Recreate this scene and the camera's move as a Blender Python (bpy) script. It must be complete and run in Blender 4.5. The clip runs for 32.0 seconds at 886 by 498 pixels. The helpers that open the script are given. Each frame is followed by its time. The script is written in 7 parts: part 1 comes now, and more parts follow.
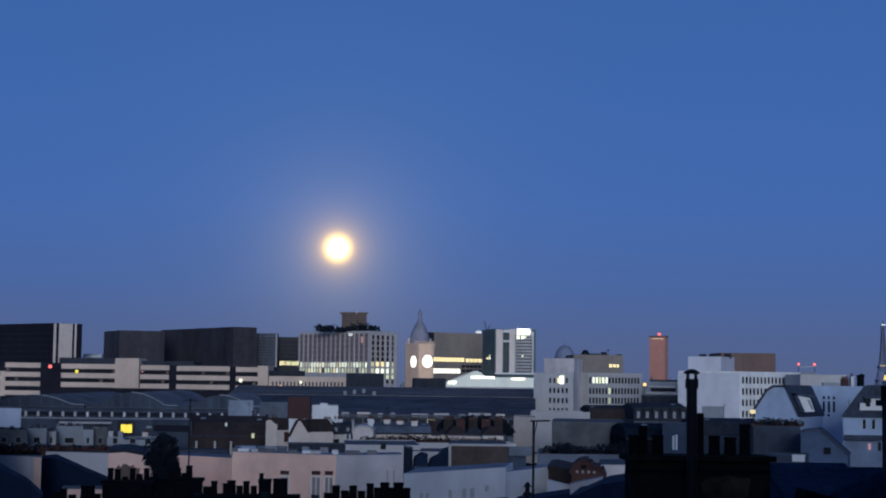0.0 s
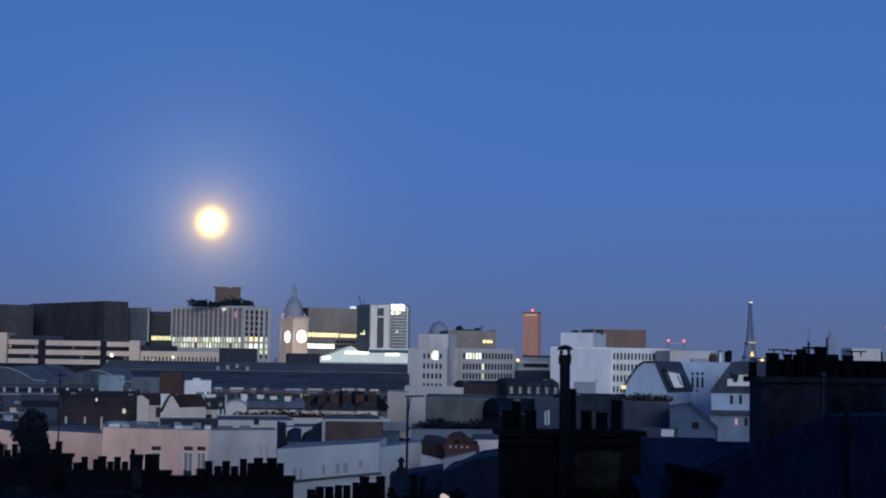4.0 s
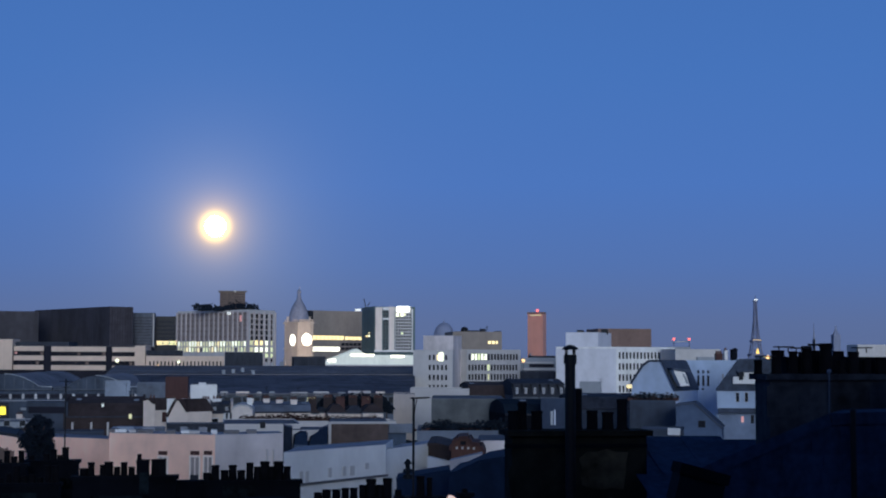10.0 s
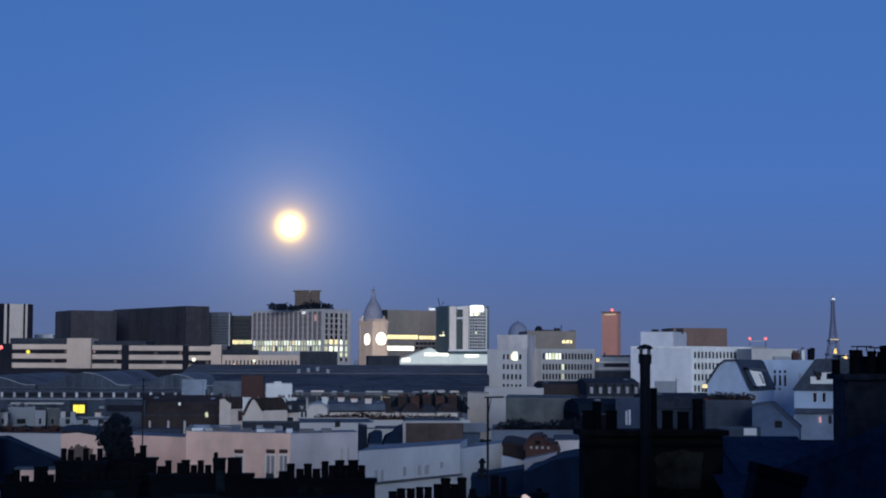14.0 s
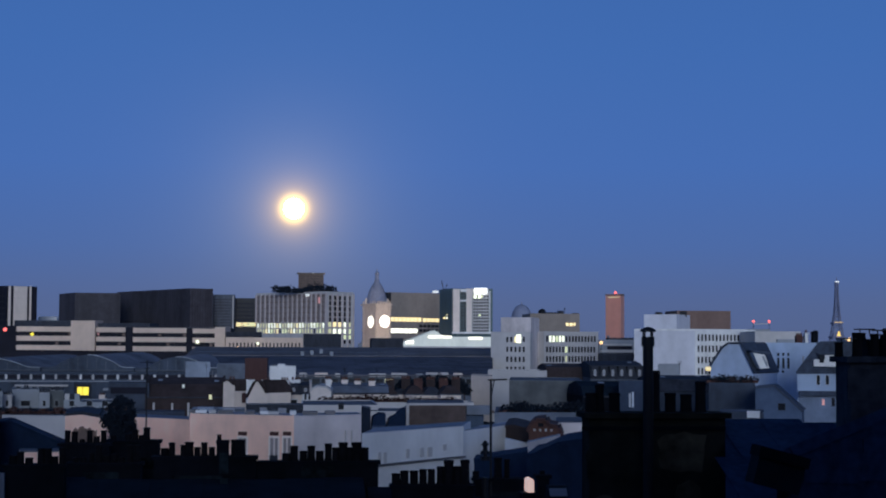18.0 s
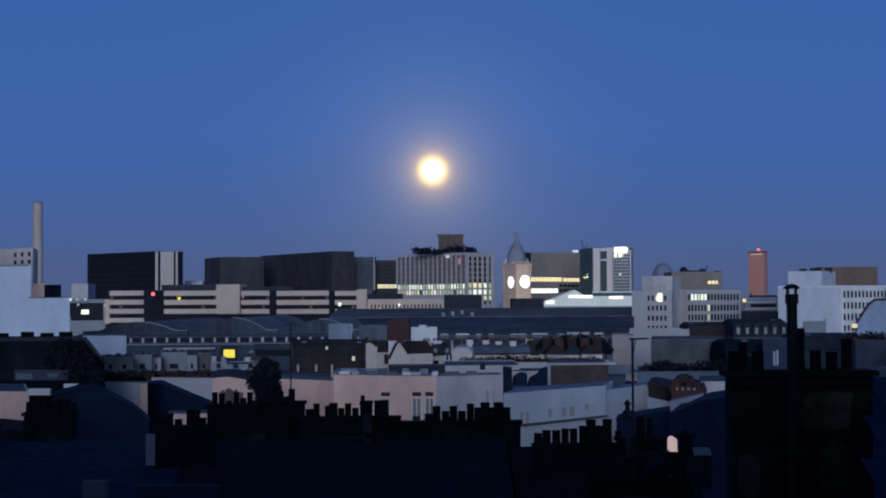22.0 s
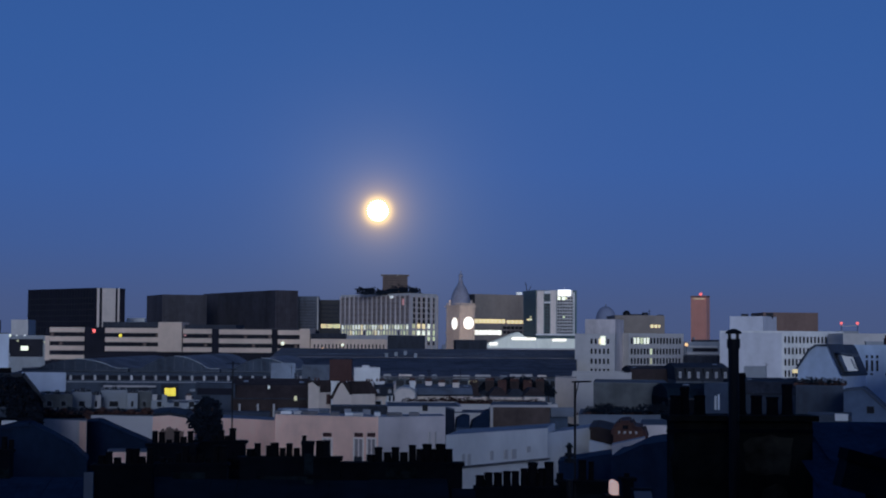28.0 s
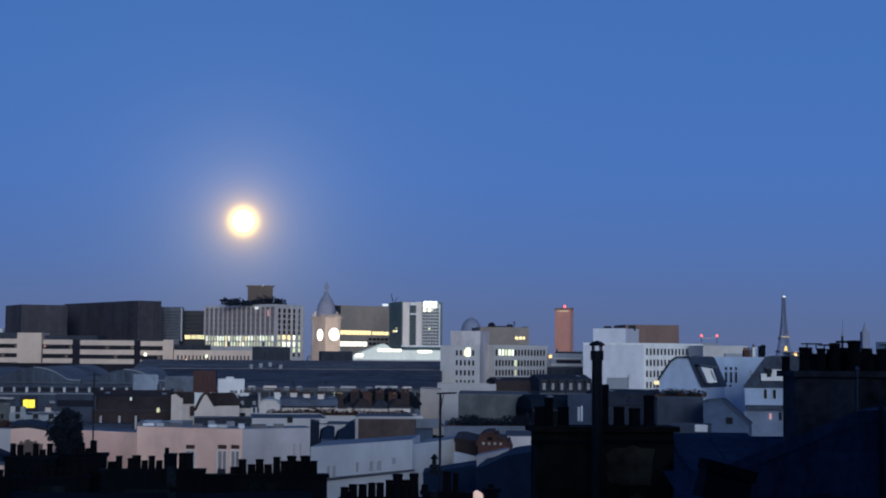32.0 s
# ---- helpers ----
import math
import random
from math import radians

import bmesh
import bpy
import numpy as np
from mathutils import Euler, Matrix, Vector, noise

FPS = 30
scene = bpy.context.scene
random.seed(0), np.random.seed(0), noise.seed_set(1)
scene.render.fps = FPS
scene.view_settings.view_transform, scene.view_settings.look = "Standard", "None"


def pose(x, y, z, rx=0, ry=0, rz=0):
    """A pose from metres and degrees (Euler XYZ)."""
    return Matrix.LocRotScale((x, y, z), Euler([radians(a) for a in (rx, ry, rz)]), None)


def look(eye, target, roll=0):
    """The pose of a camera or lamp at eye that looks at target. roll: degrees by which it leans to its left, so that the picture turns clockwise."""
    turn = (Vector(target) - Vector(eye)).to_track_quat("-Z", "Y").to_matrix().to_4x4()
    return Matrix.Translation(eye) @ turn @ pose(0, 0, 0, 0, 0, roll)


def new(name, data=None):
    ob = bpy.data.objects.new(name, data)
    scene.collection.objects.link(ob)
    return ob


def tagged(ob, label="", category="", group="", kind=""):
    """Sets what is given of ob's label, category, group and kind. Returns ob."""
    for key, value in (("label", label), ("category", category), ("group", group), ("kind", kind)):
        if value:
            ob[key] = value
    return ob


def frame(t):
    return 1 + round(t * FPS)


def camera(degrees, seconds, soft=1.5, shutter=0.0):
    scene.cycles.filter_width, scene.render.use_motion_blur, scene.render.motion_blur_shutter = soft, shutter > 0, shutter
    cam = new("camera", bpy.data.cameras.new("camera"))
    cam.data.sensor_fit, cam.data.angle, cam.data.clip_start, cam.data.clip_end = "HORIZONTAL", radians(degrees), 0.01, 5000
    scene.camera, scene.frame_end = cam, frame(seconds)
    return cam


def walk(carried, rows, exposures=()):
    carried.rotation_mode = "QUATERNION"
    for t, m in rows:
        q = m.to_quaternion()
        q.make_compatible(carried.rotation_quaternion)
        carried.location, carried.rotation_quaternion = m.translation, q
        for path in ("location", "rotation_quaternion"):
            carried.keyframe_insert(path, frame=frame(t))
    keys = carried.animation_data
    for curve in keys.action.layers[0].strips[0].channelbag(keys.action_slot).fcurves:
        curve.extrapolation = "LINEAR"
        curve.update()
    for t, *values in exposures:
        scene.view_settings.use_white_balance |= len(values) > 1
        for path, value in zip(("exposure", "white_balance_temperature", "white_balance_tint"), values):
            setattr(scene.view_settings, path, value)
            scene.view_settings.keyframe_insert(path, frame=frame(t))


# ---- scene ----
# The camera is held by hand at a top-floor window and pans over the roofs at dawn.
cam = camera(31.0, 32.0, soft=2.0)
EYE = 30.0
# seconds, sideways sway, tilt, lean, turn
ROWS = [
    (0.0, 0.014, 94.777, -0.739, -3.756),
    (0.5, 0.010, 94.686, -0.725, -3.820),
    (1.0, 0.008, 94.595, -0.724, -4.003),
    (1.5, 0.005, 94.505, -0.795, -4.328),
    (2.0, 0.000, 94.413, -0.909, -4.861),
    (2.5, -0.004, 94.277, -1.026, -5.619),
    (3.0, -0.006, 94.159, -1.023, -6.466),
    (3.5, -0.008, 94.037, -0.995, -7.337),
    (4.0, -0.008, 93.964, -0.868, -8.257),
    (4.5, -0.010, 93.957, -0.848, -9.040),
    (6.5, -0.006, 93.842, -0.383, -9.827),
    (7.0, -0.005, 93.850, -0.337, -9.691),
    (7.5, -0.003, 93.980, -0.220, -9.599),
    (8.0, -0.002, 94.070, -0.122, -9.483),
    (8.5, -0.002, 94.008, -0.032, -9.201),
    (9.0, 0.001, 93.924, -0.057, -8.783),
    (9.5, -0.002, 93.927, -0.083, -8.393),
    (10.0, -0.000, 94.011, -0.170, -8.061),
    (10.5, -0.002, 94.106, -0.206, -7.693),
    (11.0, -0.004, 94.198, -0.196, -7.407),
    (11.5, -0.005, 94.218, -0.186, -7.223),
    (12.0, -0.005, 94.255, -0.175, -7.098),
    (12.5, -0.004, 94.347, -0.236, -6.897),
    (13.0, -0.002, 94.442, -0.259, -6.567),
    (13.5, -0.003, 94.285, -0.236, -6.046),
    (14.0, -0.001, 93.977, -0.239, -5.410),
    (14.5, -0.001, 93.722, -0.222, -4.908),
    (16.5, 0.011, 93.404, -0.470, -4.881),
    (17.0, 0.010, 93.321, -0.442, -5.111),
    (17.5, 0.012, 93.290, -0.348, -5.244),
    (18.0, 0.012, 93.351, -0.275, -5.283),
    (18.5, 0.011, 93.381, -0.154, -5.315),
    (19.0, 0.012, 93.215, -0.050, -5.202),
    (19.5, 0.013, 92.845, 0.091, -4.812),
    (20.0, 0.015, 92.453, 0.197, -4.090),
    (20.5, 0.018, 92.175, 0.279, -3.056),
    (21.0, 0.019, 91.977, 0.334, -1.888),
    (21.5, 0.021, 91.868, 0.352, -0.876),
    (22.0, 0.024, 91.935, 0.356, -0.252),
    (22.5, 0.028, 92.235, 0.372, 0.030),
    (23.0, 0.029, 92.593, 0.396, 0.018),
    (23.5, 0.031, 92.907, 0.396, -0.192),
    (24.0, 0.033, 93.121, 0.362, -0.570),
    (24.5, 0.033, 93.324, 0.223, -1.252),
    (25.0, 0.034, 93.488, 0.105, -1.824),
    (25.5, 0.036, 93.640, 0.009, -2.127),
    (27.5, 0.018, 93.626, -0.345, -1.966),
    (28.0, 0.019, 93.397, -0.347, -2.280),
    (28.5, 0.018, 93.120, -0.313, -2.785),
    (29.0, 0.017, 92.795, -0.299, -3.572),
    (29.5, 0.014, 92.728, -0.280, -4.525),
    (30.0, 0.014, 92.887, -0.319, -5.361),
    (30.5, 0.013, 93.171, -0.357, -5.985),
    (31.0, 0.013, 93.410, -0.403, -6.519),
    (31.5, 0.010, 93.675, -0.435, -6.871),
    (32.0, 0.009, 93.840, -0.437, -7.091),
]
EXPOSURES = [(0.0, -0.22, 6450, 13), (2.0, -0.09, 6500, 11), (4.0, 0.03, 6550, 11), (7.0, 0.12, 6600, 10), (9.0, 0.12, 6600, 10), (13.0, 0.09, 6550, 11), (17.0, -0.12, 6450, 12),
             (19.0, -0.10, 6400, 13), (20.5, -0.30, 6250, 13), (22.0, -0.36, 6150, 14), (23.0, -0.70, 6000, 16), (24.0, -0.76, 6100, 18), (25.0, -0.42, 6300, 16), (28.0, -0.58, 6100, 16),
             (29.5, -0.17, 6350, 13), (31.0, 0.02, 6500, 11), (32.0, 0.08, 6600, 10)]
walk(cam, [(t, pose(sx, 0, EYE, tilt, lean, turn)) for t, sx, tilt, lean, turn in ROWS], EXPOSURES)

# ---- light: dawn sky, low warm glow from behind the viewer, setting moon ahead ----
MOON_DIR = Vector((-4.5, 2827.0, 235.0)).normalized()
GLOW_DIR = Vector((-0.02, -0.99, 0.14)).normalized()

world = bpy.data.worlds.new("dawn_sky")
world.use_nodes = True
scene.world = world
wn, wl = world.node_tree.nodes, world.node_tree.links
wn.clear()


def wmath(op, a, b=None, clamp=False):
    n = wn.new("ShaderNodeMath")
    n.operation, n.use_clamp = op, clamp
    for i, v in enumerate((a, b)):
        if v is None:
            continue
        if isinstance(v, (int, float)):
            n.inputs[i].default_value = v
        else:
            wl.new(v, n.inputs[i])
    return n.outputs[0]


coord = wn.new("ShaderNodeTexCoord").outputs["Generated"]
norm = wn.new("ShaderNodeVectorMath")
norm.operation = "NORMALIZE"
wl.new(coord, norm.inputs[0])


def wdot(v):
    n = wn.new("ShaderNodeVectorMath")
    n.operation = "DOT_PRODUCT"
    wl.new(norm.outputs[0], n.inputs[0])
    n.inputs[1].default_value = v
    return n.outputs["Value"]


ramp = wn.new("ShaderNodeValToRGB")
wl.new(wdot((0, 0, 1)), ramp.inputs[0])
cr = ramp.color_ramp
SKY = [(0.0, (0.094, 0.136, 0.275)), (0.025, (0.091, 0.143, 0.312)), (0.06, (0.075, 0.155, 0.400)), (0.11, (0.062, 0.163, 0.470)),
       (0.18, (0.052, 0.157, 0.461)), (0.30, (0.043, 0.137, 0.414)), (0.55, (0.016, 0.063, 0.197)), (1.0, (0.009, 0.035, 0.113))]
while len(cr.elements) < len(SKY):
    cr.elements.new(0.5)
for e, (p, c) in zip(cr.elements, SKY):
    e.position, e.color = p, (*c, 1)


def wglow(direction, reach, power, colour):
    """A smooth brightening of the sky round a direction: colour / (1 + (angle / reach) ** power)."""
    away = wmath("SQRT", wmath("MAXIMUM", wmath("MULTIPLY", wmath("SUBTRACT", 1.0, wdot(direction)), 2.0), 0.0))
    f = wmath("DIVIDE", 1.0, wmath("ADD", 1.0, wmath("POWER", wmath("DIVIDE", away, reach), power)))
    n = wn.new("ShaderNodeVectorMath")
    n.operation = "SCALE"
    n.inputs[0].default_value = colour
    wl.new(f, n.inputs["Scale"])
    return n.outputs[0]


def wadd(a, b):
    n = wn.new("ShaderNodeVectorMath")
    n.operation = "ADD"
    wl.new(a, n.inputs[0])
    wl.new(b, n.inputs[1])
    return n.outputs[0]


total = wadd(ramp.outputs["Color"], wglow(MOON_DIR, 0.0088, 7.5, (1.6, 1.02, 0.22)))
total = wadd(total, wglow(MOON_DIR, 0.0155, 3.2, (0.50, 0.29, 0.04)))
total = wadd(total, wglow(MOON_DIR, 0.047, 2.6, (0.090, 0.086, 0.050)))
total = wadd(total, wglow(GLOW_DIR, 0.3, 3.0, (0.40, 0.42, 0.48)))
bg = wn.new("ShaderNodeBackground")
wl.new(total, bg.inputs["Color"])
bg.inputs["Strength"].default_value = 1.0
wl.new(bg.outputs[0], wn.new("ShaderNodeOutputWorld").inputs[0])

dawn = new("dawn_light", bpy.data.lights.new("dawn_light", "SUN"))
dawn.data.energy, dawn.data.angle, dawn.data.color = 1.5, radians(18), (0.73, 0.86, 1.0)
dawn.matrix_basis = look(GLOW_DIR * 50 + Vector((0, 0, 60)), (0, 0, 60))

# ---- materials ----


def mat(name, base, rough=0.8, metal=0.0, vary=0.25, grain=2.0, stain=0.15, bump=0.15, spec=0.3, emit=None, power=0.0):
    """A surface with colour variation at two scales (grain and stains) and fine relief, in metres."""
    m = bpy.data.materials.new(name)
    m.use_nodes = True
    n, l = m.node_tree.nodes, m.node_tree.links
    p = n["Principled BSDF"]
    p.inputs["Roughness"].default_value, p.inputs["Metallic"].default_value = rough, metal
    p.inputs["Specular IOR Level"].default_value = spec
    geo = n.new("ShaderNodeNewGeometry")
    info = n.new("ShaderNodeObjectInfo")
    fine, wide = n.new("ShaderNodeTexNoise"), n.new("ShaderNodeTexNoise")
    fine.inputs["Scale"].default_value, fine.inputs["Detail"].default_value = grain, 6
    wide.inputs["Scale"].default_value, wide.inputs["Detail"].default_value = grain * 0.12, 3
    stretch = n.new("ShaderNodeVectorMath")
    stretch.operation = "MULTIPLY"
    stretch.inputs[1].default_value = (1, 1, 0.35)
    l.new(geo.outputs["Position"], stretch.inputs[0])
    l.new(geo.outputs["Position"], fine.inputs["Vector"])
    l.new(stretch.outputs[0], wide.inputs["Vector"])

    def math_(op, a, b):
        q = n.new("ShaderNodeMath")
        q.operation = op
        for i, v in enumerate((a, b)):
            if isinstance(v, (int, float)):
                q.inputs[i].default_value = v
            else:
                l.new(v, q.inputs[i])
        return q.outputs[0]

    a = math_("MULTIPLY", math_("SUBTRACT", fine.outputs["Fac"], 0.5), vary * 2.0)
    b = math_("MULTIPLY", math_("SUBTRACT", wide.outputs["Fac"], 0.5), stain * 2.6)
    c = math_("MULTIPLY", math_("SUBTRACT", info.outputs["Random"], 0.5), vary * 0.4)
    # rain streaks and patches that run down the walls
    run = n.new("ShaderNodeTexNoise")
    run.inputs["Scale"].default_value, run.inputs["Detail"].default_value = grain * 0.45, 4
    fall = n.new("ShaderNodeVectorMath")
    fall.operation = "MULTIPLY"
    fall.inputs[1].default_value = (1, 1, 0.25)
    l.new(geo.outputs["Position"], fall.inputs[0])
    l.new(fall.outputs[0], run.inputs["Vector"])
    e = math_("MULTIPLY", math_("SUBTRACT", run.outputs["Fac"], 0.5), min(1.4, stain * 2.2))
    f = math_("MAXIMUM", math_("ADD", math_("ADD", math_("ADD", math_("ADD", a, b), c), e), 1.0), 0.12)
    sc = n.new("ShaderNodeVectorMath")
    sc.operation = "SCALE"
    sc.inputs[0].default_value = base
    l.new(f, sc.inputs["Scale"])
    l.new(sc.outputs[0], p.inputs["Base Color"])
    if bump:
        bp = n.new("ShaderNodeBump")
        bp.inputs["Strength"].default_value, bp.inputs["Distance"].default_value = bump, 0.05
        l.new(fine.outputs["Fac"], bp.inputs["Height"])
        l.new(bp.outputs[0], p.inputs["Normal"])
    if emit:
        p.inputs["Emission Color"].default_value, p.inputs["Emission Strength"].default_value = (*emit, 1), power
    return m


WHITE = mat("white_render", (0.74, 0.72, 0.70), 0.9, vary=0.14, grain=0.8, stain=0.25)
CREAM = mat("cream_render", (0.72, 0.60, 0.52), 0.9, vary=0.12, grain=0.8, stain=0.15)
PINK = mat("pink_cream_render", (0.98, 0.63, 0.49), 0.9, vary=0.16, grain=0.9, stain=0.32)
PALE = mat("pale_concrete", (0.50, 0.47, 0.455), 0.85, vary=0.15, grain=0.5, stain=0.15)
GREY = mat("grey_concrete", (0.27, 0.285, 0.31), 0.85, vary=0.2, grain=0.5, stain=0.2)
LIGHTZINC = mat("pale_weathered_zinc", (0.36, 0.38, 0.41), 0.7, vary=0.2, grain=0.5, stain=0.2)
DARKCONC = mat("dark_grey_render", (0.085, 0.098, 0.122), 0.9, vary=0.4, grain=0.9, stain=0.45)
DARKBROWN = mat("dark_brown_render", (0.040, 0.028, 0.028), 0.9, vary=0.5, grain=1.2, stain=0.5)
BLUEREND = mat("blue_grey_render", (0.14, 0.16, 0.20), 0.9, vary=0.35, grain=0.8, stain=0.4)
LILAC = mat("lilac_white_render", (0.58, 0.515, 0.505), 0.9, vary=0.18, grain=0.9, stain=0.4)
LOWBLOCK = mat("dull_blue_render", (0.25, 0.285, 0.345), 0.9, vary=0.25, grain=0.8, stain=0.4)
GREYBLUE = mat("grey_blue_render", (0.37, 0.42, 0.51), 0.9, vary=0.2, grain=0.8, stain=0.35)
PARTYBROWN = mat("brown_party_wall_render", (0.088, 0.064, 0.058), 0.9, vary=0.4, grain=1.6, stain=0.5)
# shaded roof: dimness and sky blue are put into the soiled zinc
BLUEROOF = mat("soiled_zinc_shade_blue", (0.012, 0.027, 0.058), 0.8, 0.0, vary=0.5, grain=7.0, stain=0.45, spec=0.08)
OLIVE = mat("olive_grey_render", (0.098, 0.104, 0.108), 0.9, vary=0.4, grain=0.9, stain=0.5)
# dome zinc with the air's blue haze mixed into its colour
DOMEZINC = mat("haze_tinted_dome_zinc", (0.19, 0.205, 0.27), 0.8, vary=0.3, grain=0.6, stain=0.3)
BRIGHTWHITE = mat("fresh_white_render", (0.76, 0.655, 0.58), 0.9, vary=0.15, grain=0.8, stain=0.2)
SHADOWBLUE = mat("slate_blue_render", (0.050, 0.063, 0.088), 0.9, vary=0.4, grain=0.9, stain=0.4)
# white walls in shade, the shade's blue put into their colour
PALEBLUE = mat("shade_blued_white_render", (0.56, 0.61, 0.70), 0.9, vary=0.12, grain=0.8, stain=0.2)
# near-black wall colour with strong mottling
BLACKWALL = mat("mottled_black_render", (0.008, 0.011, 0.018), 0.9, vary=1.2, grain=1.0, stain=1.0, spec=0.05)
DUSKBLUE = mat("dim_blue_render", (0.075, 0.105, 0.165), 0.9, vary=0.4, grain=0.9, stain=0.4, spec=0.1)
DUSKSLATE = mat("dim_blue_parapet", (0.022, 0.032, 0.056), 0.9, vary=0.4, grain=1.2, stain=0.4, spec=0.08)
HALLGLASS = mat("sooty_roof_glazing", (0.165, 0.148, 0.145), 0.85, vary=0.5, grain=0.3, stain=0.45, spec=0.1)
WINDOWBLUE = mat("blue_dusk_render", (0.045, 0.062, 0.10), 0.9, vary=0.3, grain=0.9, stain=0.3, spec=0.1)
WORNGREY = mat("worn_grey_render", (0.040, 0.046, 0.060), 0.95, vary=0.8, grain=3.0, stain=0.8, spec=0.05)
# big stack: shade is darkened into this colour, beside the soot
MOTTLED = mat("mottled_shade_dark_soot", (0.013, 0.0135, 0.012), 0.95, vary=1.2, grain=2.2, stain=1.0, bump=0.3, spec=0.04)
CURTAIN = mat("curtained_glass", (0.33, 0.285, 0.28), 0.6, vary=0.4, grain=1.5, stain=0.3, spec=0.1)
# the brighter gable's white, with blue sky light put into it
GABLEBLUE = mat("sky_blued_gable_render", (0.47, 0.56, 0.71), 0.9, vary=0.16, grain=0.9, stain=0.25)
# darker copy of the white wall, for the shade on its lower part
LOWSHADE = mat("shaded_lower_render", (0.15, 0.19, 0.27), 0.9, vary=0.4, grain=0.8, stain=0.5)
# white walls whose blue sky light is part of the base colour
BLUEHOUSE = mat("sky_blued_white_render", (0.34, 0.42, 0.55), 0.9, vary=0.16, grain=0.9, stain=0.3)
PALEZINC = mat("pale_blue_zinc", (0.27, 0.275, 0.31), 0.7, vary=0.3, grain=0.7, stain=0.4)
# distance haze is put into this stone's blue-grey
HAZEGREY = mat("haze_tinted_stone", (0.21, 0.23, 0.31), 0.9, vary=0.2, grain=0.3, stain=0.2)
BLUEWHITE = mat("light_cooled_white_render", (0.61, 0.60, 0.64), 0.9, vary=0.12, grain=0.8, stain=0.16)
BEIGE = mat("beige_concrete", (0.68, 0.51, 0.40), 0.85, vary=0.15, grain=0.5, stain=0.15)
TERRACLAD = mat("red_brown_cladding", (0.22, 0.14, 0.115), 0.85, vary=0.2, grain=0.8, stain=0.2)
# bluish shade on the near stack is part of this grey
SHADEGREY = mat("shade_dark_sooty_grey", (0.030, 0.036, 0.050), 0.9, vary=0.6, grain=6.0, stain=0.6, bump=0.3, spec=0.15)
LIGHTSLATE = mat("bluish_slate", (0.050, 0.064, 0.094), 0.8, vary=0.5, grain=2.0, stain=0.4, spec=0.2)
# patches on shaded stacks, their shade put into the colour
PATCHED = mat("patched_shade_dark_soot", (0.010, 0.016, 0.020), 0.95, vary=1.2, grain=4.0, stain=1.2, spec=0.1)
# near roof: the sky's blue reflection is tinted into the soiled metal
SKYZINC = mat("soiled_zinc_sky_tinted", (0.017, 0.038, 0.086), 0.8, 0.05, vary=0.5, grain=7.0, stain=0.45, spec=0.1)
# zinc slopes with their blue shade in the base colour
BLUEZINC = mat("shade_blue_zinc", (0.011, 0.023, 0.052), 0.75, 0.05, vary=0.4, grain=1.6, stain=0.35, spec=0.08)
WORN = mat("worn_sooty_render", (0.040, 0.034, 0.024), 0.95, vary=1.3, grain=4.0, stain=1.6, spec=0.1)
STONE = mat("limestone", (0.50, 0.41, 0.35), 0.85, vary=0.2, grain=0.6, stain=0.2)
BROWN = mat("brown_cladding", (0.17, 0.12, 0.10), 0.8, vary=0.2, grain=0.8, stain=0.2)
FINSTONE = mat("pinkish_stone_fins", (0.50, 0.43, 0.41), 0.85, vary=0.2, grain=0.5, stain=0.2)
FINWALL = mat("grey_brown_glazing", (0.22, 0.18, 0.17), 0.7, vary=0.4, grain=0.4, stain=0.2)
TAUPE = mat("taupe_cladding", (0.270, 0.223, 0.189), 0.8, vary=0.2, grain=0.4, stain=0.15)
DARKGLASS = mat("dark_glass_cladding", (0.018, 0.018, 0.028), 0.6, vary=0.4, grain=0.2, stain=0.3, bump=0.0, spec=0.1)
BRONZE = mat("bronze_glass_cladding", (0.050, 0.046, 0.056), 0.6, vary=0.5, grain=0.3, stain=0.6, bump=0.0, spec=0.12)
PANE = mat("window_glass", (0.018, 0.02, 0.026), 0.25, vary=0.5, grain=0.3, stain=0.3, bump=0.0, spec=0.06)
TEAL = mat("teal_glass", (0.035, 0.075, 0.085), 0.3, vary=0.4, grain=0.3, stain=0.3, bump=0.0, spec=0.1)
FRAMEW = mat("white_frame", (0.6, 0.6, 0.6), 0.6, vary=0.1, bump=0.0)
FRAMED = mat("dark_frame", (0.022, 0.022, 0.025), 0.6, vary=0.2, bump=0.0)
# far iron, lightened and blued in its base colour for haze
LATTICE = mat("haze_tinted_iron", (0.18, 0.19, 0.27), 0.7, 0.0, vary=0.2, grain=0.05, bump=0.0)
# darkest copy of the zinc, coloured for roofs in shade
SHADEZINC = mat("shade_dark_weathered_zinc", (0.007, 0.013, 0.022), 0.85, 0.0, vary=0.7, grain=1.4, stain=0.5, spec=0.08)
ZINC = mat("zinc_sheet", (0.17, 0.16, 0.165), 0.65, 0.2, vary=0.4, grain=0.9, stain=0.4)
SLATE = mat("slate", (0.034, 0.038, 0.050), 0.8, vary=0.6, grain=2.0, stain=0.4, spec=0.2)
TARROOF = mat("bitumen_roof", (0.12, 0.122, 0.135), 0.9, vary=0.3, grain=1.0, stain=0.3)
GLASSROOF = mat("grimy_roof_glass", (0.235, 0.215, 0.215), 0.85, 0.0, vary=0.6, grain=0.35, stain=0.5, spec=0.1)
SHEDROOF = mat("dark_shed_roof", (0.105, 0.105, 0.122), 0.9, 0.0, vary=0.7, grain=0.3, stain=0.5, spec=0.1)
TERRA = mat("terracotta", (0.095, 0.045, 0.036), 0.85, vary=0.35, grain=3.0, stain=0.2)
# near pots and walls: shade is put into these near-black colours with the soot
SHADEPOT = mat("shade_dark_sooty_terracotta", (0.008, 0.008, 0.010), 0.9, vary=0.6, grain=4.0, stain=0.3, spec=0.06)
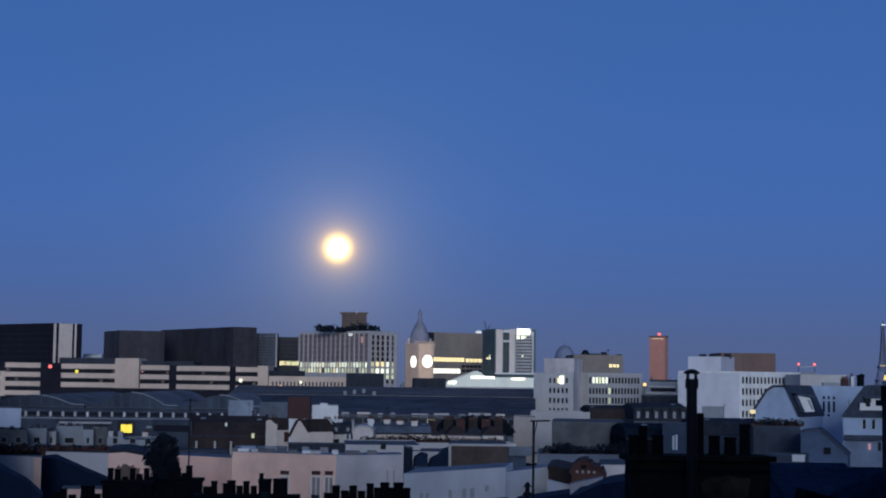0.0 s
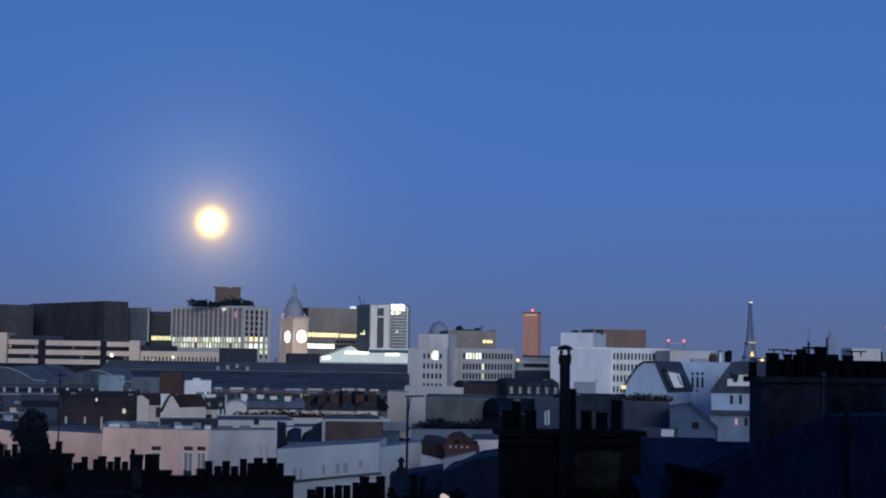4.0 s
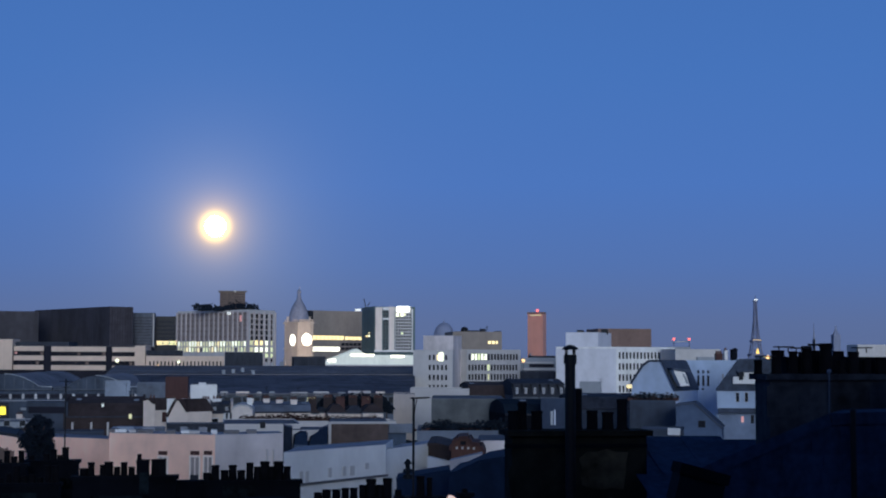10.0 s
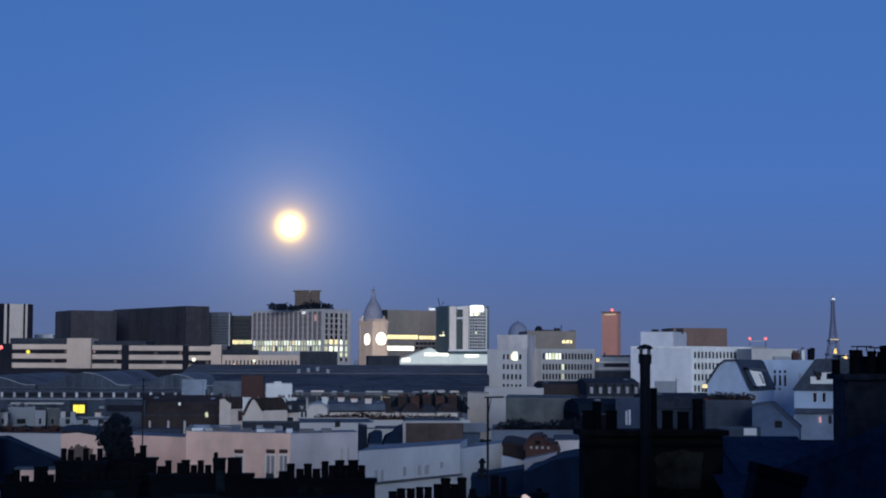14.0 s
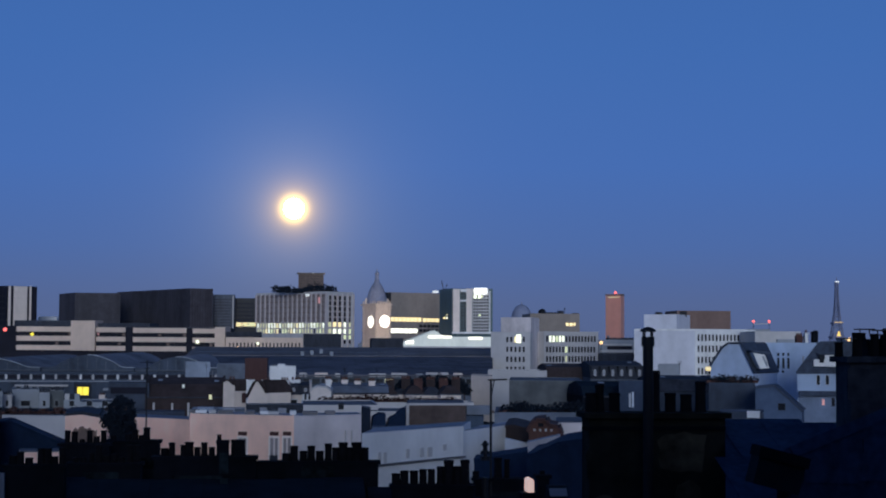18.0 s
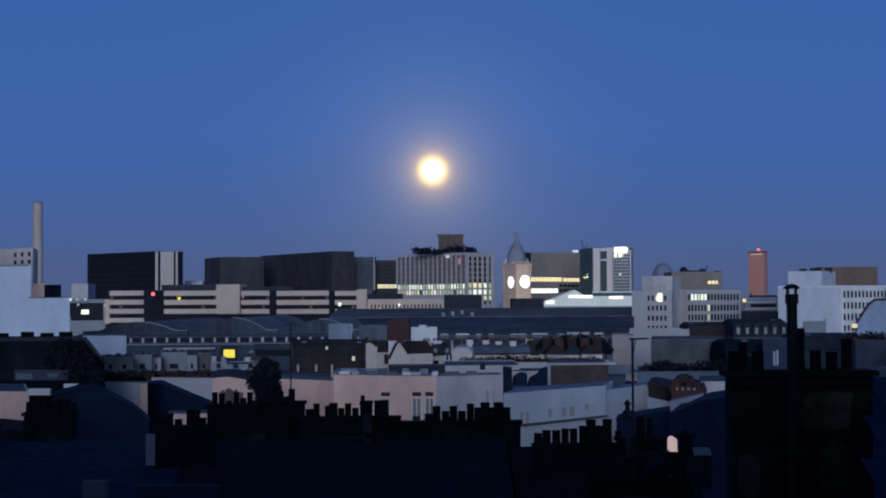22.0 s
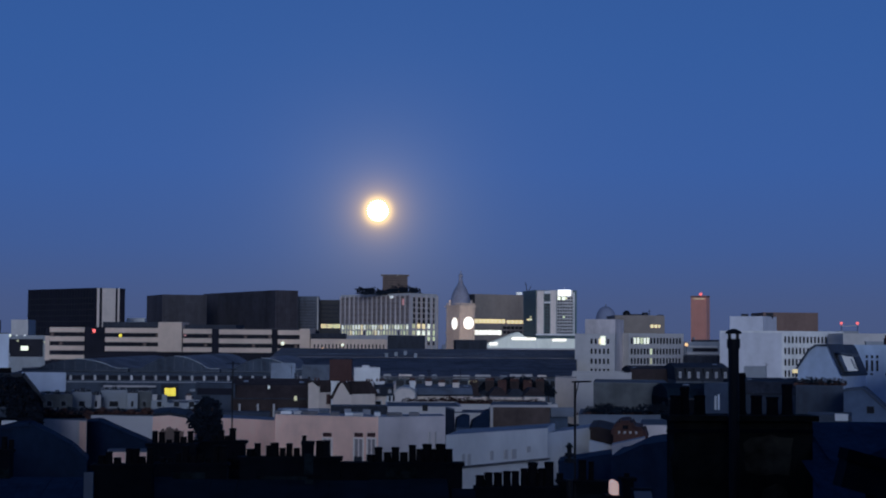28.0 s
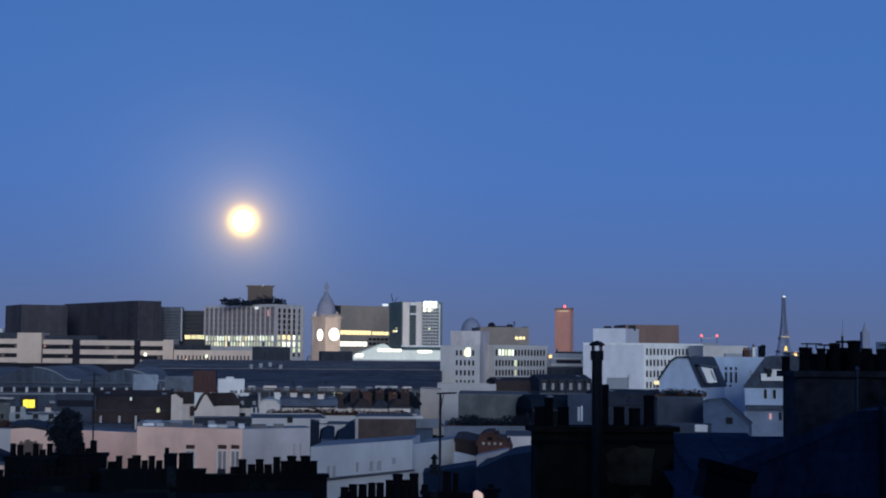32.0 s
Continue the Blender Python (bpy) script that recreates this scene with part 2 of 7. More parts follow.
SHADEWALL = mat("shade_dark_sooty_render", (0.006, 0.0075, 0.0115), 0.9, vary=0.6, grain=1.5, stain=0.6, bump=0.3, spec=0.05)
BRICK = mat("dull_red_brick", (0.076, 0.038, 0.035), 0.9, vary=0.3, grain=4.0, stain=0.2)
IRON = mat("blackened_metal", (0.010, 0.011, 0.014), 0.6, 0.3, vary=0.3, grain=5.0)
DISHM = mat("grey_dish", (0.5, 0.52, 0.56), 0.6, vary=0.1, grain=2.0)
RUSSET = mat("russet_foliage", (0.040, 0.022, 0.022), 0.9, vary=0.8, grain=2.0, spec=0.04)
FOLIAGE = mat("dark_foliage", (0.014, 0.020, 0.031), 0.9, vary=0.6, grain=2.0, spec=0.04)
ASPHALT = mat("asphalt", (0.05, 0.05, 0.052), 0.9, vary=0.3, grain=0.5)
# the red dawn light on the tower is put into its base colour
ROSE = mat("dawn_tinted_tower", (0.63, 0.29, 0.22), 0.5, vary=0.12, grain=0.05, stain=0.12, bump=0.0)


def glow(name, colour, power):
    return mat(name, colour, 0.5, vary=0.0, bump=0.0, emit=colour, power=power)


RED_DIM = glow("dim_red_sign", (0.75, 0.36, 0.33), 0.32)
SIGN_DIM = glow("dim_white_sign", (0.9, 0.92, 0.85), 0.55)
LIT_WARM = glow("lit_room_warm", (1.0, 0.80, 0.38), 1.15)
LIT_WHITE = glow("lit_room_white", (0.95, 1.0, 0.72), 1.3)
LIT_DIM = glow("lit_room_dim", (0.75, 0.72, 0.40), 0.45)
LIT_GREEN = glow("lit_room_greenish", (0.72, 0.80, 0.42), 0.95)
LIT_YELLOW = glow("yellow_lamp", (1.0, 0.80, 0.07), 1.0)
SIGN_WHITE = glow("white_light_box", (0.95, 1.0, 0.95), 2.2)
CLOCK_LIT = glow("clock_glass_lit", (1.0, 0.96, 0.82), 2.2)
RED_LAMP = glow("red_lamp", (1.0, 0.16, 0.14), 1.6)
AMBER = glow("amber_lamp", (1.0, 0.60, 0.25), 1.6)
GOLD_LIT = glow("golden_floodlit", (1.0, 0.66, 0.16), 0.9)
STRIPLIGHT = glow("white_strip_light", (1.0, 0.97, 0.78), 1.8)
GLOW_SALMON = glow("glowing_salmon_front", (0.95, 0.66, 0.55), 0.62)
MOONLIGHT = glow("moon_face", (1.0, 0.90, 0.62), 5.0)
# lamplight on the canopy is put in as a weak glow of its own
CANOPY_GLOW = mat("glowing_white_canopy", (0.74, 0.73, 0.66), 0.6, vary=0.1, emit=(0.60, 0.68, 0.56), power=0.28)

# ---- building kit ----
U = 1.0 / 2827.4  # bearings and heights are given in this fraction of the distance ahead
WORLD_OF = {}


def gx(b, d):
    return b * d * U


def gz(h, d):
    return EYE + h * d * U


def at(b, h, d):
    return Vector((gx(b, d), d, gz(h, d)))


def thing(name, m, label, category, group="", kind=""):
    ob = new(name)
    ob.matrix_basis = m
    ob.empty_display_size = 0.5
    WORLD_OF[ob] = m.copy()
    return tagged(ob, label, category, group, kind)


def mesh_of(bm, mats, name="mesh"):
    me = bpy.data.meshes.new(name)
    bm.normal_update()
    bm.to_mesh(me)
    bm.free()
    for q in (mats if isinstance(mats, (list, tuple)) else [mats]):
        me.materials.append(q)
    return me


def part(name, bm, mats, parent, label="", m=None):
    """Links a bmesh (or a mesh) as one object under a thing or a part; m is its place in the world."""
    me = bm if isinstance(bm, bpy.types.Mesh) else mesh_of(bm, mats, name)
    ob = new(name, me)
    m = m or Matrix()
    WORLD_OF[ob] = m.copy()
    if parent is not None:
        ob.parent = parent
        ob.matrix_parent_inverse = WORLD_OF[parent].inverted()
    ob.matrix_basis = m
    if label:
        tagged(ob, label)
    return ob


def solid(name, bm, mats, label, category, group="", kind="", m=None):
    return tagged(part(name, bm, mats, None, "", m), label, category, group, kind)


def box(bm, x0, x1, y0, y1, z0, z1, slot=0, m=None):
    vs = [bm.verts.new((m @ Vector(c)) if m else c) for c in
          ((x0, y0, z0), (x1, y0, z0), (x1, y1, z0), (x0, y1, z0), (x0, y0, z1), (x1, y0, z1), (x1, y1, z1), (x0, y1, z1))]
    for q in ((3, 2, 1, 0), (4, 5, 6, 7), (0, 1, 5, 4), (1, 2, 6, 5), (2, 3, 7, 6), (3, 0, 4, 7)):
        bm.faces.new([vs[i] for i in q]).material_index = slot
    return bm


def boxes(*rows):
    bm = bmesh.new()
    for r in rows:
        box(bm, *r)
    return bm


def prism(poly, z0, z1, slot=0, bm=None):
    """An upright prism over a counter-clockwise polygon; z1 may be a number or one height for each corner."""
    bm = bm or bmesh.new()
    tops = z1 if isinstance(z1, (list, tuple)) else [z1] * len(poly)
    lo = [bm.verts.new((p[0], p[1], z0)) for p in poly]
    hi = [bm.verts.new((p[0], p[1], z)) for p, z in zip(poly, tops)]
    n = len(poly)
    for i in range(n):
        bm.faces.new((lo[i], lo[(i + 1) % n], hi[(i + 1) % n], hi[i])).material_index = slot
    bm.faces.new(hi).material_index = slot
    bm.faces.new(lo[::-1]).material_index = slot
    return bm


def extrude_profile(pts, y0, y1, slot=0, bm=None):
    """A solid whose outline in the x-z plane is pts (counter-clockwise seen from the front), from y0 back to y1."""
    bm = bm or bmesh.new()
    a = [bm.verts.new((x, y0, z)) for x, z in pts]
    b = [bm.verts.new((x, y1, z)) for x, z in pts]
    n = len(pts)
    bm.faces.new(a).material_index = slot
    bm.faces.new(b[::-1]).material_index = slot
    for i in range(n):
        bm.faces.new((a[(i + 1) % n], a[i], b[i], b[(i + 1) % n])).material_index = slot
    return bm


def tube(bm, x, y, z0, z1, r0, r1, n=10, slot=0, cap=True):
    lo = [bm.verts.new((x + r0 * math.cos(6.28319 * i / n), y + r0 * math.sin(6.28319 * i / n), z0)) for i in range(n)]
    hi = [bm.verts.new((x + r1 * math.cos(6.28319 * i / n), y + r1 * math.sin(6.28319 * i / n), z1)) for i in range(n)]
    for i in range(n):
        bm.faces.new((lo[i], lo[(i + 1) % n], hi[(i + 1) % n], hi[i])).material_index = slot
    if cap:
        bm.faces.new(hi).material_index = slot
        bm.faces.new(lo[::-1]).material_index = slot
    return bm


def beam(bm, a, b, r, n=6, slot=0):
    """A round bar from a to b."""
    a, b = Vector(a), Vector(b)
    q = (b - a).to_track_quat("Z", "Y").to_matrix().to_4x4()
    m = Matrix.Translation(a) @ q
    length = (b - a).length
    lo = [bm.verts.new(m @ Vector((r * math.cos(6.28319 * i / n), r * math.sin(6.28319 * i / n), 0))) for i in range(n)]
    hi = [bm.verts.new(m @ Vector((r * math.cos(6.28319 * i / n), r * math.sin(6.28319 * i / n), length))) for i in range(n)]
    for i in range(n):
        bm.faces.new((lo[i], lo[(i + 1) % n], hi[(i + 1) % n], hi[i])).material_index = slot
    bm.faces.new(hi).material_index = slot
    bm.faces.new(lo[::-1]).material_index = slot
    return bm


def ball(bm, c, r, n=12, slot=0, squash=1.0):
    made = bmesh.ops.create_uvsphere(bm, u_segments=n, v_segments=max(6, n // 2), radius=r)["verts"]
    for v in made:
        v.co = Vector((v.co.x, v.co.y, v.co.z * squash)) + Vector(c)
    for fc in {fc for v in made for fc in v.link_faces}:
        fc.material_index, fc.smooth = slot, True
    return bm


class Face:
    """A wall plane from ground point p to q (seen left to right): x along it, y into the building, z up from the ground."""

    def __init__(self, p, q, root):
        self.p, self.q, self.root = Vector((p[0], p[1], 0)), Vector((q[0], q[1], 0)), root
        e = (self.q - self.p).normalized()
        self.width = (self.q - self.p).length
        self.m = Matrix(((e.x, -e.y, 0, self.p.x), (e.y, e.x, 0, self.p.y), (0, 0, 1, 0), (0, 0, 0, 1)))
        self.e, self.n = e, Vector((-e.y, e.x, 0))

    def spot(self, b, h):
        ray = Vector((b * U, 1.0, h * U))
        t = self.p.dot(self.n) / ray.dot(self.n)
        w = ray * t
        return (w - self.p).dot(self.e), EYE + w.z

    def slab(self, name, b0, h0, b1, h1, material, label="", out=0.1, back=0.05, parent=None):
        """A flat-fronted piece that stands out of the wall between two bearings and two heights."""
        x0, z1 = self.spot(b0, h0)
        x1, z0 = self.spot(b1, h1)
        return part(name, boxes((x0, x1, -out, back, z0, z1)), material, parent or self.root, label, self.m)

    def windows(self, b0, h0, b1, h1, nx, nz, fx=0.6, fz=0.6, frame_m=None, pane_m=None, lit=None, name="window", chance=0.0, lits=None):
        """A grid of windows, each an object: a frame standing proud and a pane set back in it."""
        x0, z1 = self.spot(b0, h0)
        x1, z0 = self.spot(b1, h1)
        cw, ch = (x1 - x0) / nx, (z1 - z0) / nz
        w, hh = cw * fx / 2, ch * fz / 2
        e = min(w, hh) * 0.1
        cache = {}
        for j in range(nz):
            for i in range(nx):
                pm = pane_m or PANE
                if lit and (i, j) in lit:
                    pm = lit[(i, j)]
                elif chance and random.random() < chance:
                    pm = random.choice(lits)
                if pm not in cache:
                    cache[pm] = mesh_of(boxes((-w, w, -0.09, 0.1, -hh, -hh + e), (-w, w, -0.09, 0.1, hh - e, hh), (-w, -w + e, -0.09, 0.1, -hh + e, hh - e),
                                              (w - e, w, -0.09, 0.1, -hh + e, hh - e), (-w + e, w - e, -0.03, 0.1, -hh + e, hh - e, 1)),
                                        [frame_m or FRAMEW, pm], "window")
                part(name, cache[pm], None, self.root, "", self.m @ Matrix.Translation((x0 + (i + 0.5) * cw, 0, z0 + (nz - j - 0.5) * ch)))


def xy(b, d):
    return (gx(b, d), d)


def block(name, corners, top, wall, label, category="building", roof=None, parapet=0.5, back=None, group="", base=0.0, depth=20.0, rear=None):
    """A building over the visible corners (b, d) seen left to right; the rear is closed at depth. top: height in metres.
    Returns the thing and its visible faces."""
    pts = [xy(b, d) for b, d in corners]
    root = thing(name, Matrix.Translation((pts[0][0], pts[0][1], base)), label, category, group)
    if len(pts) == 2:
        e = (Vector(pts[1]) - Vector(pts[0])).normalized()
        n = Vector((-e.y, e.x)) * depth
        inner_b = corners[1][0] if corners[1][0] < 0 else corners[0][0]
        if rear:
            n = Vector(rear)
        elif corners[0][1] < 420 and abs(inner_b) > 60:
            n = Vector((inner_b * U * depth * 1.1, depth))  # the side streets run away from the viewpoint
        foot = [pts[0], pts[1], tuple(Vector(pts[1]) + n), tuple(Vector(pts[0]) + n)]
    else:
        a, m, c = Vector(pts[0]), Vector(pts[1]), Vector(pts[2])
        foot = [pts[0], pts[1], pts[2], tuple(a + c - m)]
    part("wall", prism(foot, base, top), wall, root)
    cx, cy = sum(p[0] for p in foot) / 4, sum(p[1] for p in foot) / 4
    inner = [(cx + (p[0] - cx) * 0.97, cy + (p[1] - cy) * 0.97) for p in foot]
    part("roof", prism(inner, top, top + 0.12), roof or TARROOF, root)
    if parapet:
        bm = bmesh.new()
        for i in range(4):
            p, q = Vector(foot[i]), Vector(foot[(i + 1) % 4])
            ip, iq = Vector(inner[i]), Vector(inner[(i + 1) % 4])
            prism([tuple(p), tuple(q), tuple(iq), tuple(ip)], top, top + parapet, 0, bm)
        part("parapet", bm, wall, root)
    return root, [Face(pts[i], pts[i + 1], root) for i in range(len(pts) - 1)]


POT_MESHES = {}


def pot_mesh(r, h, material):
    key = (round(r, 2), round(h, 1), material.name)
    if key not in POT_MESHES:
        bm = bmesh.new()
        tube(bm, 0, 0, 0, h * 0.88, r * 1.06, r * 0.98, 12)
        tube(bm, 0, 0, h * 0.86, h * 0.97, r * 1.1, r * 1.1, 12)
        tube(bm, 0, 0, h * 0.97, h, r * 1.1, r * 0.96, 12)
        tube(bm, 0, 0, 0, h * 0.06, r * 1.2, r * 1.2, 12)
        POT_MESHES[key] = mesh_of(bm, material, "chimney_pot")
    return POT_MESHES[key]


def stack(b0, b1, htop, d, zbase, pots=(), wall=None, pot_m=None, thick=0.7, cap=0.08, turn=0.0, label="sooty chimney stack in shade-dark colour with a row of clay pots", group="chimney stacks"):
    """A masonry chimney stack from zbase up, its cap at htop, with pots (bearing, width, top height)."""
    # the far edge of the side that shows sets the outline
    x0, x1, z = gx(b0, d + thick if b0 > 0 else d), gx(b1, d + thick if b1 < 0 else d), gz(htop, d)
    cx = (x0 + x1) / 2
    m = Matrix.Translation((cx, d, zbase)) @ pose(0, 0, 0, 0, 0, turn)
    root = thing("chimney_stack", m, label, "chimney", group)
    w = (x1 - x0) / 2
    part("stack_body", boxes((-w, w, 0, thick, 0, z - zbase - 0.12)), wall or SHADEWALL, root, "", m)
    part("cap_slab", boxes((-w - cap, w + cap, -cap, thick + cap, z - zbase - 0.12, z - zbase)), wall or SHADEWALL, root, "", m)
    if 45 < d < 70:
        r_ = random.Random(int(cx * 13 + d * 7))
        for k in range(max(2, int(w * 2 / 1.1))):
            px_, pz_ = r_.uniform(-w + 0.1, max(-w + 0.2, w - 1.3)), z - zbase - r_.uniform(1.0, 2.6)
            part("render_patch", boxes((px_, min(w, px_ + r_.uniform(0.6, 1.9)), -0.008 - 0.004 * k, 0.02, pz_, pz_ + r_.uniform(0.4, 0.9))), PATCHED, root, "", m)
    for pb, pw, ph in pots:
        zt = gz(ph, d)
        if zt - z < 0.1:
            continue
        part("chimney_pot", pot_mesh(pw * d * U / 2 * (1.22 if 45 < d < 70 else 1.0), zt - z, pot_m or SHADEPOT), None, root, "", m @ Matrix.Translation((gx(pb, d) - cx, thick / 2, z - zbase)))
    return root


def pot_row(b0, b1, n, w, h0, h1, seed=1):
    r = random.Random(seed)
    return [(b0 + (b1 - b0) * (i + 0.5) / n, w * r.uniform(0.85, 1.1), r.uniform(h0, h1)) for i in range(n)]

# ---- ground ----
bm = bmesh.new()
G = 24
gv = [[bm.verts.new((-4000 + 8000 * i / G, -600 + 5400 * j / G, 0.0)) for i in range(G + 1)] for j in range(G + 1)]
for j in range(G):
    for i in range(G):
        bm.faces.new((gv[j][i], gv[j][i + 1], gv[j + 1][i + 1], gv[j + 1][i]))
solid("ground", bm, ASPHALT, "dark asphalt ground of the city streets", "ground", kind="structure")

# the house from whose top floor the view is taken, unseen behind the viewer; its size is set to shade the near roofs
bm = prism([(-60, -16), (60, -16), (60, -1.2), (-60, -1.2)], 0, 37.5)
solid("wall_behind", bm, SHADEWALL, "plain dark unseen house block that shades the near roofs", "wall", kind="structure")

# ---- moon ----
bm = ball(bmesh.new(), (0, 0, 0), 27.5, 40)
solid("moon", bm, MOONLIGHT, "bright yellow-white full moon low over the roofs", "moon", m=Matrix.Translation(at(-4.5, 235, 4200)))

# ---- far landmarks ----


def beacon(parent, p, r, material, label):
    return part("beacon", ball(bmesh.new(), (0, 0, 0), r, 10), material, parent, label, Matrix.Translation(p))


def far_tower():
    d = 4300
    root, (fa, fb) = block("skyscraper", [(554, d + 30), (582, d), (588, d + 22)], gz(86, d), ROSE,
                           "tall rose-lit office tower with a dark crown", roof=BROWN, parapet=4)
    top = gz(86, d)
    for i in range(1, 14):
        x = fa.width * i / 14
        part("mullion", boxes((x - 0.35, x + 0.35, -0.6, 0.2, 20, top - 2)), ROSE, root, "", fa.m)
    part("crown", boxes((-1, fa.width + 1, -1, 18, top - 0.2, top + 3.5)), BROWN, root, "dark crown band", fa.m)
    part("light_band", boxes((9, fa.width - 5, -1.3, 0, top - 5.5, top - 3.5)), LIT_DIM, root, "pale lit band under the crown", fa.m)
    beacon(root, at(572, 91, d - 4), 4.0, RED_LAMP, "red aviation lamp")


far_tower()


def iron_tower():
    d = 4400
    bx, top, foot = 980, gz(122, d), 0.0
    m = Matrix.Translation((gx(bx, d), d, 0))
    root = thing("iron_tower", m, "tall tapering iron lattice tower with golden lights low down", "tower")
    z1, z2 = gz(13, d), gz(38, d)
    half = lambda z: 3.2 + 20.0 * max(0.0, 1 - z / (top * 0.93)) ** 1.9
    levels = [0, z1 * 0.5, z1, (z1 + z2) / 2, z2] + [z2 + (top * 0.92 - z2) * k / 9 for k in range(1, 10)]
    for sx, sy in ((-1, -1), (1, -1), (1, 1), (-1, 1)):
        bm = bmesh.new()
        rings = []
        for z in levels:
            r_ = 2.0 if z < z2 else 1.5
            rings.append([bm.verts.new((sx * half(z) + r_ * math.cos(1.2566 * k), sy * half(z) + r_ * math.sin(1.2566 * k), z)) for k in range(5)])
        for lo, hi in zip(rings, rings[1:]):
            for k in range(5):
                bm.faces.new((lo[k], lo[(k + 1) % 5], hi[(k + 1) % 5], hi[k]))
        bm.faces.new(rings[0][::-1])
        bm.faces.new(rings[-1])
        part("tower_leg", bm, LATTICE, root, "", m)
    bm = bmesh.new()
    for a, b in zip(levels, levels[1:]):
        ha, hb = half(a), half(b)
        for y in (-1, 1):
            beam(bm, (-ha, y * ha, a), (hb, y * hb, b), 0.95, 4)
            beam(bm, (ha, y * ha, a), (-hb, y * hb, b), 0.95, 4)
            beam(bm, (y * ha, -ha, a), (y * hb, hb, b), 0.95, 4)
    part("lattice", bm, LATTICE, root, "", m)
    for z, w in ((z1, half(z1) + 4), (z2, half(z2) + 4), (top * 0.92, 5.5)):
        part("platform", boxes((-w, w, -w, w, z - 2, z + 3)), LATTICE, root, "", m)
    part("mast", tube(bmesh.new(), 0, 0, top * 0.92, top, 1.8, 0.8, 8), LATTICE, root, "", m)
    w = half(z2) + 2
    part("light_ring", boxes((-w, w, -w - 0.5, -w + 2, z2 - 1, z2 + 4)), GOLD_LIT, root, "golden lit gallery", m)
    bm = extrude_profile([(-6, z1 - 6), (6, z1 - 6), (5, z1 + 4), (1.2, z1 + 17), (-1.2, z1 + 17), (-5, z1 + 4)], -half(z1) - 2, -half(z1))
    part("lit_arch", bm, GOLD_LIT, root, "golden lit arch", m)
    part("top_lamp", boxes((-5, 5, -6, -4, top * 0.935, top * 0.95)), SIGN_DIM, root, "pale lit top gallery", m)


iron_tower()


def waste_chimney():
    d = 2400
    m = Matrix.Translation((gx(-704, d), d, 0))
    root = thing("tall_chimney", m, "tall pale concrete industrial chimney", "chimney")
    top = gz(180, d)
    part("shaft", tube(bmesh.new(), 0, 0, 0, top, 8.8, 7.2, 20), STONE, root, "", m)
    part("rim", tube(bmesh.new(), 0, 0, top, top + 3, 7.0, 7.0, 20), GREY, root, "", m)
    part("band", tube(bmesh.new(), 0, 0, top - 40, top - 37, 7.75, 7.75, 20), STONE, root, "", m)


waste_chimney()


def twin_lamp_tower():
    d = 3600
    root, (fa,) = block("hospital_block", [(820, d), (856, d)], gz(27, d), GREY, "distant grey block with two red roof lamps", parapet=0, depth=30)
    p, q = at(825, 36, d - 2), at(854, 37, d - 2)
    part("gantry", beam(bmesh.new(), p, q, 1.0, 6), PALE, root, "pale gantry between the lamps")
    for px in (825, 41), (854, 41):
        p = at(*px, d - 2)
        part("pole", tube(bmesh.new(), p.x, p.y, gz(27, d), p.z, 0.7, 0.7, 6), IRON, root)
        beacon(root, p, 3.2, RED_LAMP, "red aviation lamp")


twin_lamp_tower()


def spire(name, b, h_body, h_tip, w, d, wall, label):
    m = Matrix.Translation((gx(b, d), d, 0))
    root = thing(name, m, label, "tower")
    z, t, w = gz(h_body, d), gz(h_tip, d), w * d * U / 2
    part("tower_body", boxes((-w, w, -w, w, 0, z)), wall, root, "", m)
    bm = bmesh.new()
    tube(bm, 0, 0, z, z + (t - z) * 0.3, w * 0.9, w * 0.7, 8)
    tube(bm, 0, 0, z + (t - z) * 0.3, t, w * 0.5, w * 0.12, 8)
    part("spire_roof", bm, HAZEGREY, root, "", m)


spire("church_spire", 1092, 41, 73, 5, 2600, HAZEGREY, "slender distant church spire")
spire("bell_tower", 1134, 51, 68, 13, 2600, HAZEGREY, "distant dark bell tower")


def golden_dome():
    d = 3000
    root, (fa,) = block("palace", [(1307, d), (1418, d)], gz(32, d), PALE, "distant floodlit palace with a golden roof gallery", parapet=2, depth=60)
    p = at(1329, 32, d + 20)
    m = Matrix.Translation(p)
    part("golden_gallery", boxes((-22, 24, -8, 8, 0, 7), (-16, 20, -6, 6, 9, 16)), GOLD_LIT, root, "golden floodlit gallery", m)
    part("finial", tube(bmesh.new(), 12, 0, 16, 26, 3, 0.6, 8), GOLD_LIT, root, "", m)
    for px, mm in (((1245, 72), RED_LAMP), ((1306, 71), AMBER)):
        q = at(*px, d)
        bm = tube(bmesh.new(), q.x, q.y, 0, q.z - 1, 0.6, 0.3, 6)
        r2 = thing("lamp_mast", Matrix.Translation((q.x, q.y, 0)), "thin distant mast with an aviation lamp", "mast", "lamp masts")
        part("mast_pole", bm, IRON, r2)
        beacon(r2, q, 2.6 if mm is RED_LAMP else 1.7, mm, "small aviation lamp")


golden_dome()
for b_, h_, r_, mm_ in ((1003, 9, 2.6, AMBER), (996, 10, 1.3, LIT_DIM), (1012, 9, 1.3, LIT_DIM), (1020, 11, 1.2, AMBER)):
    q = at(b_, h_, 1640)
    r2 = thing("street_lamp", Matrix.Translation((q.x, q.y, 0)), "distant lit street lamp over the roofs", "lamp", "distant lamps")
    part("lamp_post", tube(bmesh.new(), q.x, q.y, 0, q.z, 0.3, 0.2, 6), IRON, r2)
    beacon(r2, q, r_ * 0.8, mm_, "glowing lamp globe")

